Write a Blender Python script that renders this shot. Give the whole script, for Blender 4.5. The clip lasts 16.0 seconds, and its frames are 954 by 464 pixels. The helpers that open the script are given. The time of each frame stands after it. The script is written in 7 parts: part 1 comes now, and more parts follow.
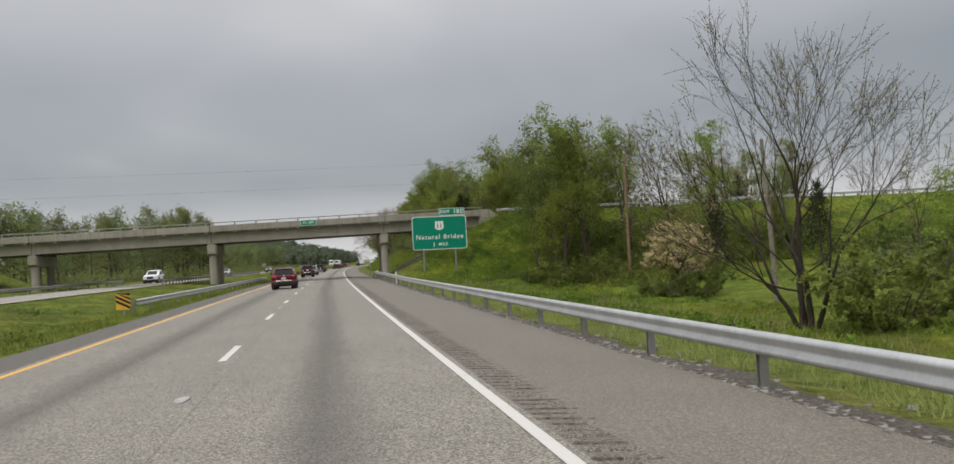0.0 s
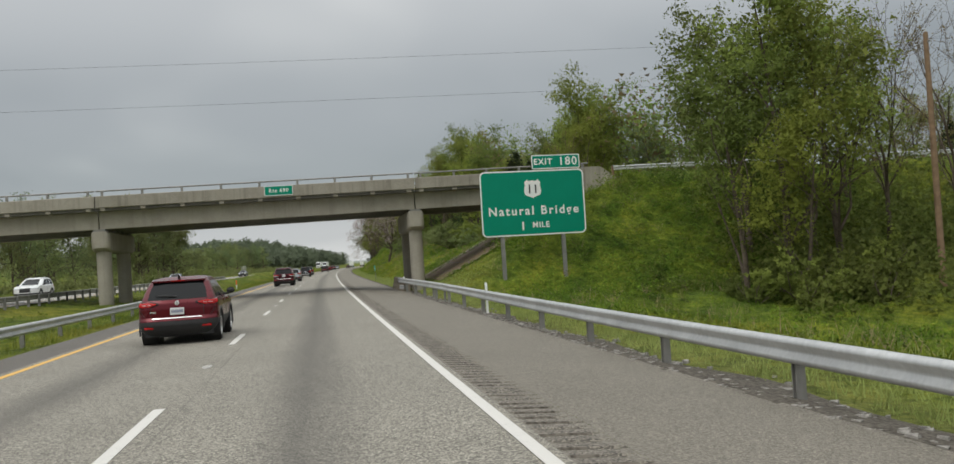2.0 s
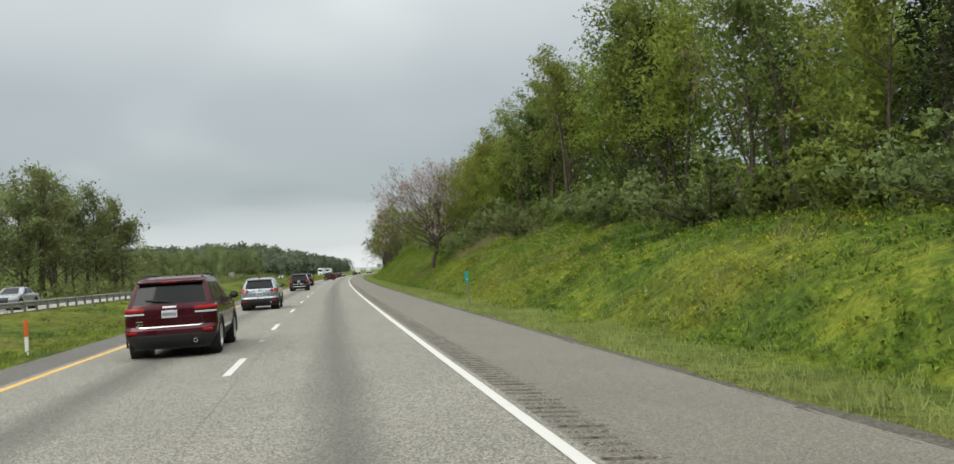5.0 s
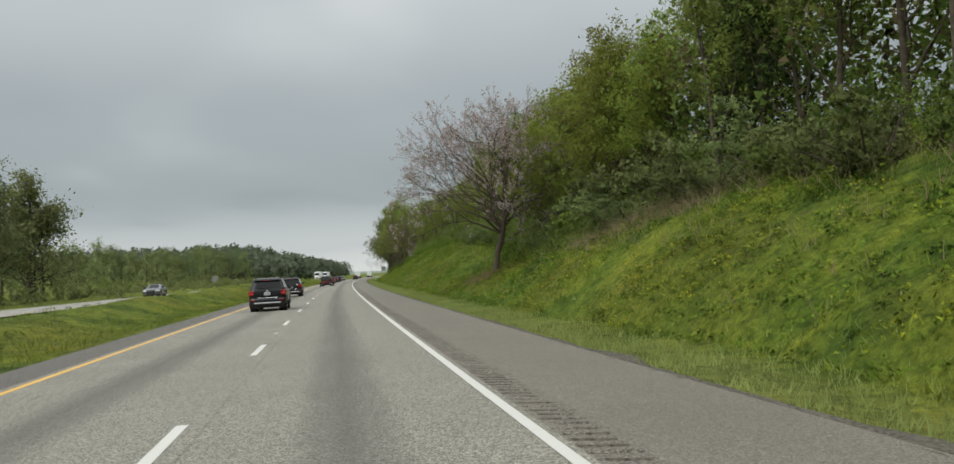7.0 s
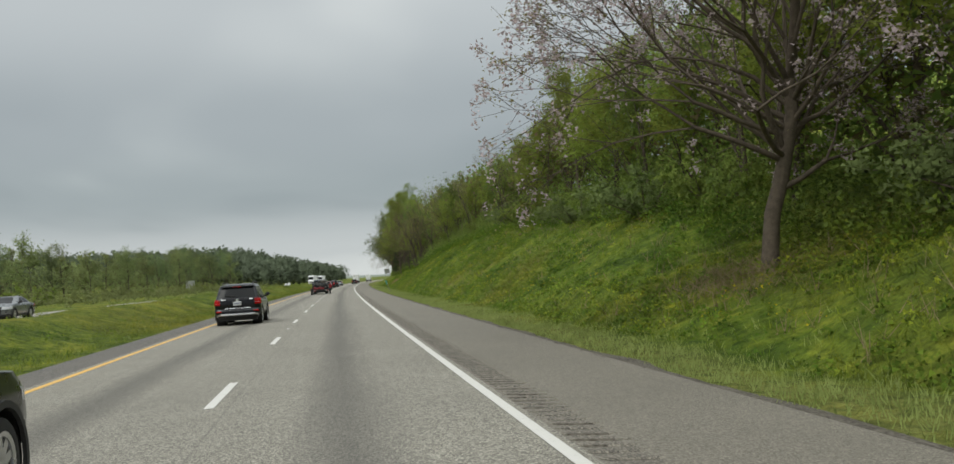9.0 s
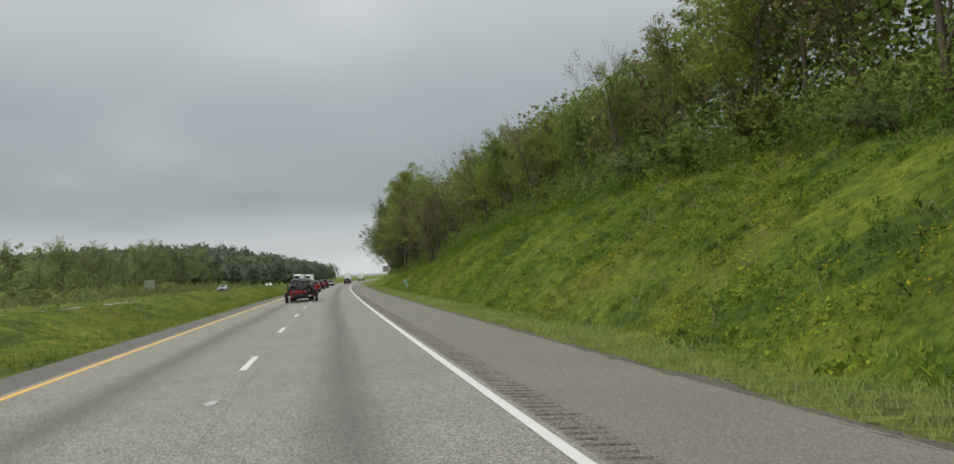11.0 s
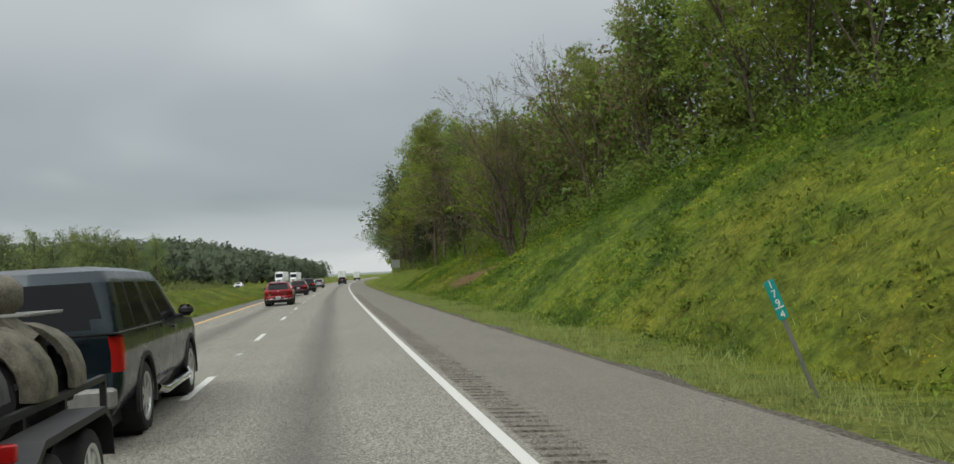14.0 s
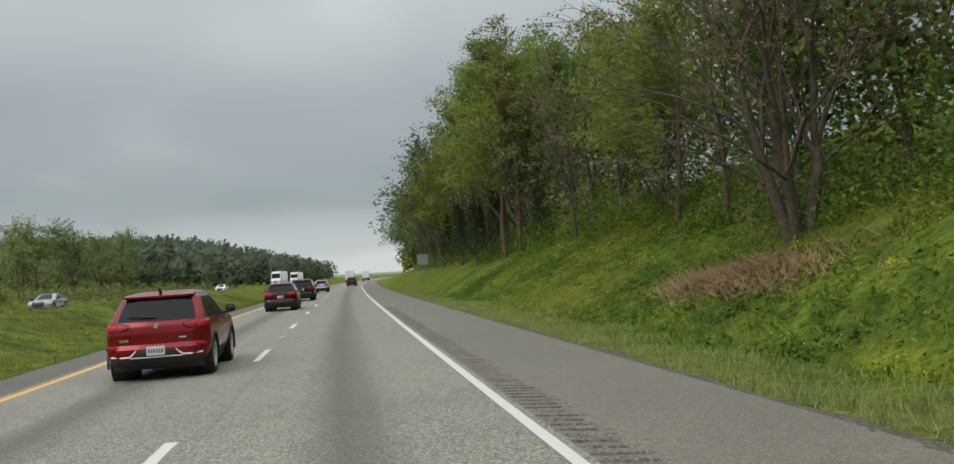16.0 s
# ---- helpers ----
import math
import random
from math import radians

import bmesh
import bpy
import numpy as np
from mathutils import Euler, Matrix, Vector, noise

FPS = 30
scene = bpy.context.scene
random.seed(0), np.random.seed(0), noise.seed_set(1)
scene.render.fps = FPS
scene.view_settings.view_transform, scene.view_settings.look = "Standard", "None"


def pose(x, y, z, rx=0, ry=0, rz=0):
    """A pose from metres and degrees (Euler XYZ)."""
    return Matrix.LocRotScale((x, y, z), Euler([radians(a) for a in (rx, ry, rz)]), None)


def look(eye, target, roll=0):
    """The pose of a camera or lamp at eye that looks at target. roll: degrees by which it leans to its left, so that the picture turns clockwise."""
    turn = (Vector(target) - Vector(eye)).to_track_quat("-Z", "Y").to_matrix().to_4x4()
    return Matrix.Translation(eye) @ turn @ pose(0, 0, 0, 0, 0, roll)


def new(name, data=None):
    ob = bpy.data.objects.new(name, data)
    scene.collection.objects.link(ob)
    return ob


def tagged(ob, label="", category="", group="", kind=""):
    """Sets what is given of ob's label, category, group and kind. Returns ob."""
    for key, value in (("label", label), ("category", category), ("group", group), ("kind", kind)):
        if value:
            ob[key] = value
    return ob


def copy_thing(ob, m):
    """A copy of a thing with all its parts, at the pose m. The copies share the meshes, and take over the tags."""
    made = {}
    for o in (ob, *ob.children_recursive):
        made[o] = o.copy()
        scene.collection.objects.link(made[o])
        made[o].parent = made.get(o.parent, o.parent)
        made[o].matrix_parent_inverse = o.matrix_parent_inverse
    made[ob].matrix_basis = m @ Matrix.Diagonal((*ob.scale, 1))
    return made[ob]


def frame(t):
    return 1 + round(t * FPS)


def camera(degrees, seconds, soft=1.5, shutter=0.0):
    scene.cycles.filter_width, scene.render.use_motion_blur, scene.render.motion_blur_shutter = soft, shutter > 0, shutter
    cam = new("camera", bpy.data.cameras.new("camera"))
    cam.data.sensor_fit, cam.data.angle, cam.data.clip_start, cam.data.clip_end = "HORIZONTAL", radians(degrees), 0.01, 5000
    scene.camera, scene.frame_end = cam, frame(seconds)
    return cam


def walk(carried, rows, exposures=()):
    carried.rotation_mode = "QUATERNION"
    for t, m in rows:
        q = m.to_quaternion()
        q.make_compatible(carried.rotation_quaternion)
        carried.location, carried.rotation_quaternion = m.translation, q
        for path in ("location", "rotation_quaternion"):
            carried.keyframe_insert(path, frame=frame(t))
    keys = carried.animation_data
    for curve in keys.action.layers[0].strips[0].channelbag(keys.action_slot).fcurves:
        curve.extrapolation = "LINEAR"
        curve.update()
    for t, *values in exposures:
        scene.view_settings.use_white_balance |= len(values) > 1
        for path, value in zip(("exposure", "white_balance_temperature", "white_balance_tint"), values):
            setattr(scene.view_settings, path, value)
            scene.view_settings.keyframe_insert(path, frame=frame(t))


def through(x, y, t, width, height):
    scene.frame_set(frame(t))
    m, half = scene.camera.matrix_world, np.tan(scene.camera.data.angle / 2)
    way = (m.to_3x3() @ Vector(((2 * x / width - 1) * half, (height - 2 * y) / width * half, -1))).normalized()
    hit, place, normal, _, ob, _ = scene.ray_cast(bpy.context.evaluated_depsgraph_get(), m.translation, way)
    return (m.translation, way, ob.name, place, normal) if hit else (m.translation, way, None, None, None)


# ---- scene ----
# The highway is a gentle right-hand arc: s metres along it, u metres to the right of the right edge line, z up.
RADIUS = 6453.0


def place(s, u, z=0.0):
    a = s / RADIUS
    return Vector((RADIUS - (RADIUS - u) * math.cos(a), (RADIUS - u) * math.sin(a), z))


def spot(s, u, z=0.0, turn=0.0, size=1.0):
    """A pose on the highway: local y runs along the road, x to the right. turn: degrees to the left."""
    return Matrix.Translation(place(s, u, z)) @ Matrix.Rotation(-s / RADIUS + radians(turn), 4, "Z") @ Matrix.Diagonal((size, size, size, 1))


# ---- camera and walk ----
cam = camera(57.2, 16.0)
EYE = 1.61
# seconds, s, u, yaw from the road, pitch, roll
ROWS = [
    (0, 2.69, -1.805, -10.14, 1.58, -3.34),
    (0.5, 13.82, -1.736, -10.20, 1.53, -3.77),
    (1, 24.95, -1.705, -10.72, 1.50, -3.75),
    (1.5, 36.17, -1.729, -10.84, 1.48, -3.90),
    (2, 47.26, -1.690, -10.59, 1.60, -3.79),
    (2.5, 58.36, -1.625, -10.31, 1.66, -3.64),
    (3, 69.43, -1.613, -10.18, 1.73, -3.97),
    (3.5, 80.49, -1.618, -9.95, 1.81, -3.90),
    (4, 91.41, -1.672, -9.76, 1.95, -3.75),
    (4.5, 102.37, -1.792, -9.72, 2.15, -3.72),
    (5, 113.43, -1.912, -9.90, 2.11, -3.52),
    (7.5, 168.73, -1.873, -9.57, 2.47, -3.34),
    (8, 179.77, -1.873, -9.60, 2.50, -3.65),
    (8.5, 190.75, -1.896, -9.65, 2.56, -3.68),
    (9, 201.68, -1.923, -9.57, 2.59, -3.71),
    (9.5, 212.56, -1.972, -9.50, 2.57, -3.75),
    (12, 267.46, -1.857, -10.39, 2.47, -3.55),
    (12.5, 278.30, -1.780, -10.53, 2.46, -3.49),
    (13, 289.04, -1.677, -10.22, 2.45, -3.56),
    (13.5, 299.86, -1.582, -9.91, 2.42, -3.58),
    (14, 310.62, -1.525, -9.77, 2.42, -3.60),
    (14.5, 321.38, -1.472, -9.43, 2.47, -3.76),
    (15, 332.16, -1.525, -9.18, 2.45, -3.75),
    (15.5, 342.91, -1.693, -9.16, 2.58, -3.38),
    (16, 353.63, -1.808, -9.05, 2.44, -3.85),
]


def eye_pose(s, u, yaw, pitch, roll):
    eye = place(s, u, EYE)
    y, p = radians(yaw) - s / RADIUS, radians(pitch)
    return look(eye, eye + Vector((-math.sin(y) * math.cos(p), math.cos(y) * math.cos(p), math.sin(p))), roll)


walk(cam, [(t, eye_pose(*r)) for t, *r in ROWS], [(0.0, -0.05, 6560, 12), (2.0, -0.05, 6530, 8), (3.5, -0.05, 6500, 5), (4.0, 0.4, 6520, 7), (4.4, 0.62, 6520, 7), (5.0, 0.27, 6450, 5), (6.2, 0.03, 6450, 5), (7.5, -0.02, 6450, 4.5), (16.0, -0.05, 6380, 4.5)])

# ---- sky and sun: an overcast spring day ----
world = bpy.data.worlds.new("sky")
scene.world = world
world.use_nodes = True
wn, wl = world.node_tree.nodes, world.node_tree.links
wn.clear()


def wnode(kind, **inputs):
    n = wn.new(kind)
    for k, v in inputs.items():
        n.inputs[k].default_value = v
    return n


def wmath(op, a, b=None):
    n = wn.new("ShaderNodeMath")
    n.operation = op
    for i, v in enumerate((a, b)):
        if v is None:
            continue
        if isinstance(v, (int, float)):
            n.inputs[i].default_value = v
        else:
            wl.new(v, n.inputs[i])
    return n.outputs[0]


def wramp(fac, stops, interp="EASE"):
    n = wn.new("ShaderNodeValToRGB")
    n.color_ramp.interpolation = interp
    el = n.color_ramp.elements
    while len(el) < len(stops):
        el.new(0.5)
    for e, (p, c) in zip(el, stops):
        e.position, e.color = p, (*c, 1)
    wl.new(fac, n.inputs[0])
    return n.outputs[0]


SUN_UP, SUN_TURN = radians(48), radians(-122)
sky = wn.new("ShaderNodeTexSky")
sky.sky_type, sky.sun_disc = "NISHITA", False
sky.sun_elevation, sky.sun_rotation = SUN_UP, SUN_TURN
coords = wn.new("ShaderNodeTexCoord")
sep = wn.new("ShaderNodeSeparateXYZ")
wl.new(coords.outputs["Generated"], sep.inputs[0])
up = wmath("MAXIMUM", sep.outputs[2], 0.0)
flat = wmath("ADD", up, 0.24)
comb = wn.new("ShaderNodeCombineXYZ")
wl.new(wmath("DIVIDE", sep.outputs[0], flat), comb.inputs[0])
wl.new(wmath("DIVIDE", sep.outputs[1], flat), comb.inputs[1])
clouds = wnode("ShaderNodeTexNoise", Scale=0.75, Detail=3.5, Roughness=0.5, Distortion=0.3)
wl.new(comb.outputs[0], clouds.inputs["Vector"])
cloud_shade = wramp(clouds.outputs["Fac"], [(0.28, (0.74, 0.77, 0.80)), (0.5, (0.97, 0.98, 1.0)), (0.72, (1.28, 1.265, 1.25))])
# an overcast sky brightens towards the zenith
dome = wramp(up, [(0.0, (0.74, 0.74, 0.73)), (0.035, (0.60, 0.61, 0.615)), (0.10, (0.40, 0.43, 0.445)), (0.18, (0.43, 0.455, 0.475)), (0.30, (0.58, 0.595, 0.61)), (0.55, (0.95, 0.95, 0.95)), (1.0, (2.0, 2.0, 1.97))])
mixc = wn.new("ShaderNodeMix")
mixc.data_type, mixc.blend_type = "RGBA", "MULTIPLY"
mixc.inputs["Factor"].default_value = 1.0
wl.new(dome, mixc.inputs["A"])
wl.new(cloud_shade, mixc.inputs["B"])
bg_cloud = wnode("ShaderNodeBackground", Strength=1.0)
wl.new(mixc.outputs["Result"], bg_cloud.inputs["Color"])
bg_sky = wnode("ShaderNodeBackground", Strength=0.06)
wl.new(sky.outputs[0], bg_sky.inputs["Color"])
mixs = wnode("ShaderNodeMixShader", Fac=0.93)
wl.new(bg_sky.outputs[0], mixs.inputs[1])
wl.new(bg_cloud.outputs[0], mixs.inputs[2])
wout = wn.new("ShaderNodeOutputWorld")
wl.new(mixs.outputs[0], wout.inputs[0])
sun_data = bpy.data.lights.new("sun", "SUN")
sun_data.energy, sun_data.angle, sun_data.color = 1.15, radians(35), (1.0, 0.97, 0.92)
sun = new("sun", sun_data)
sun.matrix_world = look((0, 0, 60), (math.sin(SUN_TURN) * -30, -30 * math.cos(SUN_TURN), 60 - 30 * math.tan(SUN_UP)))


# ---- materials ----
class Mat:
    """A small builder of node materials."""

    def __init__(self, name, rough=0.8, metal=0.0, spec=0.5):
        self.m = bpy.data.materials.new(name)
        self.m.use_nodes = True
        self.n, self.l = self.m.node_tree.nodes, self.m.node_tree.links
        self.b = self.n["Principled BSDF"]
        self.set("Roughness", rough).set("Metallic", metal).set("Specular IOR Level", spec)

    def set(self, key, v):
        s = self.b.inputs[key]
        if isinstance(v, bpy.types.NodeSocket):
            self.l.new(v, s)
        else:
            s.default_value = (*v, 1) if isinstance(v, tuple) and len(v) == 3 else v
        return self

    def coord(self, which="Object", scale=(1, 1, 1)):
        t, m = self.n.new("ShaderNodeTexCoord"), self.n.new("ShaderNodeMapping")
        m.inputs["Scale"].default_value = scale
        self.l.new(t.outputs[which], m.inputs[0])
        return m.outputs[0]

    def where(self, scale=(1, 1, 1)):
        t, m = self.n.new("ShaderNodeNewGeometry"), self.n.new("ShaderNodeMapping")
        m.inputs["Scale"].default_value = scale
        self.l.new(t.outputs["Position"], m.inputs[0])
        return m.outputs[0]

    def noise(self, vec, scale, detail=4.0, rough=0.55, dist=0.0):
        t = self.n.new("ShaderNodeTexNoise")
        t.inputs["Scale"].default_value, t.inputs["Detail"].default_value = scale, detail
        t.inputs["Roughness"].default_value, t.inputs["Distortion"].default_value = rough, dist
        self.l.new(vec, t.inputs["Vector"])
        return t.outputs["Fac"]

    def cells(self, vec, scale):
        t = self.n.new("ShaderNodeTexVoronoi")
        t.inputs["Scale"].default_value = scale
        self.l.new(vec, t.inputs["Vector"])
        return t.outputs["Distance"]

    def speck(self, vec, scale):
        """A grey of its own for each small cell."""
        t = self.n.new("ShaderNodeTexVoronoi")
        t.inputs["Scale"].default_value = scale
        self.l.new(vec, t.inputs["Vector"])
        s = self.n.new("ShaderNodeSeparateXYZ")
        self.l.new(t.outputs["Color"], s.inputs[0])
        return s.outputs[0]

    def ramp(self, fac, stops):
        r = self.n.new("ShaderNodeValToRGB")
        el = r.color_ramp.elements
        while len(el) < len(stops):
            el.new(0.5)
        for e, (p, c) in zip(el, stops):
            e.position = p
            e.color = (*c, 1) if isinstance(c, tuple) else (c, c, c, 1)
        self.l.new(fac, r.inputs[0])
        return r.outputs[0]

    def math(self, op, a, b=0.0):
        r = self.n.new("ShaderNodeMath")
        r.operation = op
        for i, v in enumerate((a, b)):
            if isinstance(v, (int, float)):
                r.inputs[i].default_value = v
            else:
                self.l.new(v, r.inputs[i])
        return r.outputs[0]

    def mix(self, fac, a, b, how="MIX"):
        r = self.n.new("ShaderNodeMix")
        r.data_type, r.blend_type = "RGBA", how
        for key, v in (("Factor", fac), ("A", a), ("B", b)):
            s = [q for q in r.inputs if q.name == key and (q.type == "RGBA" if key != "Factor" else q.type == "VALUE")][0]
            if isinstance(v, bpy.types.NodeSocket):
                self.l.new(v, s)
            else:
                s.default_value = (*v, 1) if isinstance(v, tuple) else v
        return [q for q in r.outputs if q.type == "RGBA"][0]

    def bump(self, height, strength=0.3, dist=0.02):
        r = self.n.new("ShaderNodeBump")
        r.inputs["Strength"].default_value, r.inputs["Distance"].default_value = strength, dist
        self.l.new(height, r.inputs["Height"])
        self.l.new(r.outputs[0], self.b.inputs["Normal"])
        return self

    def island(self):
        return self.n.new("ShaderNodeNewGeometry").outputs["Random Per Island"]

    def chance(self):
        return self.n.new("ShaderNodeObjectInfo").outputs["Random"]

    def uv(self):
        s = self.n.new("ShaderNodeSeparateXYZ")
        self.l.new(self.n.new("ShaderNodeUVMap").outputs[0], s.inputs[0])
        return s.outputs[0], s.outputs[1]


def plain(name, colour, rough=0.6, metal=0.0, vary=0.12, scale=6.0, bump=0.0, spec=0.5):
    m = Mat(name, rough, metal, spec)
    v = m.where()
    f = m.noise(v, scale, 5)
    g = m.noise(v, scale * 9, 3)
    h = m.math("ADD", m.math("MULTIPLY", f, 0.65), m.math("MULTIPLY", g, 0.35))
    lo, hi = tuple(c * (1 - vary) for c in colour), tuple(min(1, c * (1 + vary)) for c in colour)
    m.set("Base Color", m.ramp(h, [(0.32, lo), (0.68, hi)]))
    if bump:
        m.bump(g, bump, 0.01)
    return m.m


def make_asphalt(name, lo, hi, lanes, rough=1.0):
    """Worn asphalt; the map holds u and s, so that tyre polish and the oil band run along the lanes."""
    m = Mat(name, 0.76, 0.0, 0.45)
    v = m.where()
    grain, stone, blot = m.noise(v, 46, 3, 0.75), m.speck(v, 62), m.noise(v, 0.35, 4)
    u, s = m.uv()
    col = m.ramp(m.math("ADD", m.math("MULTIPLY", grain, 0.55), m.math("MULTIPLY", stone, 0.45)), [(0.24, tuple(c * (1 - 0.54 * rough) for c in lo)), (0.5, tuple((a + b) * 0.48 for a, b in zip(lo, hi))), (0.74, tuple(c * (1 + 0.5 * rough) for c in hi))])
    col = m.mix(m.ramp(blot, [(0.35, 0.0), (0.75, 0.22)]), col, tuple(c * 0.6 for c in lo))
    if lanes:
        c2 = m.n.new("ShaderNodeCombineXYZ")
        m.l.new(m.math("MULTIPLY", u, 1.2), c2.inputs[0])
        m.l.new(m.math("MULTIPLY", s, 0.03), c2.inputs[1])
        wander = m.math("MULTIPLY", m.math("SUBTRACT", m.noise(c2.outputs[0], 1.0, 3), 0.5), 0.7)
        for mid in (-1.83, -5.50):
            d = m.math("ABSOLUTE", m.math("ADD", m.math("ADD", u, -mid), wander))
            col = m.mix(m.ramp(d, [(0.0, 0.62), (0.2, 0.46), (0.66, 0.0)]), col, (0.058, 0.053, 0.046))
        # a sealed joint beside the lane line
        d = m.math("ABSOLUTE", m.math("ADD", m.math("ADD", u, 3.40), m.math("MULTIPLY", wander, 0.12)))
        col = m.mix(m.ramp(d, [(0.006, 0.3), (0.018, 0.0)]), col, (0.03, 0.028, 0.026))
    m.set("Base Color", col)
    m.bump(m.math("ADD", grain, m.math("MULTIPLY", stone, 0.6)), 0.5, 0.010)
    return m.m


asphalt = make_asphalt("worn asphalt", (0.128, 0.118, 0.098), (0.292, 0.273, 0.228), True)
asphalt_side = make_asphalt("shoulder asphalt", (0.114, 0.101, 0.080), (0.222, 0.202, 0.165), False, 0.5)
asphalt_milled = make_asphalt("rough milled asphalt", (0.080, 0.070, 0.056), (0.188, 0.168, 0.138), False, 1.2)
concrete_road = make_asphalt("pale worn pavement", (0.215, 0.205, 0.182), (0.335, 0.32, 0.29), False)
asphalt_dark = make_asphalt("dark shoulder asphalt", (0.066, 0.060, 0.052), (0.145, 0.132, 0.115), False)


def make_paint(name, colour):
    m = Mat(name, 0.6)
    v = m.where()
    wear = m.ramp(m.math("ADD", m.math("MULTIPLY", m.noise(v, 70, 3), 0.6), m.math("MULTIPLY", m.noise(v, 3, 4), 0.4)), [(0.30, 0.0), (0.42, 1.0)])
    m.set("Base Color", m.mix(wear, (0.3, 0.29, 0.27), colour))
    m.bump(m.noise(v, 80, 2), 0.2, 0.01)
    return m.m


paint_white = make_paint("white road paint", (0.58, 0.565, 0.53))
paint_yellow = make_paint("yellow road paint", (0.66, 0.385, 0.065))


def make_concrete(name, lo, hi, streaks=0.28):
    m = Mat(name, 0.9, 0.0, 0.25)
    v = m.where()
    a = m.noise(v, 0.7, 6, 0.6)
    b = m.noise(m.where((1, 1, 4)), 9, 4)
    c = m.noise(m.where((2.2, 2.2, 0.12)), 1.6, 5, 0.65)
    col = m.ramp(m.math("ADD", m.math("MULTIPLY", a, 0.6), m.math("MULTIPLY", b, 0.4)), [(0.3, lo), (0.7, hi)])
    if streaks:
        col = m.mix(m.ramp(c, [(0.50, 0.0), (0.74, streaks)]), col, tuple(x * 0.5 for x in lo))
    m.set("Base Color", col)
    m.bump(m.math("ADD", m.noise(v, 40, 4), m.math("MULTIPLY", a, 2.0)), 0.35, 0.01)
    return m.m


concrete = make_concrete("weathered concrete", (0.285, 0.262, 0.215), (0.445, 0.415, 0.35))
concrete_dark = make_concrete("dark and shade-toned concrete", (0.13, 0.125, 0.115), (0.24, 0.23, 0.21))
concrete_brown = make_concrete("brown stained concrete", (0.20, 0.165, 0.12), (0.34, 0.29, 0.22), 0.4)
concrete_deck = make_concrete("parapet concrete", (0.235, 0.215, 0.175), (0.40, 0.375, 0.315), 0.55)


def sward(m):
    """Colour of spring grass: streaky patches of dark, fresh and yellowed growth, paler on the mown strip by the road."""
    v = m.where()
    broad, mid, small = m.noise(v, 0.085, 4), m.noise(v, 0.30, 5, 0.62, 0.6), m.noise(m.where((1.0, 1.0, 0.5)), 1.5, 5, 0.65)
    mixed = m.math("ADD", m.math("MULTIPLY", mid, 0.62), m.math("MULTIPLY", small, 0.38))
    col = m.ramp(mixed, [(0.34, (0.042, 0.078, 0.012)), (0.46, (0.085, 0.140, 0.018)), (0.54, (0.140, 0.200, 0.024)), (0.66, (0.235, 0.275, 0.036))])
    col = m.mix(m.ramp(broad, [(0.47, 0.0), (0.64, 0.55)]), col, (0.20, 0.195, 0.03))
    col = m.mix(m.ramp(m.noise(v, 0.21, 4, 0.7), [(0.64, 0.0), (0.76, 0.55)]), col, (0.17, 0.135, 0.07))
    off = m.n.new("ShaderNodeVectorMath")
    off.operation = "SUBTRACT"
    off.inputs[1].default_value = (RADIUS, 0, 0)
    m.l.new(m.where((1, 1, 0)), off.inputs[0])
    ln = m.n.new("ShaderNodeVectorMath")
    ln.operation = "LENGTH"
    m.l.new(off.outputs[0], ln.inputs[0])
    u = m.math("SUBTRACT", RADIUS, ln.outputs["Value"])
    # mown strip from the shoulder to about five and a half metres
    mown = m.math("MULTIPLY", m.math("GREATER_THAN", u, 3.0), m.ramp(m.math("ADD", m.math("MULTIPLY", u, 0.1), m.math("MULTIPLY", small, 0.16)), [(0.56, 1.0), (0.70, 0.0)]))
    col = m.mix(m.math("MULTIPLY", mown, 0.8), col, m.ramp(small, [(0.3, (0.110, 0.135, 0.030)), (0.7, (0.230, 0.250, 0.080))]))
    # duller, drier growth on the median
    col = m.mix(m.math("MULTIPLY", m.math("LESS_THAN", u, -8.9), 0.22), col, m.ramp(mixed, [(0.4, (0.070, 0.085, 0.022)), (0.6, (0.165, 0.150, 0.045))]))
    # tussocks brighter, gaps between them darker: their relief shading put into the colour
    col = m.mix(1.0, col, m.ramp(m.noise(m.where((1, 1, 1.6)), 2.3, 3, 0.6, 0.5), [(0.36, (0.60, 0.66, 0.60)), (0.50, (1.0, 1.0, 1.0)), (0.66, (1.16, 1.10, 1.0))]), "MULTIPLY")
    col = m.mix(1.0, col, (1.02, 0.96, 0.88), "MULTIPLY")
    return col, mid, small


def make_ground():
    m = Mat("spring grass ground", 0.95, 0.0, 0.15)
    col, mid, small = sward(m)
    fine = m.noise(m.where((1, 1, 0.6)), 7.0, 5, 0.7)
    col = m.mix(1.0, col, m.ramp(fine, [(0.3, 0.55), (0.7, 1.25)]), "MULTIPLY")
    m.set("Base Color", col)
    m.bump(m.math("ADD", m.math("MULTIPLY", fine, 0.5), m.math("ADD", small, m.math("MULTIPLY", mid, 1.5))), 1.0, 0.25)
    return m.m


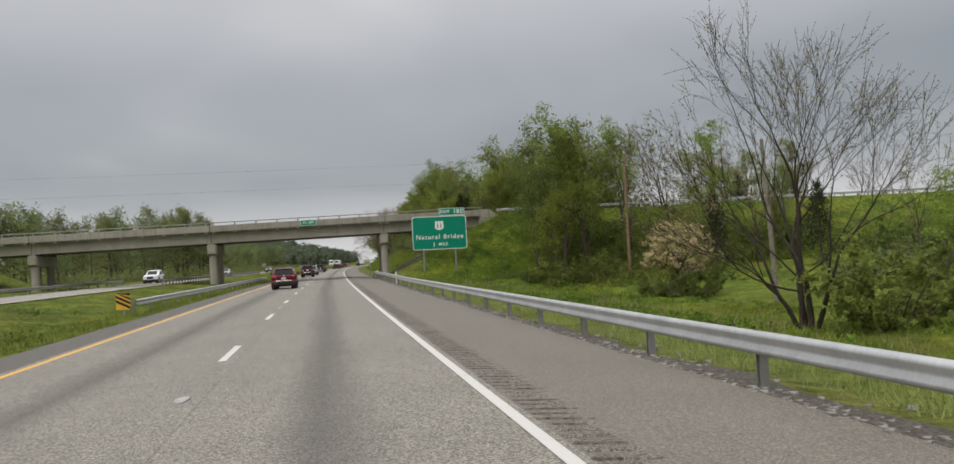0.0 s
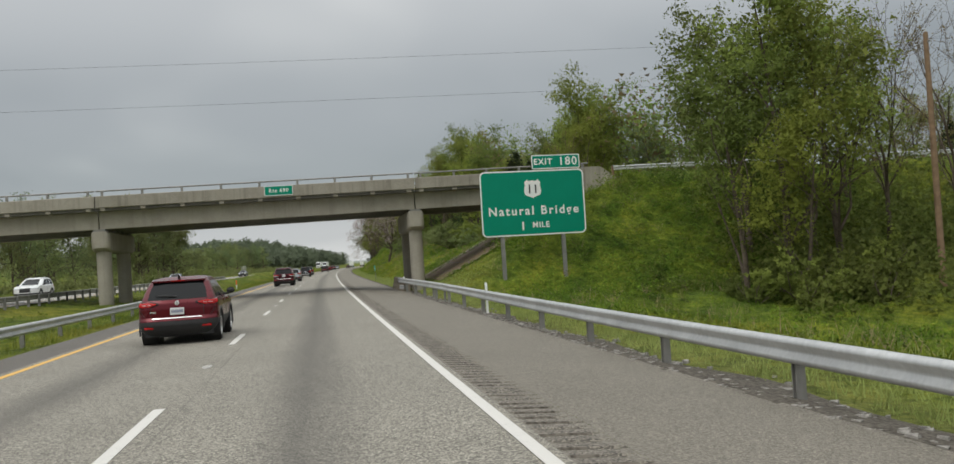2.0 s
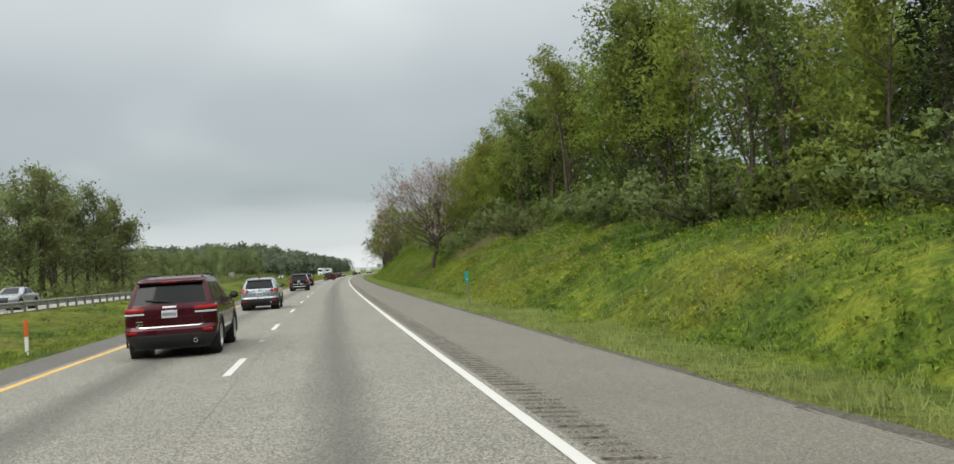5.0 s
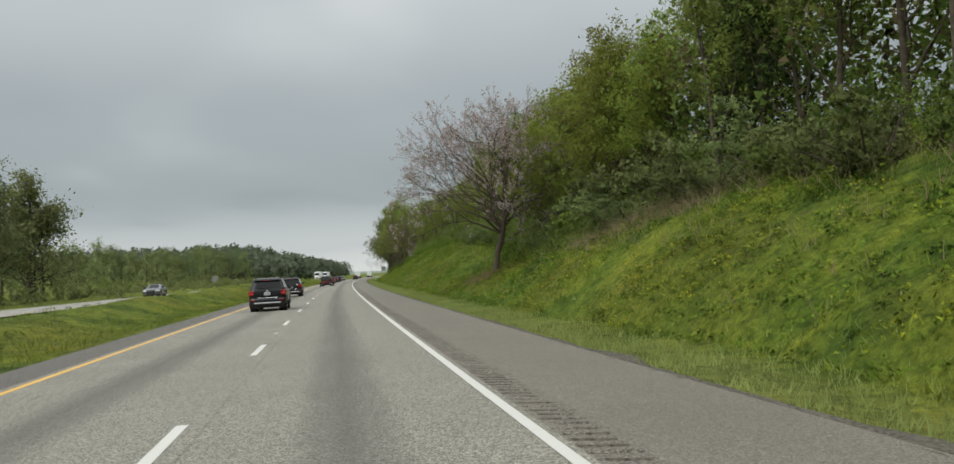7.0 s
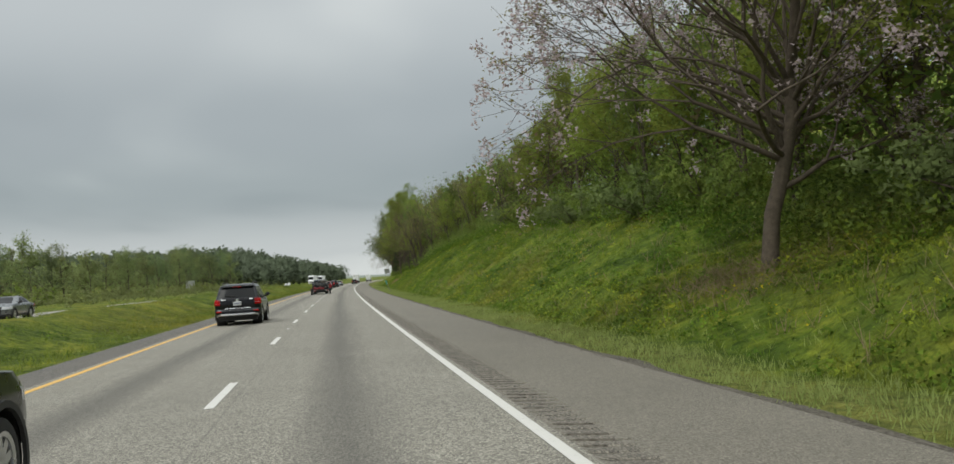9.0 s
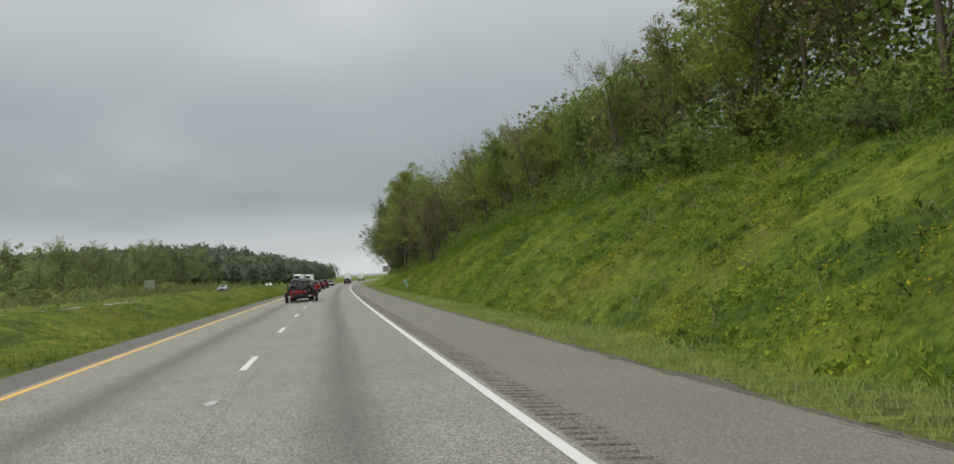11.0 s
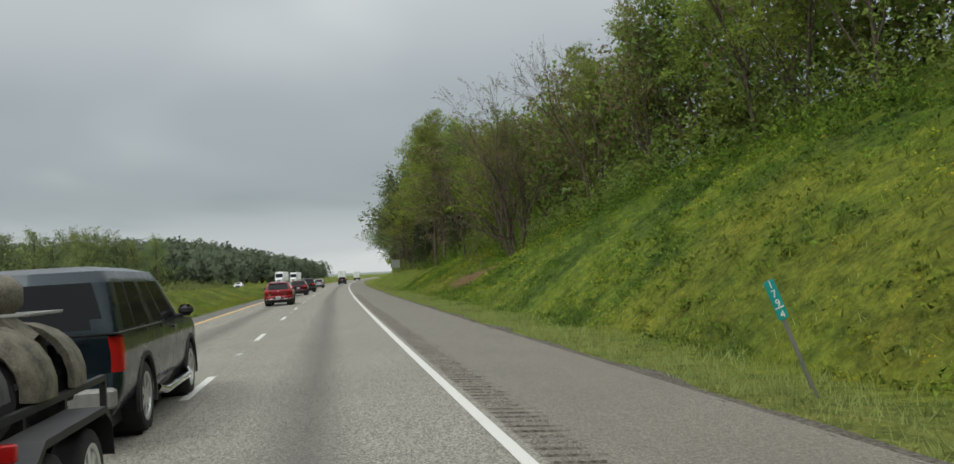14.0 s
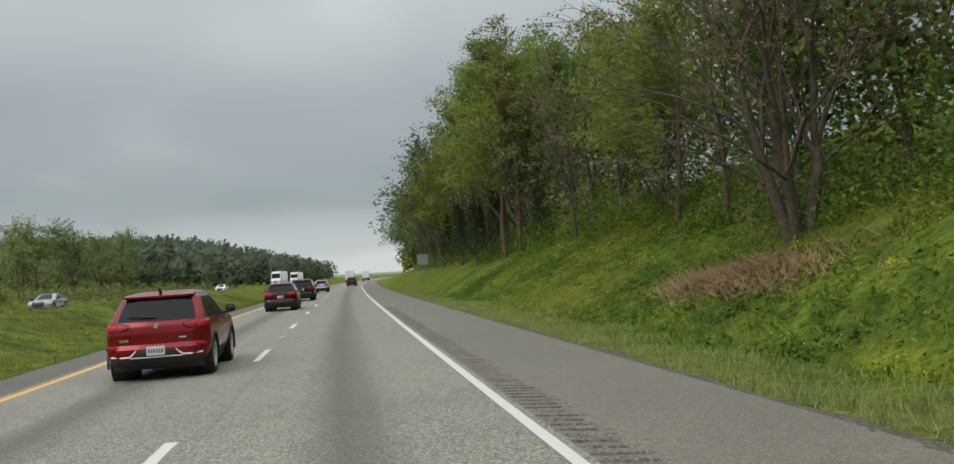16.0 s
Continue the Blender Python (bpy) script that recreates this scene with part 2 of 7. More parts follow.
def make_sward_leaf(name, gain, tint):
    """Blades and weed leaves that take the colour of the growth round them, each a little of its own."""
    m = Mat(name, 0.75, 0.0, 0.1)
    col, _, _ = sward(m)
    col = m.mix(1.0, col, m.ramp(m.island(), [(0.0, tuple(0.72 * gain * c for c in tint)), (1.0, tuple(1.45 * gain * c for c in tint))]), "MULTIPLY")
    m.set("Base Color", col)
    t = m.n.new("ShaderNodeBsdfTranslucent")
    m.l.new(col, t.inputs[0])
    x = m.n.new("ShaderNodeMixShader")
    x.inputs[0].default_value = 0.3
    m.l.new(m.b.outputs[0], x.inputs[1])
    m.l.new(t.outputs[0], x.inputs[2])
    m.l.new(x.outputs[0], m.n["Material Output"].inputs[0])
    return m.m


blade = make_sward_leaf("grass blades", 1.0, (1.0, 1.0, 1.0))
leaf_weed = make_sward_leaf("weed leaves", 1.0, (0.85, 1.02, 1.0))
weed_light = make_sward_leaf("light weed leaves", 1.35, (1.12, 1.05, 0.9))
grass_ground = make_ground()


def make_gravel(name, lo, hi):
    m = Mat(name, 0.95, 0.0, 0.2)
    v = m.where()
    a, b = m.cells(v, 16), m.noise(v, 1.3, 5)
    m.set("Base Color", m.ramp(m.math("ADD", m.math("MULTIPLY", a, 0.8), m.math("MULTIPLY", b, 0.5)), [(0.25, lo), (0.8, hi)]))
    m.bump(a, 0.9, 0.03)
    return m.m


gravel = make_gravel("gravel verge", (0.03, 0.026, 0.02), (0.135, 0.12, 0.10))
soil = make_gravel("bare brown soil", (0.10, 0.07, 0.042), (0.26, 0.19, 0.12))


def make_metal(name, lo, hi, rough=0.45, metal=0.85):
    m = Mat(name, rough, metal)
    v = m.where()
    m.set("Base Color", m.ramp(m.math("ADD", m.math("MULTIPLY", m.noise(v, 1.6, 5), 0.6), m.math("MULTIPLY", m.noise(m.where((1, 1, 0.2)), 18, 4), 0.4)), [(0.3, lo), (0.7, hi)]))
    m.set("Roughness", m.ramp(m.noise(v, 4, 4), [(0.3, rough - 0.1), (0.7, rough + 0.15)]))
    return m.m


galvanised = make_metal("galvanised steel", (0.42, 0.43, 0.43), (0.62, 0.63, 0.63), 0.5, 0.7)
steel_post = make_metal("dull steel", (0.20, 0.20, 0.19), (0.34, 0.33, 0.31), 0.65, 0.5)
alloy = make_metal("alloy", (0.45, 0.45, 0.46), (0.65, 0.65, 0.66), 0.35, 0.9)
chrome = make_metal("chrome", (0.75, 0.75, 0.75), (0.9, 0.9, 0.9), 0.15, 1.0)


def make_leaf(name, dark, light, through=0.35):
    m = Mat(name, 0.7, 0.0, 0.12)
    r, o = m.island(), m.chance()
    # tone differs from clump to clump, and each leaf a little of its own
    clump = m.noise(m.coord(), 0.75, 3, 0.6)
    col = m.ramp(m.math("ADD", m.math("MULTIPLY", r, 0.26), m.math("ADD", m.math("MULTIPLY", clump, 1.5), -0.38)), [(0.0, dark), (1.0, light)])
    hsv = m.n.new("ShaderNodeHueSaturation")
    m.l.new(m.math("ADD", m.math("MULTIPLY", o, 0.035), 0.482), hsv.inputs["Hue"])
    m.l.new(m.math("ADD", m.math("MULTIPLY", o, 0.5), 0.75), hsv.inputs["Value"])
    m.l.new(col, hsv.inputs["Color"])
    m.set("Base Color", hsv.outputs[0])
    t = m.n.new("ShaderNodeBsdfTranslucent")
    m.l.new(hsv.outputs[0], t.inputs[0])
    x = m.n.new("ShaderNodeMixShader")
    x.inputs[0].default_value = through
    m.l.new(m.b.outputs[0], x.inputs[1])
    m.l.new(t.outputs[0], x.inputs[2])
    m.l.new(x.outputs[0], m.n["Material Output"].inputs[0])
    return m.m


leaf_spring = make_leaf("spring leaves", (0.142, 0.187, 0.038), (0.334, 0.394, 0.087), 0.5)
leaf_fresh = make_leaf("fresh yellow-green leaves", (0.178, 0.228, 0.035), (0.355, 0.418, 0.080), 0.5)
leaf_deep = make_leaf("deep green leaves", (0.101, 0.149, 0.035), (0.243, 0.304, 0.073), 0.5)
# far leaves duller and paler: the haze of distance put into their colour
leaf_far = make_leaf("far leaves dulled by haze", (0.119, 0.156, 0.063), (0.245, 0.301, 0.131), 0.5)
leaf_far_light = make_leaf("far leaves paled by haze", (0.166, 0.195, 0.070), (0.311, 0.349, 0.140), 0.5)
leaf_cedar = make_leaf("dark cedar needles", (0.030, 0.044, 0.020), (0.075, 0.095, 0.04), 0.3)
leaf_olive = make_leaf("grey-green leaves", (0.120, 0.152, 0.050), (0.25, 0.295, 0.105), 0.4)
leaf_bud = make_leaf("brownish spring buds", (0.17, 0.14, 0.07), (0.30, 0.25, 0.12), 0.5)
blossom_pink = make_leaf("pale mauve blossom", (0.30, 0.235, 0.25), (0.54, 0.45, 0.465))
blossom_cream = make_leaf("cream blossom", (0.40, 0.31, 0.16), (0.66, 0.54, 0.31))
flower_yellow = make_leaf("yellow flowers", (0.42, 0.36, 0.02), (0.70, 0.58, 0.03))
blade_verge = make_leaf("mown verge grass", (0.155, 0.190, 0.050), (0.315, 0.350, 0.110), 0.4)
blade_dry = make_leaf("dry grass stalks", (0.22, 0.18, 0.09), (0.36, 0.31, 0.17))
bark = plain("grey-brown bark", (0.115, 0.092, 0.07), 0.95, 0, 0.4, 5.0, 0.8, 0.2)
bark_dark = plain("dark damp bark", (0.055, 0.045, 0.036), 0.95, 0, 0.4, 5.0, 0.8, 0.2)
bark_pale = plain("pale grey bark", (0.21, 0.185, 0.155), 0.95, 0, 0.35, 5.0, 0.8, 0.2)
pole_wood = plain("weathered pole wood", (0.23, 0.155, 0.10), 0.9, 0, 0.3, 3.0, 0.5, 0.2)
sign_green = plain("green sign sheet", (0.0, 0.235, 0.145), 0.55, 0, 0.06, 1.2, 0.0, 0.2)
sign_white = plain("white reflective sheet", (0.80, 0.82, 0.80), 0.45, 0, 0.04, 2.0)
sign_yellow = plain("yellow sheet", (0.75, 0.42, 0.03), 0.5, 0, 0.06)
sign_teal = plain("teal marker sheet", (0.02, 0.33, 0.30), 0.5, 0, 0.06)
black_paint = plain("black paint", (0.015, 0.015, 0.015), 0.5, 0, 0.2)
aluminium = make_metal("sheet aluminium", (0.45, 0.46, 0.46), (0.6, 0.6, 0.6), 0.45, 0.8)
rubber = plain("tyre rubber", (0.018, 0.018, 0.018), 0.85, 0, 0.3, 12.0, 0.2)
plastic = plain("black plastic", (0.022, 0.022, 0.023), 0.6, 0, 0.25, 9.0)


# ---- mesh building ----
class Shape:
    """Gathers vertices and faces of one mesh."""

    def __init__(self):
        self.v, self.f = [], []

    def grid(self, rows, close=False):
        """Rows of equally many points, joined by quads."""
        n0, w = len(self.v), len(rows[0])
        for r in rows:
            self.v.extend(tuple(p) for p in r)
        for i in range(len(rows) - 1):
            for j in range(w if close else w - 1):
                k = (j + 1) % w
                self.f.append((n0 + i * w + j, n0 + i * w + k, n0 + (i + 1) * w + k, n0 + (i + 1) * w + j))
        return self

    def ngon(self, pts):
        n0 = len(self.v)
        self.v.extend(tuple(p) for p in pts)
        self.f.append(tuple(range(n0, n0 + len(pts))))
        return self

    def box(self, lo, hi, m=None, chamfer=0.0):
        c = chamfer
        (x0, y0, z0), (x1, y1, z1) = lo, hi
        if c <= 0:
            rows = [[(x0, y0, z), (x1, y0, z), (x1, y1, z), (x0, y1, z)] for z in (z0, z1)]
        else:
            ring = lambda i, z: [(x0 + c + i, y0 + i, z), (x1 - c - i, y0 + i, z), (x1 - i, y0 + c + i, z), (x1 - i, y1 - c - i, z), (x1 - c - i, y1 - i, z), (x0 + c + i, y1 - i, z), (x0 + i, y1 - c - i, z), (x0 + i, y0 + c + i, z)]
            rows = [ring(c, z0), ring(0, z0 + c), ring(0, z1 - c), ring(c, z1)]
        if m is not None:
            rows = [[m @ Vector(p) for p in r] for r in rows]
        self.grid(rows, True)
        self.ngon(rows[0][::-1])
        self.ngon(rows[-1])
        return self

    def tube(self, pts, radii, sides=8, caps=True):
        pts = [Vector(p) for p in pts]
        rows, ref = [], None
        for i, p in enumerate(pts):
            d = (pts[min(i + 1, len(pts) - 1)] - pts[max(i - 1, 0)]).normalized()
            if ref is None:
                ref = d.orthogonal().normalized()
            ref = (ref - d * ref.dot(d))
            ref = ref.normalized() if ref.length > 1e-6 else d.orthogonal().normalized()
            side = d.cross(ref)
            r = radii[i] if isinstance(radii, (list, tuple)) else radii
            rows.append([p + (ref * math.cos(a) + side * math.sin(a)) * r for a in (2 * math.pi * k / sides for k in range(sides))])
        self.grid(rows, True)
        if caps:
            self.ngon(rows[0][::-1])
            self.ngon(rows[-1])
        return self

    def lathe(self, profile, sides=24, m=None):
        """profile: (radius, x) pairs turned about the x axis."""
        rows = [[Vector((x, r * math.cos(a), r * math.sin(a))) for a in (2 * math.pi * k / sides for k in range(sides))] for r, x in profile]
        if m is not None:
            rows = [[m @ p for p in r] for r in rows]
        self.grid(rows, True)
        return self

    def prism(self, outline, a, b, m=None):
        """An outline in x and z, drawn out along y from a to b."""
        rows = [[Vector((x, y, z)) for x, z in outline] for y in (a, b)]
        if m is not None:
            rows = [[m @ p for p in r] for r in rows]
        self.grid(rows, True)
        self.ngon(rows[0])
        self.ngon(rows[1][::-1])
        return self

    def mesh(self, name, material, smooth=None):
        me = bpy.data.meshes.new(name)
        me.from_pydata(self.v, [], self.f)
        me.materials.append(material)
        if smooth is not None:
            me.shade_smooth()
            if smooth < 180:
                me.set_sharp_from_angle(angle=radians(smooth))
        me.validate()
        bm = bmesh.new()
        bm.from_mesh(me)
        bmesh.ops.recalc_face_normals(bm, faces=bm.faces)
        bm.to_mesh(me)
        bm.free()
        return me


def part(name, shape, material, parent=None, label="", smooth=None, at=None):
    data = shape.mesh(name, material, smooth) if isinstance(shape, Shape) else shape
    ob = new(name, data)
    if parent is not None:
        ob.parent = parent
    if at is not None:
        ob.matrix_basis = at
    if label:
        ob["label"] = label
    return ob


def thing(name, m, label, category, group="", kind=""):
    ob = new(name)
    ob.empty_display_size = 0.3
    ob.matrix_basis = m
    return tagged(ob, label, category, group, kind)


def lettering(name, words, height, material, parent, at, spread=1.0, bold=0.0):
    """Words as a mesh, in local x to the right and z up, facing -y, centred."""
    cu = bpy.data.curves.new(name, "FONT")
    cu.body, cu.align_x, cu.align_y = words, "CENTER", "CENTER"
    cu.size, cu.extrude, cu.space_character, cu.offset = height / 0.70, 0.004, spread, bold
    tmp = bpy.data.objects.new(name, cu)
    scene.collection.objects.link(tmp)
    me = bpy.data.meshes.new_from_object(tmp)
    bpy.data.objects.remove(tmp)
    # one mesh for each letter: pieces that overlap in x belong together
    pieces, todo = [], set(range(len(me.vertices)))
    near = {i: [] for i in todo}
    for e in me.edges:
        a, b = e.vertices
        near[a].append(b)
        near[b].append(a)
    while todo:
        stack, got = [todo.pop()], set()
        while stack:
            i = stack.pop()
            got.add(i)
            for j in near[i]:
                if j in todo:
                    todo.discard(j)
                    stack.append(j)
        xs = [me.vertices[i].co.x for i in got]
        lo, hi = min(xs), max(xs)
        for q in pieces:
            if lo < q[1] - 1e-4 and hi > q[0] + 1e-4:
                q[0], q[1] = min(q[0], lo), max(q[1], hi)
                q[2] |= got
                break
        else:
            pieces.append([lo, hi, got])
    for lo, hi, got in sorted(pieces, key=lambda q: q[0]):
        order = {v: n for n, v in enumerate(sorted(got))}
        sh = Shape()
        sh.v = [tuple(me.vertices[v].co) for v in sorted(got)]
        sh.f = [tuple(order[v] for v in f.vertices) for f in me.polygons if f.vertices[0] in got]
        part("letter", sh, material, parent, at=at @ pose(0, 0, 0, 90, 0, 0))


# ---- shape of the land ----
def curve_through(pairs, x):
    return float(np.interp(x, [p[0] for p in pairs], [p[1] for p in pairs]))


def smooth01(x):
    x = min(1.0, max(0.0, x))
    return x * x * (3 - 2 * x)


CUT_SLOPE = [(105, 0.42), (140, 0.50), (175, 0.42), (225, 0.36), (265, 0.44), (310, 0.56), (350, 0.50), (385, 0.37), (440, 0.34), (700, 0.3)]
CUT_GAIN = [(105, 1.0), (150, 1.06), (165, 1.2), (184, 1.48), (200, 1.25), (214, 0.98), (222, 0.80), (229, 0.80), (240, 1.1), (262, 1.14), (285, 1.09), (310, 1.03), (340, 1.12), (357, 1.12), (366, 1.1), (373, 0.92), (381, 0.74), (391, 0.92), (405, 1.14), (440, 1.2), (600, 1.1)]
CUT_TOP = [(105, 2.6), (140, 2.9), (180, 4.0), (225, 6.0), (270, 8.0), (310, 9.5), (350, 9.0), (400, 7.5), (500, 6), (800, 3)]


def land(s, u):
    """Height of the ground beside and between the carriageways."""
    if -27.3 < u < -19.0:
        return 0.5
    if u >= 3.2:
        z = curve_through([(3.2, -0.25), (3.6, -0.36), (5.0, -0.42), (7.0, -0.45), (12, -0.75), (40, -0.8), (120, 0.5), (400, 4)], u)
        # the field lies in a hollow before the embankment
        z -= 1.45 * smooth01((u - 7.5) / 8) * smooth01((88 - s) / 14) * smooth01((75 - u) / 30)
        if s > 105:
            k, top = curve_through(CUT_SLOPE, s), curve_through(CUT_TOP, s)
            rise = max(0.0, (u - 6.6) * k)
            rise = top * (1 - math.exp(-rise / top * 1.25)) / (1 - math.exp(-1.25)) if rise < top else top + (rise - top) * curve_through([(200, 0.22), (280, 0.6)], s)
            rise = min(rise, top + curve_through([(180, 3.0), (290, 11.0), (480, 11.0), (620, 3.0)], s))
            rise *= 1 - 0.7 * smooth01((u - 42) / 40) * smooth01((250 - s) / 50)
            rise *= 1 - 0.75 * smooth01((u - 28) / 20) * smooth01((165 - s) / 30)
            rise *= 1 - 0.85 * smooth01((u - 60) / 60)
            z += rise * curve_through(CUT_GAIN, s) * smooth01((s - 112) / 14)
        bank = min(6.3 - 0.72 * max(0.0, abs(s - 106.6) - 6.2), (u - 5.3) * 0.50)
        return max(z, min(bank, 6.3))
    if u > -9.0:
        return -0.10 if u < -8.9 else -0.45
    if u > -19.0:
        mound = curve_through([(0, 0.0), (150, 0.12), (185, 0.35), (210, 0.8), (240, 0.95), (300, 1.0), (350, 1.05), (400, 1.12), (600, 1.05), (900, 0.5)], s)
        z = curve_through([(-19.0, 0.46), (-17, 0.38), (-14, 0.0), (-12.3, -0.22), (-10.5, -0.16), (-9.0, -0.06)], u)
        return z + mound * math.exp(-(((u + 14.0) / 2.6) ** 2))
    z = curve_through([(-400, 6.0), (-120, 2.5), (-60, 1.4), (-40, 0.6), (-32, 0.52), (-27.3, 0.46)], u)
    hill = 15.0 * math.exp(-(((s - 900) / 210) ** 2)) * smooth01((-u - 40) / 70)
    bank = min(6.3 - 0.72 * max(0.0, abs(s - 106.6) - 6.2), (-36.0 - u) * 0.5)
    return max(z + hill, min(bank, 6.3))


def rough_land(s, u):
    z = land(s, u)
    far = smooth01(min(abs(u - 3.2), abs(u + 9.0)) / 2.0) if (u > 3.2 or u < -9.0) else 0.0
    if -27.8 < u < -18.5 or (98.5 < s < 113.5 and 3.0 < u < 17.5):
        far = 0.0
    p = place(s, u)
    return z + far * (0.22 * noise.noise(p * 0.23) + 0.09 * noise.noise(p * 0.9))


# ---- ground: one sheet to the horizon ----
US = [-4200, -2200, -1200, -700, -450, -300, -220, -160, -125, -100, -84, -72, -63, -56, -50, -46, -43, -40, -37, -35, -33, -31, -29, -27.7, -27.3, -19.0, -18.6]
US += [-18 + 0.75 * i for i in range(12)] + [-9.0, -8.4, 2.9, 3.2, 3.6] + [4.2 + 0.6 * i for i in range(44)]
US += [31, 33, 36, 40, 45, 52, 60, 72, 90, 115, 150, 210, 300, 450, 700, 1200, 2200, 4200]
SS = [-900, -400, -200, -120, -80, -60] + [-50 + 1.6 * i for i in range(313)] + [455 + 6 * i for i in range(75)] + [920, 960, 1020, 1100, 1250, 1500, 1900, 2500, 3300, 4300]
sheet = Shape().grid([[place(s, u, rough_land(s, u) - (0.12 if -8.5 < u < 3.0 else 0.0)) for u in US] for s in SS])
part("ground", sheet, grass_ground, smooth=180)
tagged(bpy.data.objects["ground"], "bright spring grass banks, verge and fields", "ground", kind="structure")


def strip(name, u0, u1, z0, z1, material, s0, s1, step, label, category, kind="structure", thick=0.0):
    """A band along the road, with its map holding u and s."""
    count = max(1, round((s1 - s0) / step))
    ss = [s0 + (s1 - s0) * i / count for i in range(count + 1)]
    sh = Shape()
    if thick:
        sh.grid([[place(s, u0, z0 - thick), place(s, u0, z0), place(s, u1, z1), place(s, u1, z1 - thick)] for s in ss])
        sh.ngon([place(s0, u0, z0 - thick), place(s0, u1, z1 - thick), place(s0, u1, z1), place(s0, u0, z0)])
        sh.ngon([place(s1, u0, z0 - thick), place(s1, u0, z0), place(s1, u1, z1), place(s1, u1, z1 - thick)])
    else:
        sh.grid([[place(s, u0, z0), place(s, (u0 + u1) / 2, (z0 + z1) / 2), place(s, u1, z1)] for s in ss])
    me = sh.mesh(name, material)
    uv = me.uv_layers.new(name="map")
    for loop in me.loops:
        x, y, _ = me.vertices[loop.vertex_index].co
        uv.data[loop.index].uv = (RADIUS - math.hypot(RADIUS - x, y), RADIUS * math.atan2(y, RADIUS - x))
    ob = new(name, me)
    return tagged(ob, label, category, kind=kind) if label else ob


# ---- carriageways ----
strip("road", -7.62, 0.16, 0.0, -0.006, asphalt, -80, 2600, 10, "worn grey two-lane highway asphalt with dark oil bands", "road")
strip("shoulder_inner", -9.0, -7.62, -0.05, 0.0, asphalt_dark, -80, 2600, 10, "narrow dark asphalt inner shoulder", "road")
strip("shoulder_outer", 0.76, 3.3, -0.051, -0.23, asphalt_side, -80, 2600, 10, "wide weathered asphalt outer shoulder", "road")
strip("road_opposite", -27.2, -19.1, 0.52, 0.52, concrete_road, -200, 2600, 10, "pale opposite carriageway beyond the grass median", "road")

# milled rumble strip between edge line and shoulder
grooves = Shape()
ss, s = [], -8.0
rng = random.Random(3)
while s < 400:
    e0, e1, deep = rng.gauss(0, 0.022), rng.gauss(0, 0.03), rng.uniform(-0.007, 0.007)
    for d, z in ((0.0, 0.0), (0.10, -0.003), (0.122, -0.021 + deep), (0.200, -0.021 + deep), (0.225, -0.003)):
        ss.append((s + d, z, e0, e1))
    s += 0.30
grooves.grid([[place(a, 0.16, -0.006), place(a, 0.215 + e0, -0.010 + z), place(a, 0.44, -0.027 + z), place(a, 0.655 + e1, -0.043 + z), place(a, 0.76, -0.051)] for a, z, e0, e1 in ss])
ob = part("rumble_strip", grooves, asphalt_milled)
# low groove faces darker: shade of the cuts put into the colour, with dirt
groove_shade = make_gravel("shade and dirt in the grooves", (0.042, 0.036, 0.029), (0.145, 0.129, 0.107))
ob.data.materials.append(groove_shade)
ob.data.materials.append(asphalt_side)
worn = random.Random(6)
for f in ob.data.polygons:
    p = sum((ob.data.vertices[v].co for v in f.vertices), Vector()) / len(f.vertices)
    u = RADIUS - math.hypot(RADIUS - p.x, p.y)
    if p.z < -0.016 - 0.078 * (u - 0.16) and worn.random() < 0.9:
        f.material_index = 1
    elif not 0.215 < u < 0.66:
        f.material_index = 2
tagged(bpy.data.objects["rumble_strip"], "milled rumble strip grooves along the edge line", "rumble strip", kind="structure")
strip("shoulder_outer_far", 0.16, 0.76, -0.006, -0.051, asphalt_side, 399.9, 2600, 10, "weathered asphalt shoulder beside the edge line", "road")

strip("edge_line", -0.065, 0.070, 0.004, 0.004, paint_white, -80, 2600, 6, "worn solid white edge line", "road marking", thick=0.004)
strip("median_line", -7.44, -7.29, 0.004, 0.004, paint_yellow, -80, 2600, 6, "worn solid yellow median line", "road marking", thick=0.004)
lane_line = thing("lane_line", Matrix(), "broken white lane line on grey asphalt", "road marking", kind="structure")
k = -6
while 6.74 + 12.192 * k < 620:
    a = 6.74 + 12.192 * k
    d = strip("dash", -3.745, -3.605, 0.004, 0.004, paint_white, a, a + 3.05, 1.6, "", "", thick=0.004)
    d.parent = lane_line
    k += 1
rest = Shape()
while 6.74 + 12.192 * k < 1500:
    a = 6.74 + 12.192 * k
    rest.grid([[place(a, -3.745, 0.004), place(a, -3.605, 0.004)], [place(a + 3.05, -3.745, 0.004), place(a + 3.05, -3.605, 0.004)]])
    k += 1
part("far_dashes", rest, paint_white, lane_line)
strip("edge_line_opposite", -20.35, -20.2, 0.524, 0.524, paint_yellow, -200, 1500, 10, "yellow line of the opposite carriageway", "road marking", thick=0.004)

# worn reflector castings set into the lane line
casting = plain("scuffed casting", (0.36, 0.35, 0.33), 0.6, 0.3, 0.5, 30.0)
for k in range(18):
    mk = thing("pavement_marker", spot(14.4 + 24.384 * k, -3.66, 0), "scuffed recessed pavement marker on the lane line", "pavement marker", "pavement markers")
    part("casting", Shape().grid([[(x * w, y, h) for x in (-1, -0.6, 0.6, 1)] for y, w, h in ((-0.30, 0.02, 0.003), (-0.16, 0.07, 0.006), (0.0, 0.09, 0.014), (0.16, 0.07, 0.006), (0.30, 0.02, 0.003))]), casting, mk)
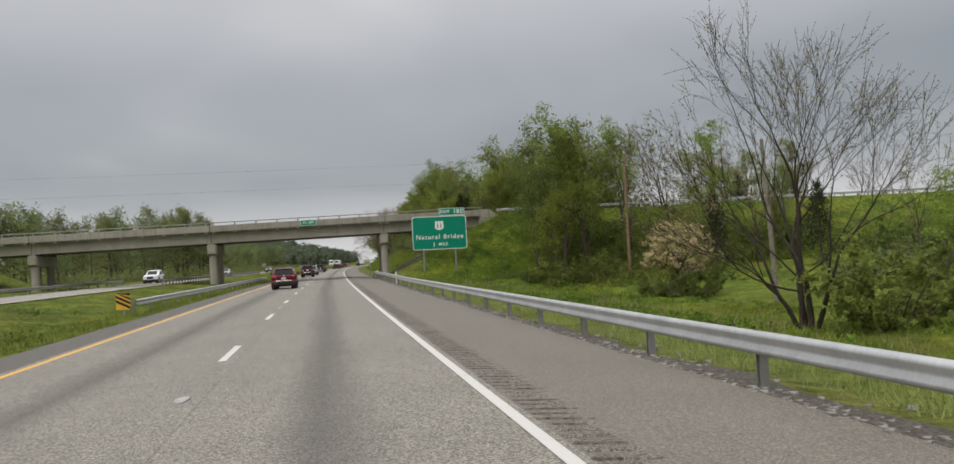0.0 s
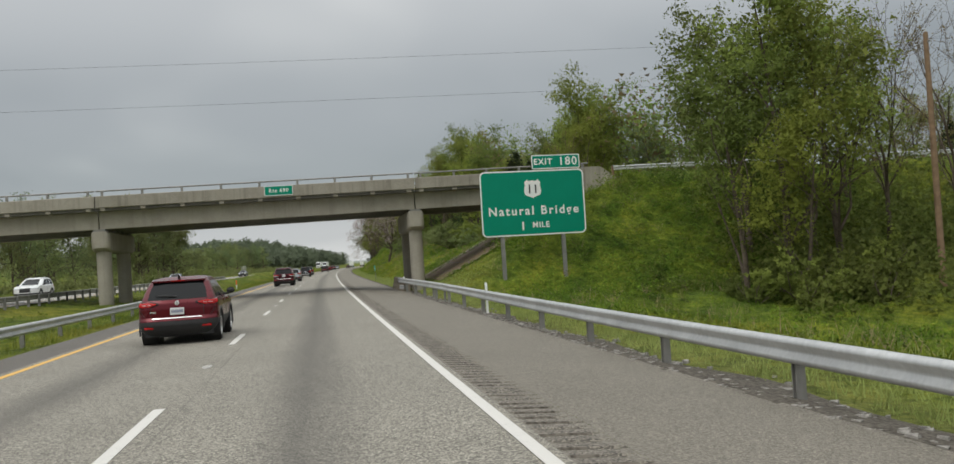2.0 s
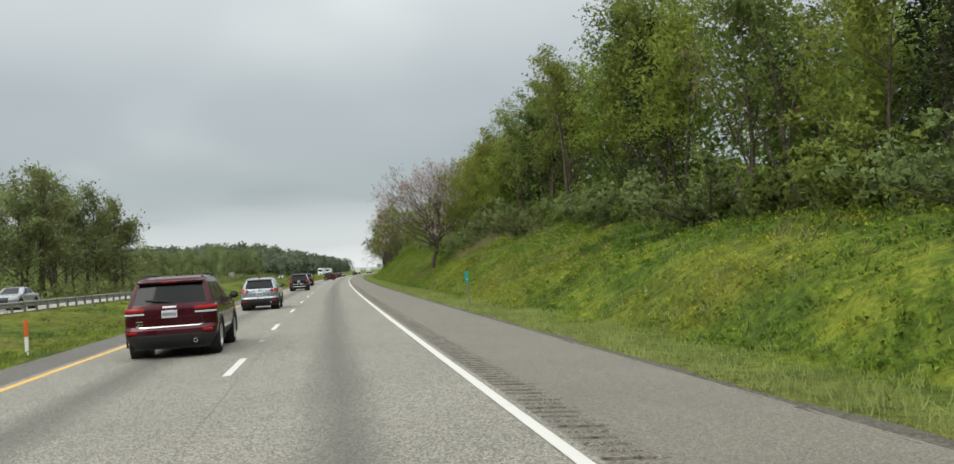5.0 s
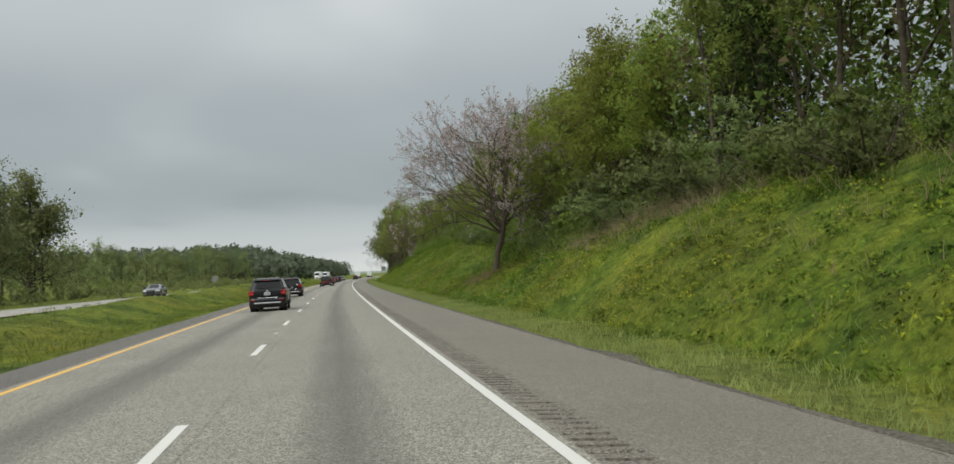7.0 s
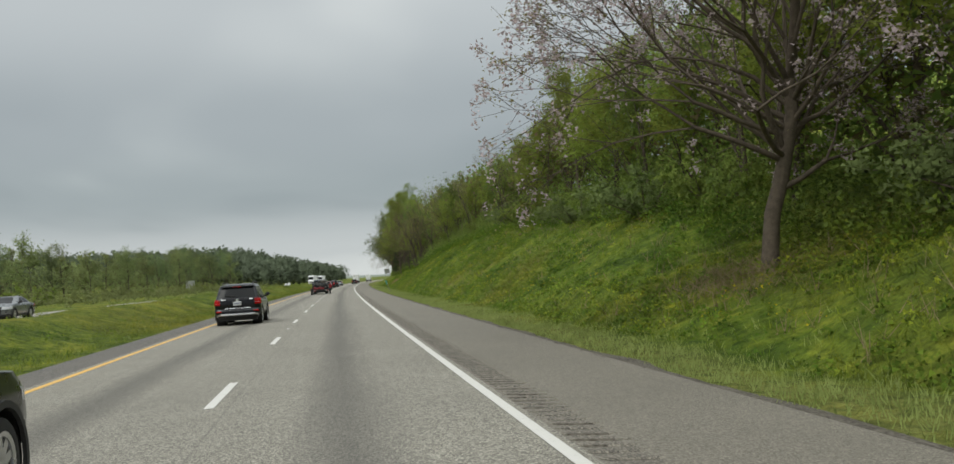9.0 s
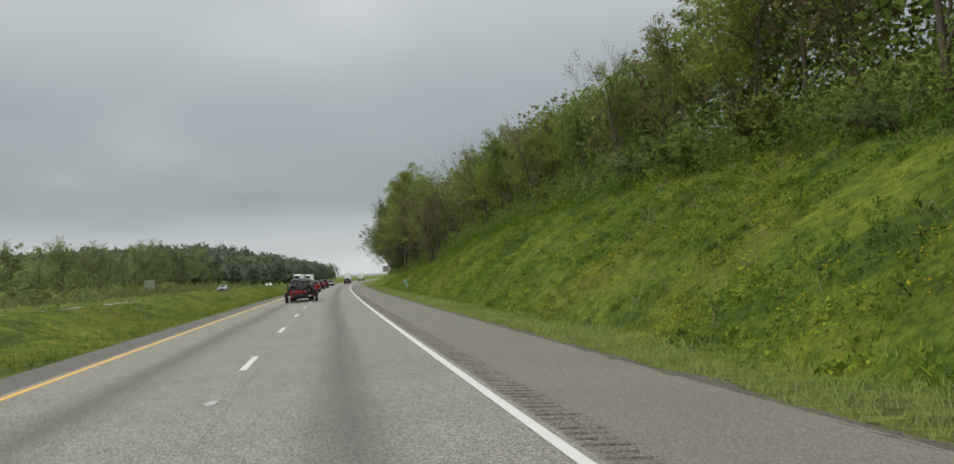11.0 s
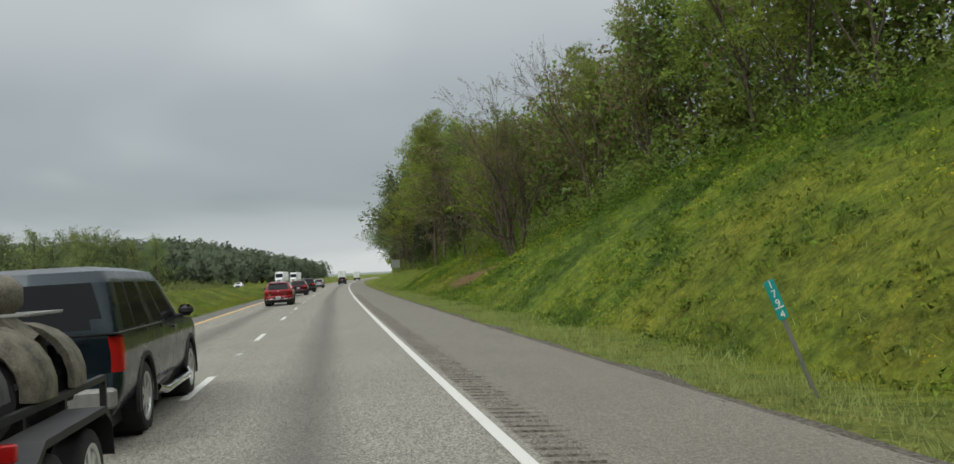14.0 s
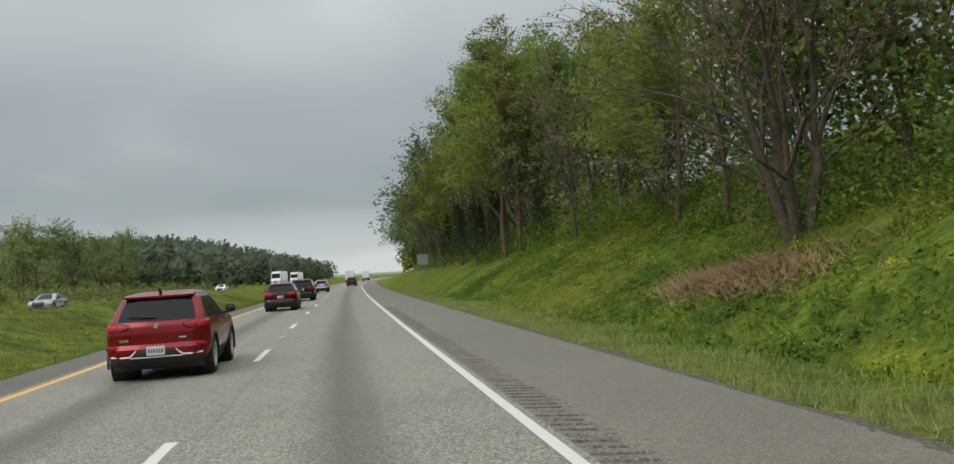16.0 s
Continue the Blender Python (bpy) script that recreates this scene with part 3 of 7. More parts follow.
    part("lens", Shape().box((-0.05, -0.05, 0.008), (0.05, -0.02, 0.022), None, 0.004), paint_white, mk)

# crumbling gravel edge of the shoulder
edge = Shape()
rng = random.Random(4)
edge.grid([[place(s, 3.22 - 0.12 * rng.random(), -0.222), place(s, 3.5, -0.27 + 0.03 * rng.random()), place(s, (4.15 if s < 108 else 3.78) + 0.5 * noise.noise(Vector((s * 0.3, 2, 0))), -0.36 if s < 108 else -0.34)] for s in np.arange(-40, 430, 0.5)])
part("gravel_edge", edge, gravel)
tagged(bpy.data.objects["gravel_edge"], "crumbling dark gravel along the shoulder edge", "gravel", kind="structure")

# crushed stones spilling under the guardrail
rng = random.Random(14)
stones = Shape()
for i in range(1900):
    s = rng.uniform(2, 102)
    u = 3.25 + abs(rng.gauss(0, 0.42))
    r = rng.uniform(0.025, 0.075)
    c = place(s, u, -0.235 - 0.13 * min(1.0, (u - 3.2) / 0.9))
    top = [c + Vector((r * math.cos(k) * rng.uniform(0.7, 1.3), r * math.sin(k) * rng.uniform(0.7, 1.3), r * rng.uniform(0.3, 0.7))) for k in (0.3, 2.3, 4.4)]
    low = [c + Vector((1.3 * r * math.cos(k), 1.3 * r * math.sin(k), -0.02)) for k in (0.3, 2.3, 4.4)]
    n = len(stones.v)
    stones.v += [tuple(p) for p in top + low]
    stones.f += [(n, n + 1, n + 2)] + [(n + 3 + j, n + 3 + (j + 1) % 3, n + (j + 1) % 3, n + j) for j in range(3)]
part("gravel_stones", stones, plain("crushed limestone", (0.27, 0.255, 0.23), 0.95, 0, 0.4, 9.0))
tagged(bpy.data.objects["gravel_stones"], "loose crushed stones under the guardrail", "gravel", kind="stuff")

# ---- overpass ----
BR0, BR1 = 102.3, 111.2   # front and back faces along the highway
bridge = thing("overpass", spot(BR0, 0, 0), "weathered concrete highway overpass on round-column piers", "bridge")
PIERS = [4.54, -14.5, -33.1]
ENDS = [16.0, -50.0]


def along(z, u):
    """The deck falls a little to the left."""
    return z + 0.009 * (u - 4.5)


def span_box(name, u0, u1, y0, y1, z0, z1, material, label="", chamfer=0.02):
    sh = Shape()
    n = max(1, round((u1 - u0) / 6))
    us = [u0 + (u1 - u0) * i / n for i in range(n + 1)]
    c = chamfer
    ring = lambda u: [(u, y0 + c, along(z0, u)), (u, y0, along(z0 + c, u)), (u, y0, along(z1 - c, u)), (u, y0 + c, along(z1, u)), (u, y1 - c, along(z1, u)), (u, y1, along(z1 - c, u)), (u, y1, along(z0 + c, u)), (u, y1 - c, along(z0, u))]
    rows = [ring(u) for u in us]
    sh.grid(rows, True)
    sh.ngon(rows[0])
    sh.ngon(rows[-1][::-1])
    return part(name, sh, material, bridge, label)


stops = [ENDS[0]] + PIERS + [ENDS[1]]
for a, b in zip(stops[1:], stops[:-1]):
    g = 0.035
    # facing girder, inner girders, deck and parapets of one span
    span_box("girder", a + g, b - g, 0.45, 0.77, 4.88, 5.94, concrete, "smooth grey concrete edge girder")
    span_box("girder", a + g, b - g, 7.85, 8.17, 4.88, 5.94, concrete)
    # inner beams and deck: shade under the bridge put into a darker concrete
    for y in (1.9, 3.1, 4.35, 5.6, 6.8):
        sh = Shape()
        prof = [(-0.26, 4.88), (0.26, 4.88), (0.26, 4.98), (0.10, 5.05), (0.10, 5.6), (0.22, 5.75), (0.22, 5.9), (-0.22, 5.9), (-0.22, 5.75), (-0.10, 5.6), (-0.10, 5.05), (-0.26, 4.98)]
        rows = [[(u, y + x, along(z, u)) for x, z in prof] for u in (a + g, (a + b) / 2, b - g)]
        sh.grid(rows, True).ngon(rows[0]).ngon(rows[-1][::-1])
        part("girder", sh, concrete_dark, bridge, "inner concrete beam with shade in its dark colour")
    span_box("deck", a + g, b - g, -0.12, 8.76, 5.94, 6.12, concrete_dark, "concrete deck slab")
    span_box("parapet", a + g, b - g, -0.30, 0.02, 6.11, 6.82, concrete_deck, "stained concrete parapet", 0.03)
    span_box("parapet", a + g, b - g, 8.62, 8.94, 6.11, 6.82, concrete_deck, "stained concrete parapet", 0.03)
    n = round((b - a - 1.0) / 2.27)
    for i in range(n + 1):
        u = a + 0.4 + (b - a - 0.8) * i / n
        part("bracket", Shape().box((u - 0.14, -0.24, along(5.92, u)), (u + 0.14, 0.5, along(6.12, u)), chamfer=0.015), concrete_deck, bridge)
        for y in (-0.14, 8.78):
            part("rail_post", Shape().box((u - 0.07, y - 0.06, along(6.82, u)), (u + 0.07, y + 0.06, along(7.10, u)), chamfer=0.012), steel_post, bridge, "grey metal rail post")
    for y in (-0.14, 8.78):
        part("hand_rail", Shape().tube([(u, y, along(7.12, u)) for u in (a + g, (a + b) / 2, b - g)], 0.05, 10), steel_post, bridge, "round grey metal handrail", 40)
    # construction joints of the parapet
    for i in range(1, round((b - a) / 6.2)):
        u = a + (b - a) * i / round((b - a) / 6.2)
        part("parapet_joint", Shape().box((u - 0.012, -0.306, along(6.13, u)), (u + 0.012, -0.29, along(6.81, u))), concrete_dark, bridge)


def pier(u):
    z = along(4.76, u)
    cap = Shape()
    # cap beam across the bridge, with round ends and a tapered underside
    rows = []
    for y, w, lo in ((0.42, 0.30, 0.98), (0.45, 0.42, 1.0), (0.56, 0.51, 1.05), (0.76, 0.54, 1.14), (1.05, 0.54, 1.22), (4.2, 0.54, 1.22), (7.15, 0.54, 1.22), (7.45, 0.54, 1.14), (7.65, 0.51, 1.05), (7.75, 0.42, 1.0), (7.78, 0.30, 0.98)):
        r = 0.10 if w > 0.2 else 0.02
        rows.append([(u - w, y, z - r), (u - w + r, y, z), (u + w - r, y, z), (u + w, y, z - r), (u + w, y, z - lo + r), (u + w - r, y, z - lo), (u - w + r, y, z - lo), (u - w, y, z - lo + r)])
    cap.grid(rows, True).ngon(rows[0]).ngon(rows[-1][::-1])
    part("pier_cap", cap, concrete, bridge, "rounded concrete pier cap", 35)
    for y in (1.3, 6.6):
        part("column", Shape().tube([(u, y, -0.9), (u, y, 2.0), (u, y, z - 1.1)], 0.43, 28), concrete, bridge, "round concrete column", 40)
    for y in (0.62, 1.9, 3.1, 4.35, 5.6, 6.8, 7.5):
        part("bearing", Shape().box((u - 0.35, y - 0.18, z - 0.01), (u + 0.35, y + 0.18, z + 0.13)), steel_post, bridge)


for u in PIERS:
    pier(u)
# abutments with wing walls
for u, d in ((ENDS[0], 1), (ENDS[1], -1)):
    z = along(0, u)
    part("abutment", Shape().box((min(u - 0.5 * d, u + 1.3 * d), -0.1, 3.2), (max(u - 0.5 * d, u + 1.3 * d), 8.6, z + 6.0), chamfer=0.04), concrete, bridge, "concrete abutment")
    for y in (-0.42, 8.7):
        out = [(u - 0.35 * d, 6.86 + z), (u + 0.7 * d, 6.86 + z), (u + 2.0 * d, 5.9 + z), (u + 2.0 * d, 4.6), (u - 0.35 * d, 4.6)]
        part("wing_wall", Shape().prism(out, y, y + 0.38), concrete_deck, bridge, "pale concrete wing wall")

# slope paving under the right end span and its stone-edged gutter
pave = thing("slope_paving", Matrix(), "stained brown concrete slope paving under the overpass", "embankment paving", kind="structure")
rows = []
for i in range(15):
    u = 5.7 + 9.6 * i / 14
    rows.append([place(s, u, (u - 5.3) * 0.5 + 0.10 + 0.05 * noise.noise(Vector((s * 0.7, u * 0.7, 5)))) for s in np.linspace(101.2, 112.2, 15)])


def make_slope():
    m = Mat("brown stained slope paving", 0.95, 0, 0.2)
    v = m.where()
    a, b = m.noise(v, 0.5, 6, 0.65, 0.4), m.noise(v, 7, 5)
    col = m.ramp(m.math("ADD", m.math("MULTIPLY", a, 0.7), m.math("MULTIPLY", b, 0.3)), [(0.3, (0.10, 0.075, 0.05)), (0.5, (0.20, 0.15, 0.095)), (0.68, (0.27, 0.235, 0.18))])
    m.set("Base Color", col)
    m.bump(b, 0.6, 0.03)
    return m.m


part("paving", Shape().grid(rows), make_slope(), pave, smooth=60)
gutter = Shape()
for a, b in ((111.2, 112.2),):
    rows = [[place(a + 0.06 * noise.noise(Vector((u, 1, 0))), u, (u - 5.3) * 0.5 + 0.13), place((a + b) / 2, u, (u - 5.3) * 0.5 + 0.10), place(b, u, (u - 5.3) * 0.5 + 0.16)] for u in np.arange(5.7, 15.2, 0.5)]
    gutter.grid(rows)
part("gutter", gutter, concrete_brown, pave, "pale concrete gutter", 60)
for i in range(8):
    u = 5.8 + 1.2 * i
    z = (u - 5.3) * 0.5 + 0.05
    r = random.Random(112 + i)
    m = spot(112.4, u + 0.55, z + 0.27, 2 * r.uniform(-1, 1)) @ Matrix.Rotation(-math.atan(0.5), 4, "Y")
    part("kerb_stone", Shape().box((-0.62, -0.13, -0.2), (0.62, 0.13, 0.04 + 0.05 * r.random()), m, 0.03), concrete_dark, pave)
# cracked slab joints across the paving
for u in (7.6, 9.5, 11.4, 13.3):
    part("slab_joint", Shape().grid([[place(q, u + d + 0.05 * noise.noise(Vector((q, u, 0))), (u + d - 5.3) * 0.5 + 0.165 + 0.05 * noise.noise(Vector((q * 0.7, u * 0.7, 5)))) for q in np.linspace(101.5, 111.1, 12)] for d in (-0.02, 0.02)]), concrete_dark, pave)

# overpass approach road and its rails on the embankment
appr = Shape().grid([[spot(106.6, 0) @ Vector((u, y, 6.32)) for y in (-4.0, 0, 4.0)] for u in (17.9, 40, 80, 160)])
part("approach_road", appr, asphalt_side)
tagged(bpy.data.objects["approach_road"], "asphalt approach road on the embankment", "road", kind="structure")

# ---- guardrails ----
W_BEAM = [(0.0, -0.155), (-0.045, -0.145), (-0.08, -0.105), (-0.08, -0.075), (-0.03, -0.02), (-0.03, 0.02), (-0.08, 0.075), (-0.08, 0.105), (-0.045, 0.145), (0.0, 0.155)]


def guardrail(name, label, path, ground_z, face, spacing=3.81, top=0.70, steel=None):
    """path: u as a function of s over [s0, s1]; face: -1 where the beam faces left."""
    s0, s1, fu = path
    rail = thing(name, spot(s0, fu(s0), 0), label, "guardrail")
    back = rail.matrix_basis.inverted()
    n = max(2, round((s1 - s0) / spacing))
    zmid = top - 0.155
    for i in range(n):
        a, b = s0 + (s1 - s0) * i / n, s0 + (s1 - s0) * (i + 1) / n
        rows = []
        for s in (a - 0.12 if i else a, b):
            lap = 0.004 * (1 if s < b else 0)
            pts = [back @ place(s, fu(s) + (y - lap) * -face * -1 if face < 0 else fu(s) - y + lap, ground_z(s) + zmid + z) for y, z in W_BEAM]
            thick = [back @ place(s, fu(s) + (y + 0.012) if face < 0 else fu(s) - y - 0.012, ground_z(s) + zmid + z) for y, z in W_BEAM[::-1]]
            rows.append(pts + thick)
        part("beam", Shape().grid(rows, True), steel or galvanised, rail, "" if i else "ribbed galvanised steel beam", 50)
    for i in range(n + 1):
        s = s0 + (s1 - s0) * i / n
        q = back @ spot(s, fu(s) + 0.10 * -face, ground_z(s), random.Random(i).uniform(-2, 2))
        I = [(-0.075, -0.05), (0.075, -0.05), (0.075, -0.035), (0.008, -0.035), (0.008, 0.035), (0.075, 0.035), (0.075, 0.05), (-0.075, 0.05), (-0.075, 0.035), (-0.008, 0.035), (-0.008, -0.035), (-0.075, -0.035)]
        rows = [[q @ Vector((x * 0.8, y, z)) for x, y in I] for z in (-0.4, top - 0.03)]
        part("post", Shape().grid(rows, True).ngon(rows[1]), steel_post, rail, "" if i else "dull steel post")
    return rail


right_u = lambda s: 3.62 - 0.29 * smooth01((s - 84) / 19)
guardrail("guardrail", "long galvanised guardrail beside the outer shoulder", (-26.15, 103.9, right_u), lambda s: -0.37 + 0.13 * smooth01((s - 60) / 40), -1, 3.94, 0.82)
extra = thing("guardrail_posts", spot(84.0, right_u(84.0), -0.2), "closer set steel posts of the guardrail near the pier", "guardrail posts")
for i in range(5):
    s = 85.5 + 3.92 * i
    part("post", Shape().box((0.06, s - 84.0 - 0.05, -0.3), (0.15, s - 84.0 + 0.05, 0.60), None, 0.006), steel_post, extra)
guardrail("guardrail", "galvanised guardrail on the grass median", (44.5, 119.0, lambda s: -10.35 + 0.35 * smooth01((s - 44) / 30)), lambda s: -0.15, 1)
guardrail("guardrail", "guardrail of the opposite carriageway seen from behind", (93.4, 196.0, lambda s: -18.2), lambda s: 0.42, -1, 1.905, steel=steel_post)
guardrail("guardrail", "guardrail before the pier of the opposite carriageway", (60.0, 122.0, lambda s: -28.4), lambda s: 0.46, 1, 3.81, steel=steel_post)
bank_rail = thing("guardrail", spot(102.0, 17.6, 6.28), "dark guardrail along the embankment road", "guardrail")
for i in range(34):
    u = 1.9 * i
    part("post", Shape().box((u - 0.08, -0.08, -0.3), (u + 0.08, 0.08, 0.66), chamfer=0.01), pole_wood, bank_rail)
    if i < 33:
        part("beam", Shape().grid([[(u - (0.1 if i else 0), -0.08 + y - (0.003 if k == 0 else 0), 0.52 + z) for y, z in W_BEAM] for k, u in ((0, u), (1, u + 1.9))]), galvanised, bank_rail)

rub = thing("rub_rail", spot(100.4, right_u(100.4) - 0.005, -0.17), "lower steel rub rail fixed to the barrier under the guardrail", "guardrail")
lower = Shape()
rows = []
for k in range(9):
    y = 2.9 * k / 8
    off = right_u(100.4 + y) - right_u(100.4)
    rows.append([(off + x, y, z * 0.85 + 0.20 - 0.03 * k / 8) for x, z in W_BEAM] + [(off + x + 0.012, y, z * 0.85 + 0.20 - 0.03 * k / 8) for x, z in W_BEAM[::-1]])
part("beam", lower.grid(rows, True).ngon(rows[-1]), galvanised, rub, "low ribbed steel beam", 50)
for k in range(2):
    y = 0.2 + 1.3 * k
    part("spacer", Shape().box((0.012, y - 0.06, 0.06), (0.12, y + 0.06, 0.34), None, 0.008), steel_post, rub)
shoe = thing("end_shoe", spot(103.9, right_u(103.9) - 0.012, -0.24), "bolted end shoe joining the guardrail to the barrier", "guardrail")
part("plate", Shape().grid([[(x * f, y, 0.665 + z * g) for x, z in W_BEAM] for y, f, g in ((-0.02, 1.08, 1.04), (0.25, 0.7, 1.05), (0.5, 0.25, 1.08))]), galvanised, shoe, "flared end plate", 50)
for y in (0.12, 0.24, 0.36):
    for z in (0.60, 0.73):
        part("bolt", Shape().lathe([(0.0, -0.03), (0.022, -0.03), (0.022, 0.0)], 8, pose(-0.045, y, z)), black_paint, shoe)

# concrete barrier at the foot of the right pier
barrier = thing("concrete_barrier", spot(104.6, 3.36, -0.10), "brown-stained low concrete barrier before the pier", "barrier")
prof = [(-0.06, -0.5), (-0.06, 0.06), (0.00, 0.22), (0.07, 0.60), (0.10, 0.66), (0.34, 0.66), (0.38, 0.62), (0.42, -0.5)]
ends = [(-3.6, 0.55), (-2.2, 0.80), (-1.0, 1.0), (1.6, 1.0), (4.5, 1.0)]
rows = [[(x, y, z if z < 0.1 else 0.06 + (z - 0.06) * f) for x, z in prof] for y, f in ends]
part("wall", Shape().grid(rows, True).ngon(rows[0]).ngon(rows[-1][::-1]), concrete_brown, barrier)
part("reflector", Shape().box((0.12, -2.0, 0.50), (0.22, -1.96, 0.76), None, 0.006), sign_white, barrier, "small white reflector")
part("reflector_foot", Shape().box((0.14, -2.01, 0.44), (0.20, -1.95, 0.51)), plastic, barrier)
part("joint", Shape().prism([(x - 0.004, z) for x, z in prof[1:5]] + [(x + 0.003, z) for x, z in prof[4:0:-1]], 1.49, 1.51), concrete_dark, barrier)


# ---- signs ----
def rounded(w, h, r, n=6):
    """The outline of a rounded rectangle, centred, in x and z."""
    pts = []
    for cx, cz, a0 in ((w / 2 - r, h / 2 - r, 0), (-w / 2 + r, h / 2 - r, 90), (-w / 2 + r, -h / 2 + r, 180), (w / 2 - r, -h / 2 + r, 270)):
        for i in range(n + 1):
            a = radians(a0 + 90 * i / n)
            pts.append((cx + r * math.cos(a), cz + r * math.sin(a)))
    return pts


def panel(parent, w, h, r, x, z, line=0.05, tilt=0.0):
    m = pose(x, 0, z, 0, tilt, 0)
    part("panel", Shape().prism(rounded(w, h, r), 0.0, 0.03, m), aluminium, parent, "aluminium sign panel")
    part("border", Shape().prism(rounded(w, h, r), -0.006, 0.0, m), sign_white, parent, "white border")
    part("face", Shape().prism(rounded(w - 2 * line, h - 2 * line, max(0.01, r - line)), -0.010, -0.0055, m), sign_green, parent, "green sign face")
    return m


sign = thing("highway_sign", spot(92.0, 9.62, 0), "large green highway sign on two steel posts behind the guardrail", "road sign")
SW, SH = 5.62, 3.42
m = panel(sign, SW, SH, 0.28, 0, 4.24, 0.07, 0.5)
F = -0.014
lettering("words", "Natural Bridge", 0.44, sign_white, sign, m @ pose(0, F, -0.42), 1.28, 0.012)
lettering("words", "1", 0.42, sign_white, sign, m @ pose(-0.62, F, -1.22), 1.0, 0.012)
lettering("words", "MILE", 0.29, sign_white, sign, m @ pose(0.35, F, -1.18), 1.15, 0.010)
shield = [(0.0, 0.47), (0.12, 0.43), (0.22, 0.44), (0.30, 0.50), (0.44, 0.36), (0.40, 0.24), (0.44, 0.06), (0.46, -0.14), (0.40, -0.30), (0.22, -0.38), (0.08, -0.42), (0.0, -0.48)]
shield += [(-x, z) for x, z in shield[-2:0:-1]]
part("shield", Shape().prism([(x, z + 0.72) for x, z in shield], F - 0.006, F, m), sign_white, sign, "white route shield")
lettering("numeral", "11", 0.46, black_paint, sign, m @ pose(0, F - 0.011, 0.70), 1.0, 0.006)
tab_m = panel(sign, 2.62, 0.74, 0.08, 1.36, 6.36, 0.05, 0.5)
lettering("words", "EXIT", 0.30, sign_white, sign, tab_m @ pose(-0.70, F, 0), 1.2, 0.010)
lettering("numeral", "180", 0.42, sign_white, sign, tab_m @ pose(0.66, F, 0), 1.2, 0.012)
for x in (-1.75, 1.55):
    H_BEAM = [(-0.09, -0.10), (0.09, -0.10), (0.09, -0.085), (0.008, -0.085), (0.008, 0.085), (0.09, 0.085), (0.09, 0.10), (-0.09, 0.10), (-0.09, 0.085), (-0.008, 0.085), (-0.008, -0.085), (-0.09, -0.085)]
    zb = land(92, 9.62 + x) - 0.3
    rows = [[(x + a, 0.15 + b, z) for a, b in H_BEAM] for z in (zb, 6.6 if x > 0 else 5.8)]
    part("post", Shape().grid(rows, True).ngon(rows[1]), steel_post, sign, "steel beam post")
for z in (3.0, 4.2, 5.4):
    part("crossbar", Shape().box((-2.7, 0.03, z - 0.04), (2.7, 0.06, z + 0.04)), aluminium, sign)

route_sign = thing("route_sign", spot(BR0, -3.85, 6.44) @ pose(0, -0.34, 0), "small green route sign on the overpass parapet", "road sign")
rm = panel(route_sign, 1.72, 0.60, 0.06, 0, 0, 0.035)
lettering("words", "Rte 690", 0.22, sign_white, route_sign, rm @ pose(0, F, 0), 1.2, 0.006)

hazard = thing("object_marker", spot(43.9, -10.75, -0.2), "black and yellow striped object marker on a post", "road sign")
part("plate", Shape().box((-0.31, 0, 0.35), (0.31, 0.012, 1.08)), sign_yellow, hazard, "yellow plate")
for i in range(4):
    z = 0.35 + 0.2 * i
    lo, hi = z, min(z + 0.42, 1.08)
    pts = [(-0.31, min(z + 0.33, 1.08)), (-0.31, min(z + 0.45, 1.08)), (0.31, min(z + 0.12, 1.08)), (0.31, z)]
    part("stripe", Shape().prism(pts, -0.004, 0.0), black_paint, hazard)
part("post", Shape().box((-0.03, 0.02, -0.2), (0.03, 0.06, 1.0)), steel_post, hazard)


def milepost(s, u, lean, label, digits=""):
    """A slim teal marker with its numbers one under the other."""
    t = thing("mile_marker", spot(s, u, land(s, u) + 0.1) @ pose(0, 0, 0, 0, lean, 0), label, "road marker", "mile markers")
    part("post", Shape().box((-0.025, 0.012, -0.25), (0.025, 0.04, 1.62)), steel_post, t)
    part("plate", Shape().prism([(x, z + 1.35) for x, z in rounded(0.15, 0.55, 0.03)], 0.0, 0.012), sign_teal, t, "teal marker plate")
    for z, c in zip((1.56, 1.43, 1.30, 1.14), digits):
        lettering("number", c, 0.10, sign_white, t, pose(0, -0.006, z))
    part("bar", Shape().box((-0.065, -0.004, 1.232), (0.065, 0.0, 1.25)), sign_white, t)


milepost(154.8, 4.6, -3, "slim teal mile marker on a thin metal post")
milepost(321.3, 4.68, -20, "leaning teal mile marker with white numbers on a thin post", "1794")

white_board = thing("board_sign", spot(489, 9.5, land(489, 9.5)), "plain pale rectangular sign board on two posts", "road sign")
part("board", Shape().box((-0.85, 0, 1.7), (0.85, 0.04, 3.3), chamfer=0.01), aluminium, white_board)
for x in (-0.55, 0.55):
    part("post", Shape().box((x - 0.05, 0.05, -0.3), (x + 0.05, 0.13, 3.1)), steel_post, white_board)
left_board = thing("board_sign", spot(468, -48.6, land(468, -48.6)), "grey back of a roadside sign by the opposite carriageway", "road sign")
part("board", Shape().box((-1.2, 0, 0.8), (1.2, 0.04, 3.4), chamfer=0.01), aluminium, left_board)
for x in (-0.8, 0.8):
    part("post", Shape().box((x - 0.06, -0.14, -0.3), (x + 0.06, -0.02, 3.3)), steel_post, left_board)
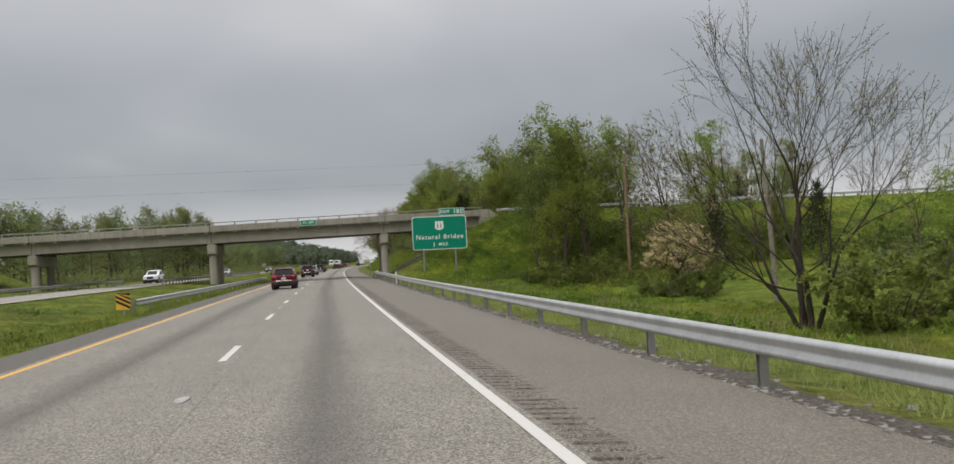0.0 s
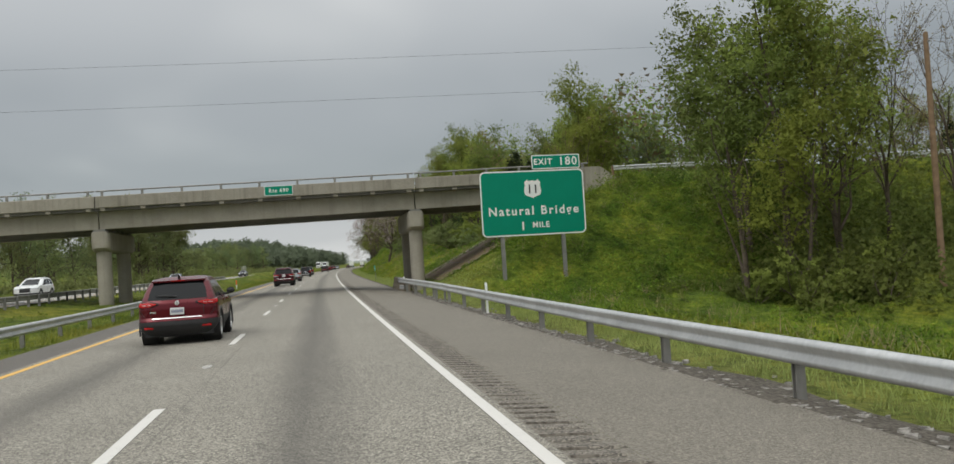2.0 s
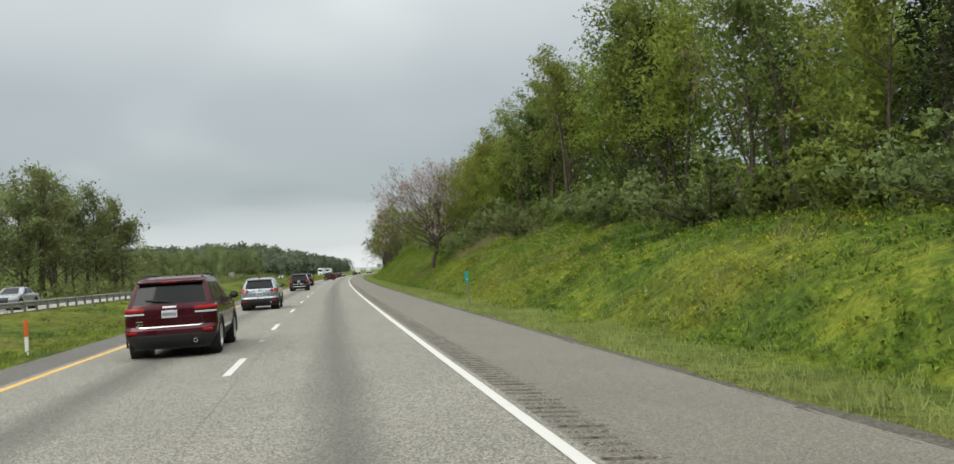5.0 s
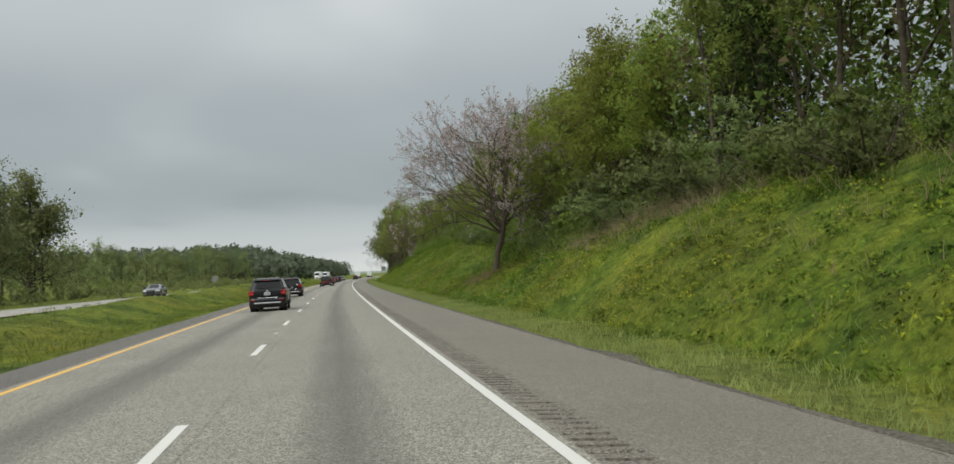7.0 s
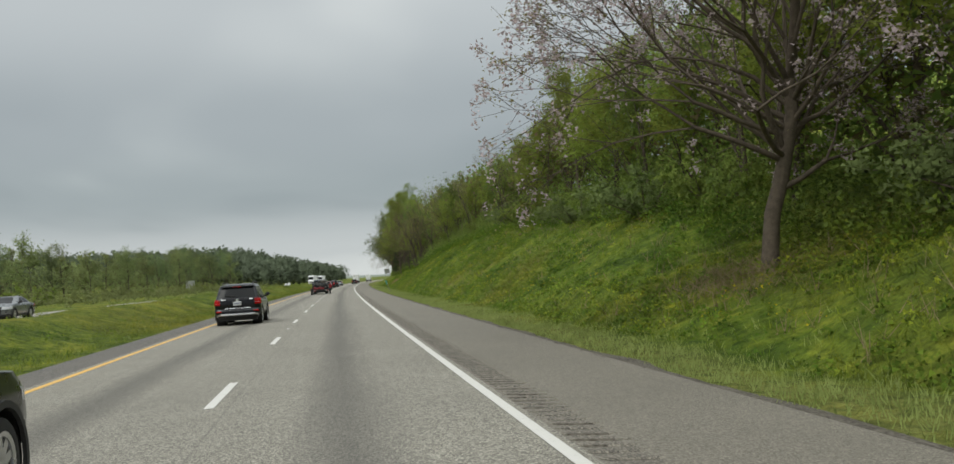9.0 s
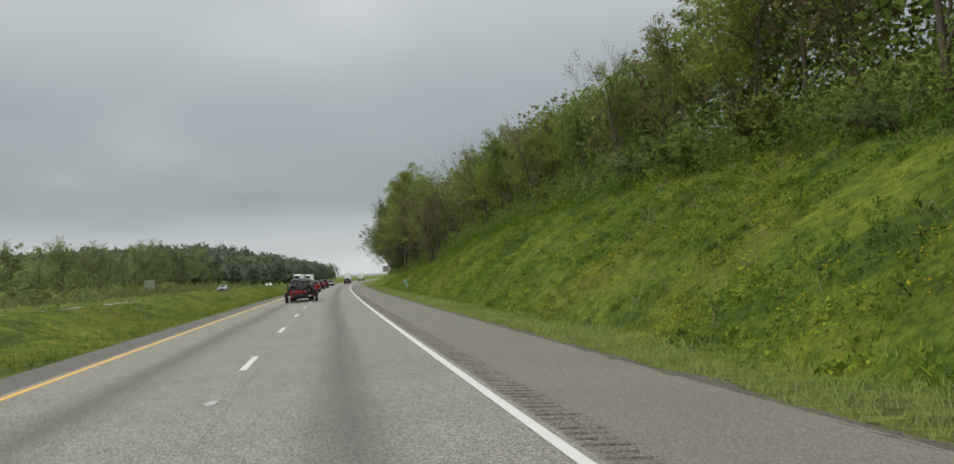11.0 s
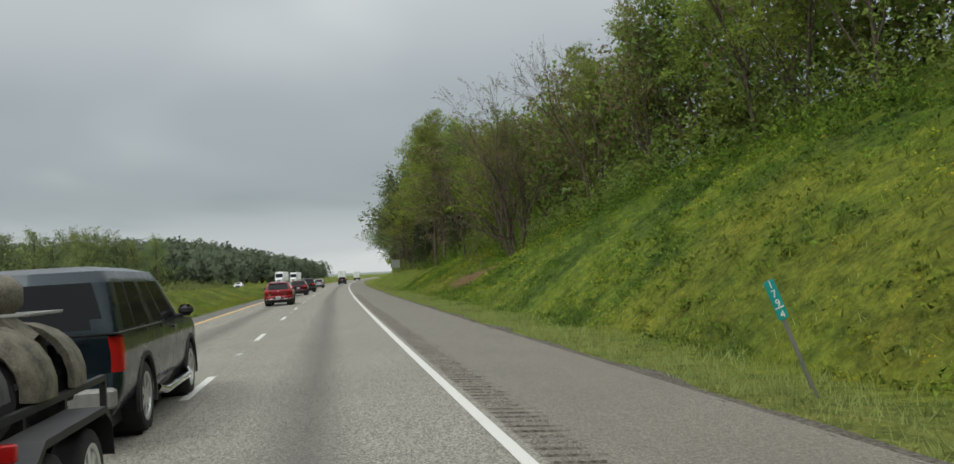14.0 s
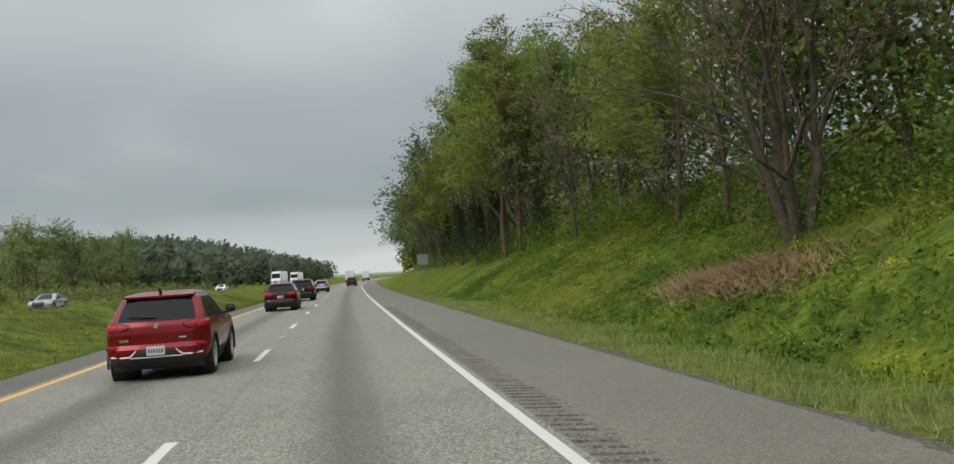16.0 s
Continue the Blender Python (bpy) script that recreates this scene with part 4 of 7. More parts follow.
small_white = thing("delineator", spot(76.0, 3.8, -0.4), "short white delineator post behind the guardrail", "road marker")
part("stake", Shape().box((-0.04, -0.02, 0), (0.04, 0.02, 1.12), chamfer=0.008), sign_white, small_white)
orange_post = thing("delineator", spot(140.0, -10.4, -0.2), "orange and white delineator post in the median grass", "road marker")
part("stake", Shape().box((-0.05, -0.02, -0.1), (0.05, 0.02, 0.55), chamfer=0.008), sign_white, orange_post)
part("cap", Shape().box((-0.055, -0.025, 0.55), (0.055, 0.025, 1.0), chamfer=0.008), plain("orange plastic", (0.7, 0.13, 0.03), 0.5), orange_post)

# ---- utility poles and wires ----
poles = []


def utility_pole(s, u, z, height, lean, label, wood):
    t = thing("utility_pole", spot(s, u, z) @ pose(0, 0, 0, 0, lean, 0), label, "utility pole", "utility poles")
    part("pole", Shape().tube([(0, 0, -0.8), (0, 0, height * 0.5), (0, 0, height)], [0.16, 0.14, 0.11], 12), wood, t, "", 40)
    part("insulator", Shape().lathe([(0.0, 0.0), (0.05, 0.0), (0.06, 0.06), (0.03, 0.1), (0.05, 0.16), (0.0, 0.2)], 10, pose(0, 0, height, 0, -90, 0)), aluminium, t, "", 40)
    part("bracket", Shape().box((-0.02, -0.3, height - 0.5), (0.02, 0.3, height - 0.42)), steel_post, t)
    return t


utility_pole(83.5, 26.8, -0.9, 11.6, 0.5, "tall weathered wooden utility pole in the field", pole_wood)
utility_pole(52.0, 25.0, -2.3, 10.0, -2.0, "grey weathered wooden utility pole among trees", bark_pale)


def wire(a, b, sag, name_label):
    pts = [Vector(a).lerp(Vector(b), i / 24) - Vector((0, 0, 4 * sag * (i / 24) * (1 - i / 24))) for i in range(25)]
    ob = part("overhead_wire", Shape().tube(pts, 0.005, 5), black_paint)
    return tagged(ob, name_label, "wire", "overhead wires")


for z in (10.55, 8.75):
    wire(place(83.5, 26.8, z), place(92, -70, z + 1.6), 0.4, "thin dark power line crossing the highway")
wire(place(83.5, 27.0, 10.4), place(52, 25, 7.5), 0.2, "thin dark power line between poles")
wire(place(83.5, 27.0, 10.4), place(70, 90, 11.0), 0.8, "thin dark power line over the field")

# ---- vehicles ----
def make_car_paint(name, colour, metal=0.45):
    m = Mat(name, 0.32, metal, 0.25)
    v = m.where()
    dirt = m.ramp(m.noise(m.where((1, 1, 2.5)), 2.2, 5), [(0.55, 0.0), (0.9, 0.08)])
    m.set("Base Color", m.mix(dirt, colour, (0.10, 0.09, 0.075)))
    m.set("Roughness", m.ramp(m.noise(v, 3.5, 4), [(0.35, 0.24), (0.7, 0.38)]))
    m.set("Coat Weight", 0.5).set("Coat Roughness", 0.04).set("Coat IOR", 1.45)
    return m.m


def make_glass(name, colour, amount=0.25):
    m = Mat(name, 0.06, 0.0, 0.25)
    m.set("Base Color", colour).set("Transmission Weight", amount).set("IOR", 1.45)
    m.set("Roughness", m.ramp(m.noise(m.where(), 4, 3), [(0.3, 0.03), (0.7, 0.12)]))
    return m.m


glass = make_glass("tinted car glass", (0.006, 0.007, 0.008), 0.0)
lamp_dark = make_glass("dark lamp housing", (0.02, 0.016, 0.016), 0.0)
lamp_red = make_glass("red lamp lens", (0.42, 0.012, 0.012), 0.15)
lamp_clear = make_glass("clear lamp lens", (0.65, 0.66, 0.68), 0.2)
plate_white = plain("number plate", (0.62, 0.63, 0.62), 0.5, 0, 0.08)
plate_bar = plain("plate bars", (0.10, 0.12, 0.22), 0.5)


def wheel_part(parent, x, y, r, side, w=0.22, spokes=5, rim_mat=None):
    m = pose(x, y, r, 0, 0, 0)
    d = side
    tyre = Shape().lathe([(r * 0.62, -w / 2 * d), (r * 0.9, -w / 2 * d), (r * 0.97, -w * 0.42 * d), (r, -w * 0.25 * d), (r, w * 0.25 * d), (r * 0.97, w * 0.42 * d), (r * 0.9, w / 2 * d), (r * 0.70, w / 2 * d), (r * 0.62, w * 0.3 * d)], 28)
    wh = part("wheel", tyre, rubber, parent, "black rubber tyre on its rim", 40, m)
    rim = Shape().lathe([(r * 0.72, w * 0.50 * d), (r * 0.66, w * 0.49 * d), (r * 0.60, w * 0.46 * d), (r * 0.58, w * 0.25 * d)], 24)
    rim.lathe([(r * 0.17, w * 0.30 * d), (r * 0.15, w * 0.42 * d), (0.001, w * 0.43 * d)], 12)
    for i in range(spokes):
        q = pose(0, 0, 0, 360 * i / spokes, 0, 0)
        t = r * 0.10
        a, b = (w * 0.30 * d, w * 0.42 * d) if d > 0 else (w * 0.42 * d, w * 0.30 * d)
        rim.box((a, -t, r * 0.10), (b, t, r * 0.62), q)
    part("rim", rim, rim_mat or alloy, wh, "alloy rim")
    part("hub_back", Shape().lathe([(r * 0.6, w * 0.1 * d), (0.001, w * 0.1 * d)], 16), black_paint, wh)
    return wh


def car(name, label, m, spec, paint, group="", category="car"):
    """A car lofted from level outlines; windows, lamps and trim are pieces of its own skin. Rear end at y = 0."""
    t = thing(name, m, label, category, group)
    zs = spec["z"]
    NS, NX, NC = 44, 14, 4
    rows = []
    wr, arch = spec["wheel"], spec["wheel"] + 0.07
    axles = spec["axles"]
    for z in zs:
        yr, yf, hw, rr, rf = (float(np.interp(z, spec["keys"], spec[k])) for k in ("yr", "yf", "hw", "rr", "rf"))
        ring = []
        bow = spec.get("bow", 0.06)
        for i in range(NX):
            x = -(hw - rr) + 2 * (hw - rr) * i / (NX - 1)
            ring.append([x, yr + bow * (x / hw) ** 2, z])
        yr2 = yr + bow
        for i in range(1, NC):
            a = radians(90 * i / NC)
            ring.append([hw - rr + rr * math.sin(a), yr2 + rr - rr * math.cos(a), z])
        for i in range(NS):
            ring.append([hw, yr2 + rr + (yf - rf - 0.1 - yr2 - rr) * i / (NS - 1), z])
        for i in range(1, NC):
            a = radians(90 * i / NC)
            ring.append([hw - rf + rf * math.cos(a), yf - 0.1 - rf + rf * math.sin(a), z])
        for i in range(NX):
            x = (hw - rf) - 2 * (hw - rf) * i / (NX - 1)
            ring.append([x, yf - 0.1 * (x / hw) ** 2, z])
        half = ring[NX:NX + 2 * (NC - 1) + NS]
        ring += [[-x, y, zz] for x, y, zz in half[::-1]]
        rows.append(ring)
    # draw the skin onto the wheel arches
    for ring in rows:
        for p in ring:
            for ya in axles:
                d = math.hypot(p[1] - ya, p[2] - wr)
                if abs(p[0]) > 0.5 and 0.80 * arch < d < 1.18 * arch and abs(p[1] - ya) < arch * 1.2:
                    p[1], p[2] = ya + (p[1] - ya) * arch / d, wr + (p[2] - wr) * arch / d
    W = len(rows[0])
    side_r = (NX + NC - 1, NX + NC - 1 + NS)
    groups = {}

    def region(i, j):
        z = (zs[i] + zs[i + 1]) / 2
        right = side_r[0] <= j < side_r[1] - 1
        jl = W - 1 - (j - NX) - 1 if j >= NX else j
        left_j = W - 1 - j + NX - 1
        left = side_r[0] <= left_j < side_r[1] - 1
        q = [rows[i][j], rows[i][(j + 1) % W], rows[i + 1][(j + 1) % W], rows[i + 1][j]]
        c = [sum(p[k] for p in q) / 4 for k in range(3)]
        if right or left:
            for ya in axles:
                if math.hypot(c[1] - ya, c[2] - wr) < arch * 0.99:
                    return None
        k = (j - side_r[0]) if right else (left_j - side_r[0]) if left else -1
        f = k / (NS - 1)
        if k >= 0 and spec["glass"][0] <= z <= spec["glass"][1]:
            for n, (a, b) in enumerate(spec["side_windows"]):
                if a <= f < b:
                    return ("side_window", "right" if right else "left", n)
        if j < NX - 1:
            a, b = spec["rear_window"]
            if a <= z <= b and abs(c[0]) < spec.get("rear_glass_w", 0.72):
                return ("rear_window",)
        fr = side_r[1] + NC - 1
        if fr <= j < fr + NX - 1 and spec["glass"][0] <= z <= spec["glass"][1] + 0.06:
            return ("windshield",)
        rear_side = (j < NX + NC - 1 or j >= W - NC + 1 or (right and k < 1) or (left and k < 1))
        a, b, inner = spec["tail"]
        if rear_side and a <= z <= b and abs(c[0]) > inner:
            return ("tail_light", c[0] > 0)
        if fr - NC <= j < fr + NX + NC - 1 and spec["head"][0] <= z <= spec["head"][1] and abs(c[0]) > 0.45:
            return ("headlight", c[0] > 0)
        if fr <= j < fr + NX - 1 and spec["head"][0] - 0.22 <= z <= spec["head"][1] and abs(c[0]) <= 0.45:
            return ("grille",)
        if z < spec["trim"]:
            return ("lower_trim",)
        return ("body",)

    for i in range(len(zs) - 1):
        for j in range(W):
            g = region(i, j)
            if g is not None:
                groups.setdefault(g, []).append((i, j))
    names = {"side_window": (glass, "dark tinted side window"), "rear_window": (glass, "dark tinted rear window"), "windshield": (glass, "tinted windshield"), "tail_light": (lamp_red, "red tail light"), "headlight": (lamp_clear, "clear headlight"), "grille": (plastic, "dark grille"), "lower_trim": (spec.get("trim_mat", plastic), "lower bumper and sill trim"), "body": (paint, "")}
    for g, cells in groups.items():
        used, sh = {}, Shape()
        for i, j in cells:
            face = []
            for a, b in ((i, j), (i, (j + 1) % W), (i + 1, (j + 1) % W), (i + 1, j)):
                if (a, b) not in used:
                    used[a, b] = len(sh.v)
                    sh.v.append(tuple(rows[a][b]))
                face.append(used[a, b])
            sh.f.append(tuple(face))
        if g[0] == "body":
            sh.ngon(rows[-1])
        mat, lab = names[g[0]]
        part(g[0], sh, mat, t, lab, 32)
    part("underbody", Shape().box((-0.78, 0.25, 0.2), (0.78, spec["yf"][2] - 0.25, zs[1] + 0.12)), plastic, t)
    hw = max(spec["hw"])
    for ya in axles:
        for sx in (-1, 1):
            wheel_part(t, sx * (hw - 0.13), ya, wr, sx, 0.24, spec.get("spokes", 5))
            part("wheel_well", Shape().lathe([(arch * 1.0, (hw - 0.03) * sx), (arch * 1.0, (hw - 0.42) * sx), (0.001, (hw - 0.42) * sx)], 24, pose(0, ya, wr)), black_paint, t)
            lip = Shape()
            pr = []
            for k in range(15):
                a = radians(-14 + 208 * k / 14)
                c, s_ = math.cos(a), math.sin(a)
                pr.append([((hw - 0.02) * sx, ya + (arch - 0.012) * c, wr + (arch - 0.012) * s_), ((hw + 0.012) * sx, ya + (arch - 0.005) * c, wr + (arch - 0.005) * s_), ((hw + 0.012) * sx, ya + (arch + 0.05) * c, wr + (arch + 0.05) * s_), ((hw - 0.03) * sx, ya + (arch + 0.055) * c, wr + (arch + 0.055) * s_)])
            part("arch_trim", lip.grid(pr), spec.get("arch_mat", plastic), t, "", 50)
    # mirrors, plate, wiper, handles
    gz, roof = spec["glass"][0], zs[-1]
    ym = spec["mirror_y"]
    for sx in (-1, 1):
        part("mirror", Shape().box((hw - 0.02, ym, gz - 0.01), (hw + 0.19, ym + 0.13, gz + 0.15), Matrix.Diagonal((sx, 1, 1, 1)), 0.055), plastic, t, "door mirror")
        part("mirror_foot", Shape().box((hw - 0.10, ym + 0.02, gz - 0.03), (hw + 0.06, ym + 0.10, gz + 0.03), Matrix.Diagonal((sx, 1, 1, 1)), 0.015), plastic, t)
        for yy in spec["handles"]:
            part("door_handle", Shape().box((hw - 0.03, yy, gz - 0.14), (hw + 0.025, yy + 0.2, gz - 0.10), Matrix.Diagonal((sx, 1, 1, 1)), 0.01), paint, t)
    pz = spec["plate_z"]
    py = float(np.interp(pz, spec["keys"], spec["yr"])) - 0.025
    pl = part("number_plate", Shape().box((-0.16, py, pz - 0.08), (0.16, py + 0.03, pz + 0.08), None, 0.006), plate_white, t, "number plate with plain bars")
    for k in range(6):
        x = -0.115 + 0.046 * k
        part("bar", Shape().box((x - 0.014, py - 0.003, pz - 0.035), (x + 0.014, py, pz + 0.035)), plate_bar, pl)
    for a in spec.get("extras", ()):
        a(t, spec, paint)
    return t


def lofty(keys, yr, yf, hw, rr, rf, **kw):
    z = sorted(set([round(v, 3) for v in np.linspace(keys[0], keys[-1], 26)] + [round(k, 3) for k in keys]))
    z = [v for n, v in enumerate(z) if n == 0 or v - z[n - 1] > 0.012 or v in keys]
    return dict(keys=keys, yr=yr, yf=yf, hw=hw, rr=rr, rf=rf, z=z, **kw)


def rear_y(spec, z):
    return float(np.interp(z, spec["keys"], spec["yr"]))


def chrome_strip(z, half, thick=0.03, mat=None):
    def add(t, spec, paint):
        y = rear_y(spec, z)
        pts = [(x, y + spec.get("bow", 0.06) * (x / max(spec["hw"])) ** 2 - 0.012, z) for x in np.linspace(-half, half, 9)]
        part("chrome_strip", Shape().grid([[(x, yy, zz - thick / 2), (x, yy - 0.012, zz), (x, yy, zz + thick / 2)] for x, yy, zz in pts]), mat or chrome, t, "bright trim strip")
    return add


def roof_rails(y0, y1, x, lift=0.02):
    def add(t, spec, paint):
        z = spec["z"][-1]
        for sx in (-1, 1):
            part("roof_rail", Shape().tube([(sx * x, y0, z - 0.10), (sx * x, y0 + 0.12, z + lift), (sx * x, (y0 + y1) / 2, z + lift + 0.02), (sx * x, y1 - 0.12, z + lift), (sx * x, y1, z - 0.10)], 0.022, 6), plastic, t, "dark roof rail", 50)
    return add


def spoiler(half, depth=0.22, drop=0.06):
    def add(t, spec, paint):
        z = spec["rear_window"][1] + 0.03
        y = rear_y(spec, z)
        rows = [[(x, y - depth * 0.45 + 0.05 * abs(x / half) ** 2, z - 0.015), (x, y - depth * 0.45 + 0.05 * abs(x / half) ** 2, z + 0.02), (x, y + depth, z + drop), (x, y + depth, z + 0.01)] for x in np.linspace(-half, half, 9)]
        part("spoiler", Shape().grid(rows, True), paint, t, "roof spoiler", 50)
        part("brake_light", Shape().box((-0.16, y - depth * 0.45 - 0.01, z - 0.008), (0.16, y - depth * 0.45 + 0.03, z + 0.014)), lamp_red, t, "slim high brake light")
    return add


def wiper(length=0.5):
    def add(t, spec, paint):
        z = spec["rear_window"][0] + 0.05
        y = rear_y(spec, z) - 0.015
        part("rear_wiper", Shape().tube([(0.0, y, z), (-length * 0.5, y + 0.0, z + 0.03), (-length, y + 0.05, z + 0.05)], [0.02, 0.016, 0.01], 5), plastic, t)
    return add


def antenna(y=0.7):
    def add(t, spec, paint):
        z = spec["z"][-1]
        part("antenna_fin", Shape().tube([(0, y, z - 0.03), (0, y - 0.06, z + 0.03), (0, y - 0.12, z + 0.06)], [0.035, 0.022, 0.008], 6), plastic, t)
    return add


def badge(z, r=0.06):
    def add(t, spec, paint):
        part("badge", Shape().lathe([(r, 0.0), (r * 0.9, 0.014), (r * 0.55, 0.016), (r * 0.5, 0.006), (0.001, 0.006)], 16, pose(0, rear_y(spec, z) - 0.002, z, 0, 0, -90)), chrome, t, "round chrome badge", 40)
    return add


def exhaust(x, z=0.36):
    def add(t, spec, paint):
        part("exhaust_tip", Shape().lathe([(0.035, 0.0), (0.045, 0.0), (0.045, 0.16), (0.035, 0.16)], 14, pose(x, rear_y(spec, z) - 0.03, z, 0, 0, 90)), chrome, t, "chrome exhaust tip", 40)
    return add


def reflectors(z, x):
    def add(t, spec, paint):
        for sx in (-1, 1):
            y = rear_y(spec, z) + spec.get("bow", 0.06) * (x / max(spec["hw"])) ** 2
            part("reflector", Shape().box((sx * x - 0.11, y - 0.015, z - 0.025), (sx * x + 0.11, y + 0.03, z + 0.025), None, 0.008), lamp_red, t, "red bumper reflector")
    return add


def tailgate_seam(z0, z1, x):
    def add(t, spec, paint):
        for sx in (-1, 1):
            rows = [[(sx * x - 0.006, rear_y(spec, z) + spec.get("bow", 0.06) * (x / max(spec["hw"])) ** 2 - 0.004, z), (sx * x + 0.006, rear_y(spec, z) + spec.get("bow", 0.06) * (x / max(spec["hw"])) ** 2 - 0.004, z)] for z in np.linspace(z0, z1, 8)]
            part("seam", Shape().grid(rows), black_paint, t)
    return add


def skin(spec, z, d):
    """A point of the tail's skin at height z, d metres along it from the middle line to the right and round the corner, and the way out."""
    yr, hw, rr = (float(np.interp(z, spec["keys"], spec[k])) for k in ("yr", "hw", "rr"))
    bow, flat = spec.get("bow", 0.06), hw - rr
    if d <= flat:
        return Vector((d, yr + bow * (d / hw) ** 2, z)), Vector((2 * bow * d / hw ** 2, -1, 0)).normalized()
    a = (d - flat) / rr
    if a < math.pi / 2:
        return Vector((flat + rr * math.sin(a), yr + bow + rr - rr * math.cos(a), z)), Vector((math.sin(a), -math.cos(a), 0))
    return Vector((hw, yr + bow + rr + (d - flat - rr * math.pi / 2), z)), Vector((1, 0, 0))


def tail_lights(outline, lenses):
    """Lamp housings on both tail corners: outline and lenses as rows (d, low, high) along the skin, each lens with its material."""
    def add(t, spec, paint):
        def sheet(rows, out, sx):
            ds = np.linspace(rows[0][0], rows[-1][0], 15)
            pts = []
            for d in ds:
                lo, hi = (float(np.interp(d, [r[0] for r in rows], [r[k] for r in rows])) for k in (1, 2))
                col = []
                for f, k in ((0.0, 0.0), (0.06, 1.0), (0.35, 1.15), (0.65, 1.15), (0.94, 1.0), (1.0, 0.0)):
                    p, n = skin(spec, lo + (hi - lo) * f, d)
                    p = p + n * out * k
                    col.append((sx * p.x, p.y, p.z))
                pts.append(col)
            return Shape().grid(pts)
        for sx in (-1, 1):
            h = part("tail_light", sheet(outline, 0.010, sx), lamp_dark, t, "wraparound tail light", 40)
            for mat, lab, rows in lenses:
                part("lens", sheet(rows, 0.020, sx), mat, h, lab, 40)
    return add


def bumper_line(points, mat, thick=0.03):
    """A bright line on both halves of the bumper, along the skin."""
    def add(t, spec, paint):
        for sx in (-1, 1):
            rows = []
            for d, z in points:
                col = []
                for e, k in ((-thick / 2, 0.004), (0, 0.016), (thick / 2, 0.004)):
                    p, n = skin(spec, z + e, d)
                    p = p + n * k
                    col.append((sx * p.x, p.y, p.z))
                rows.append(col)
            part("bright_line", Shape().grid(rows), mat, t, "bright bumper line", 40)
    return add


def lettered_bar(d0, d1, z, h=0.03, mat=None):
    """Small unreadable lettering on the tailgate as a plain bar."""
    def add(t, spec, paint):
        rows = []
        for d in np.linspace(d0, d1, 4):
            p, n = skin(spec, z, abs(d))
            p = p + n * 0.006
            q, n = skin(spec, z + h, abs(d))
            q = q + n * 0.006
            sx = 1 if d > 0 else -1
            rows.append([(sx * p.x, p.y, p.z), (sx * q.x, q.y, q.z)])
        part("badge_bar", Shape().grid(rows), mat or chrome, t)
    return add


NONE = (9, 9, 9)
crossover = lambda **kw: lofty((0.24, 0.34, 0.46, 0.58, 0.66, 0.84, 0.98, 1.06, 1.10, 1.30, 1.46, 1.55, 1.60), (0.16, 0.05, 0.0, 0.01, 0.07, 0.07, 0.10, 0.15, 0.18, 0.36, 0.50, 0.66, 1.0), (4.25, 4.33, 4.36, 4.36, 4.36, 4.30, 4.10, 3.35, 3.20, 2.75, 2.40, 2.15, 1.75),
                               (0.76, 0.84, 0.90, 0.92, 0.925, 0.92, 0.895, 0.85, 0.835, 0.765, 0.70, 0.645, 0.48), (0.14, 0.20, 0.24, 0.25, 0.25, 0.24, 0.22, 0.18, 0.16, 0.13, 0.13, 0.15, 0.20), (0.3, 0.4, 0.45, 0.45, 0.45, 0.42, 0.4, 0.3, 0.25, 0.22, 0.22, 0.22, 0.2),
                               bow=0.10, wheel=0.345, axles=(0.86, 3.47), glass=(1.08, 1.46), side_windows=((0.05, 0.24), (0.27, 0.56), (0.59, 0.93)), rear_glass_w=0.68, rear_window=(1.08, 1.47), head=(0.72, 0.86), mirror_y=2.72, handles=(1.55, 2.5), **{"plate_z": 0.80, "trim": 0.56, "tail": (0.89, 1.03, 0.50), **kw})
boxy = lambda **kw: lofty((0.28, 0.38, 0.50, 0.62, 0.70, 0.90, 1.06, 1.14, 1.18, 1.40, 1.60, 1.71, 1.76), (0.14, 0.04, 0.0, 0.01, 0.07, 0.07, 0.09, 0.12, 0.14, 0.27, 0.39, 0.50, 0.8), (4.65, 4.73, 4.78, 4.78, 4.78, 4.74, 4.55, 3.75, 3.55, 3.05, 2.65, 2.4, 2.0),
                          (0.80, 0.88, 0.95, 0.965, 0.97, 0.965, 0.945, 0.905, 0.89, 0.825, 0.765, 0.71, 0.54), (0.12, 0.16, 0.20, 0.20, 0.20, 0.19, 0.18, 0.15, 0.14, 0.12, 0.12, 0.14, 0.20), (0.3, 0.35, 0.38, 0.38, 0.38, 0.36, 0.34, 0.3, 0.25, 0.22, 0.22, 0.22, 0.2),
                          bow=0.08, wheel=0.375, axles=(0.95, 3.86), glass=(1.16, 1.60), side_windows=((0.04, 0.25), (0.28, 0.56), (0.59, 0.93)), rear_glass_w=0.74, rear_window=(1.16, 1.60), head=(0.80, 0.96), mirror_y=3.0, handles=(1.7, 2.75), **{"plate_z": 0.93, "trim": 0.52, "tail": (0.94, 1.10, 0.52), **kw})
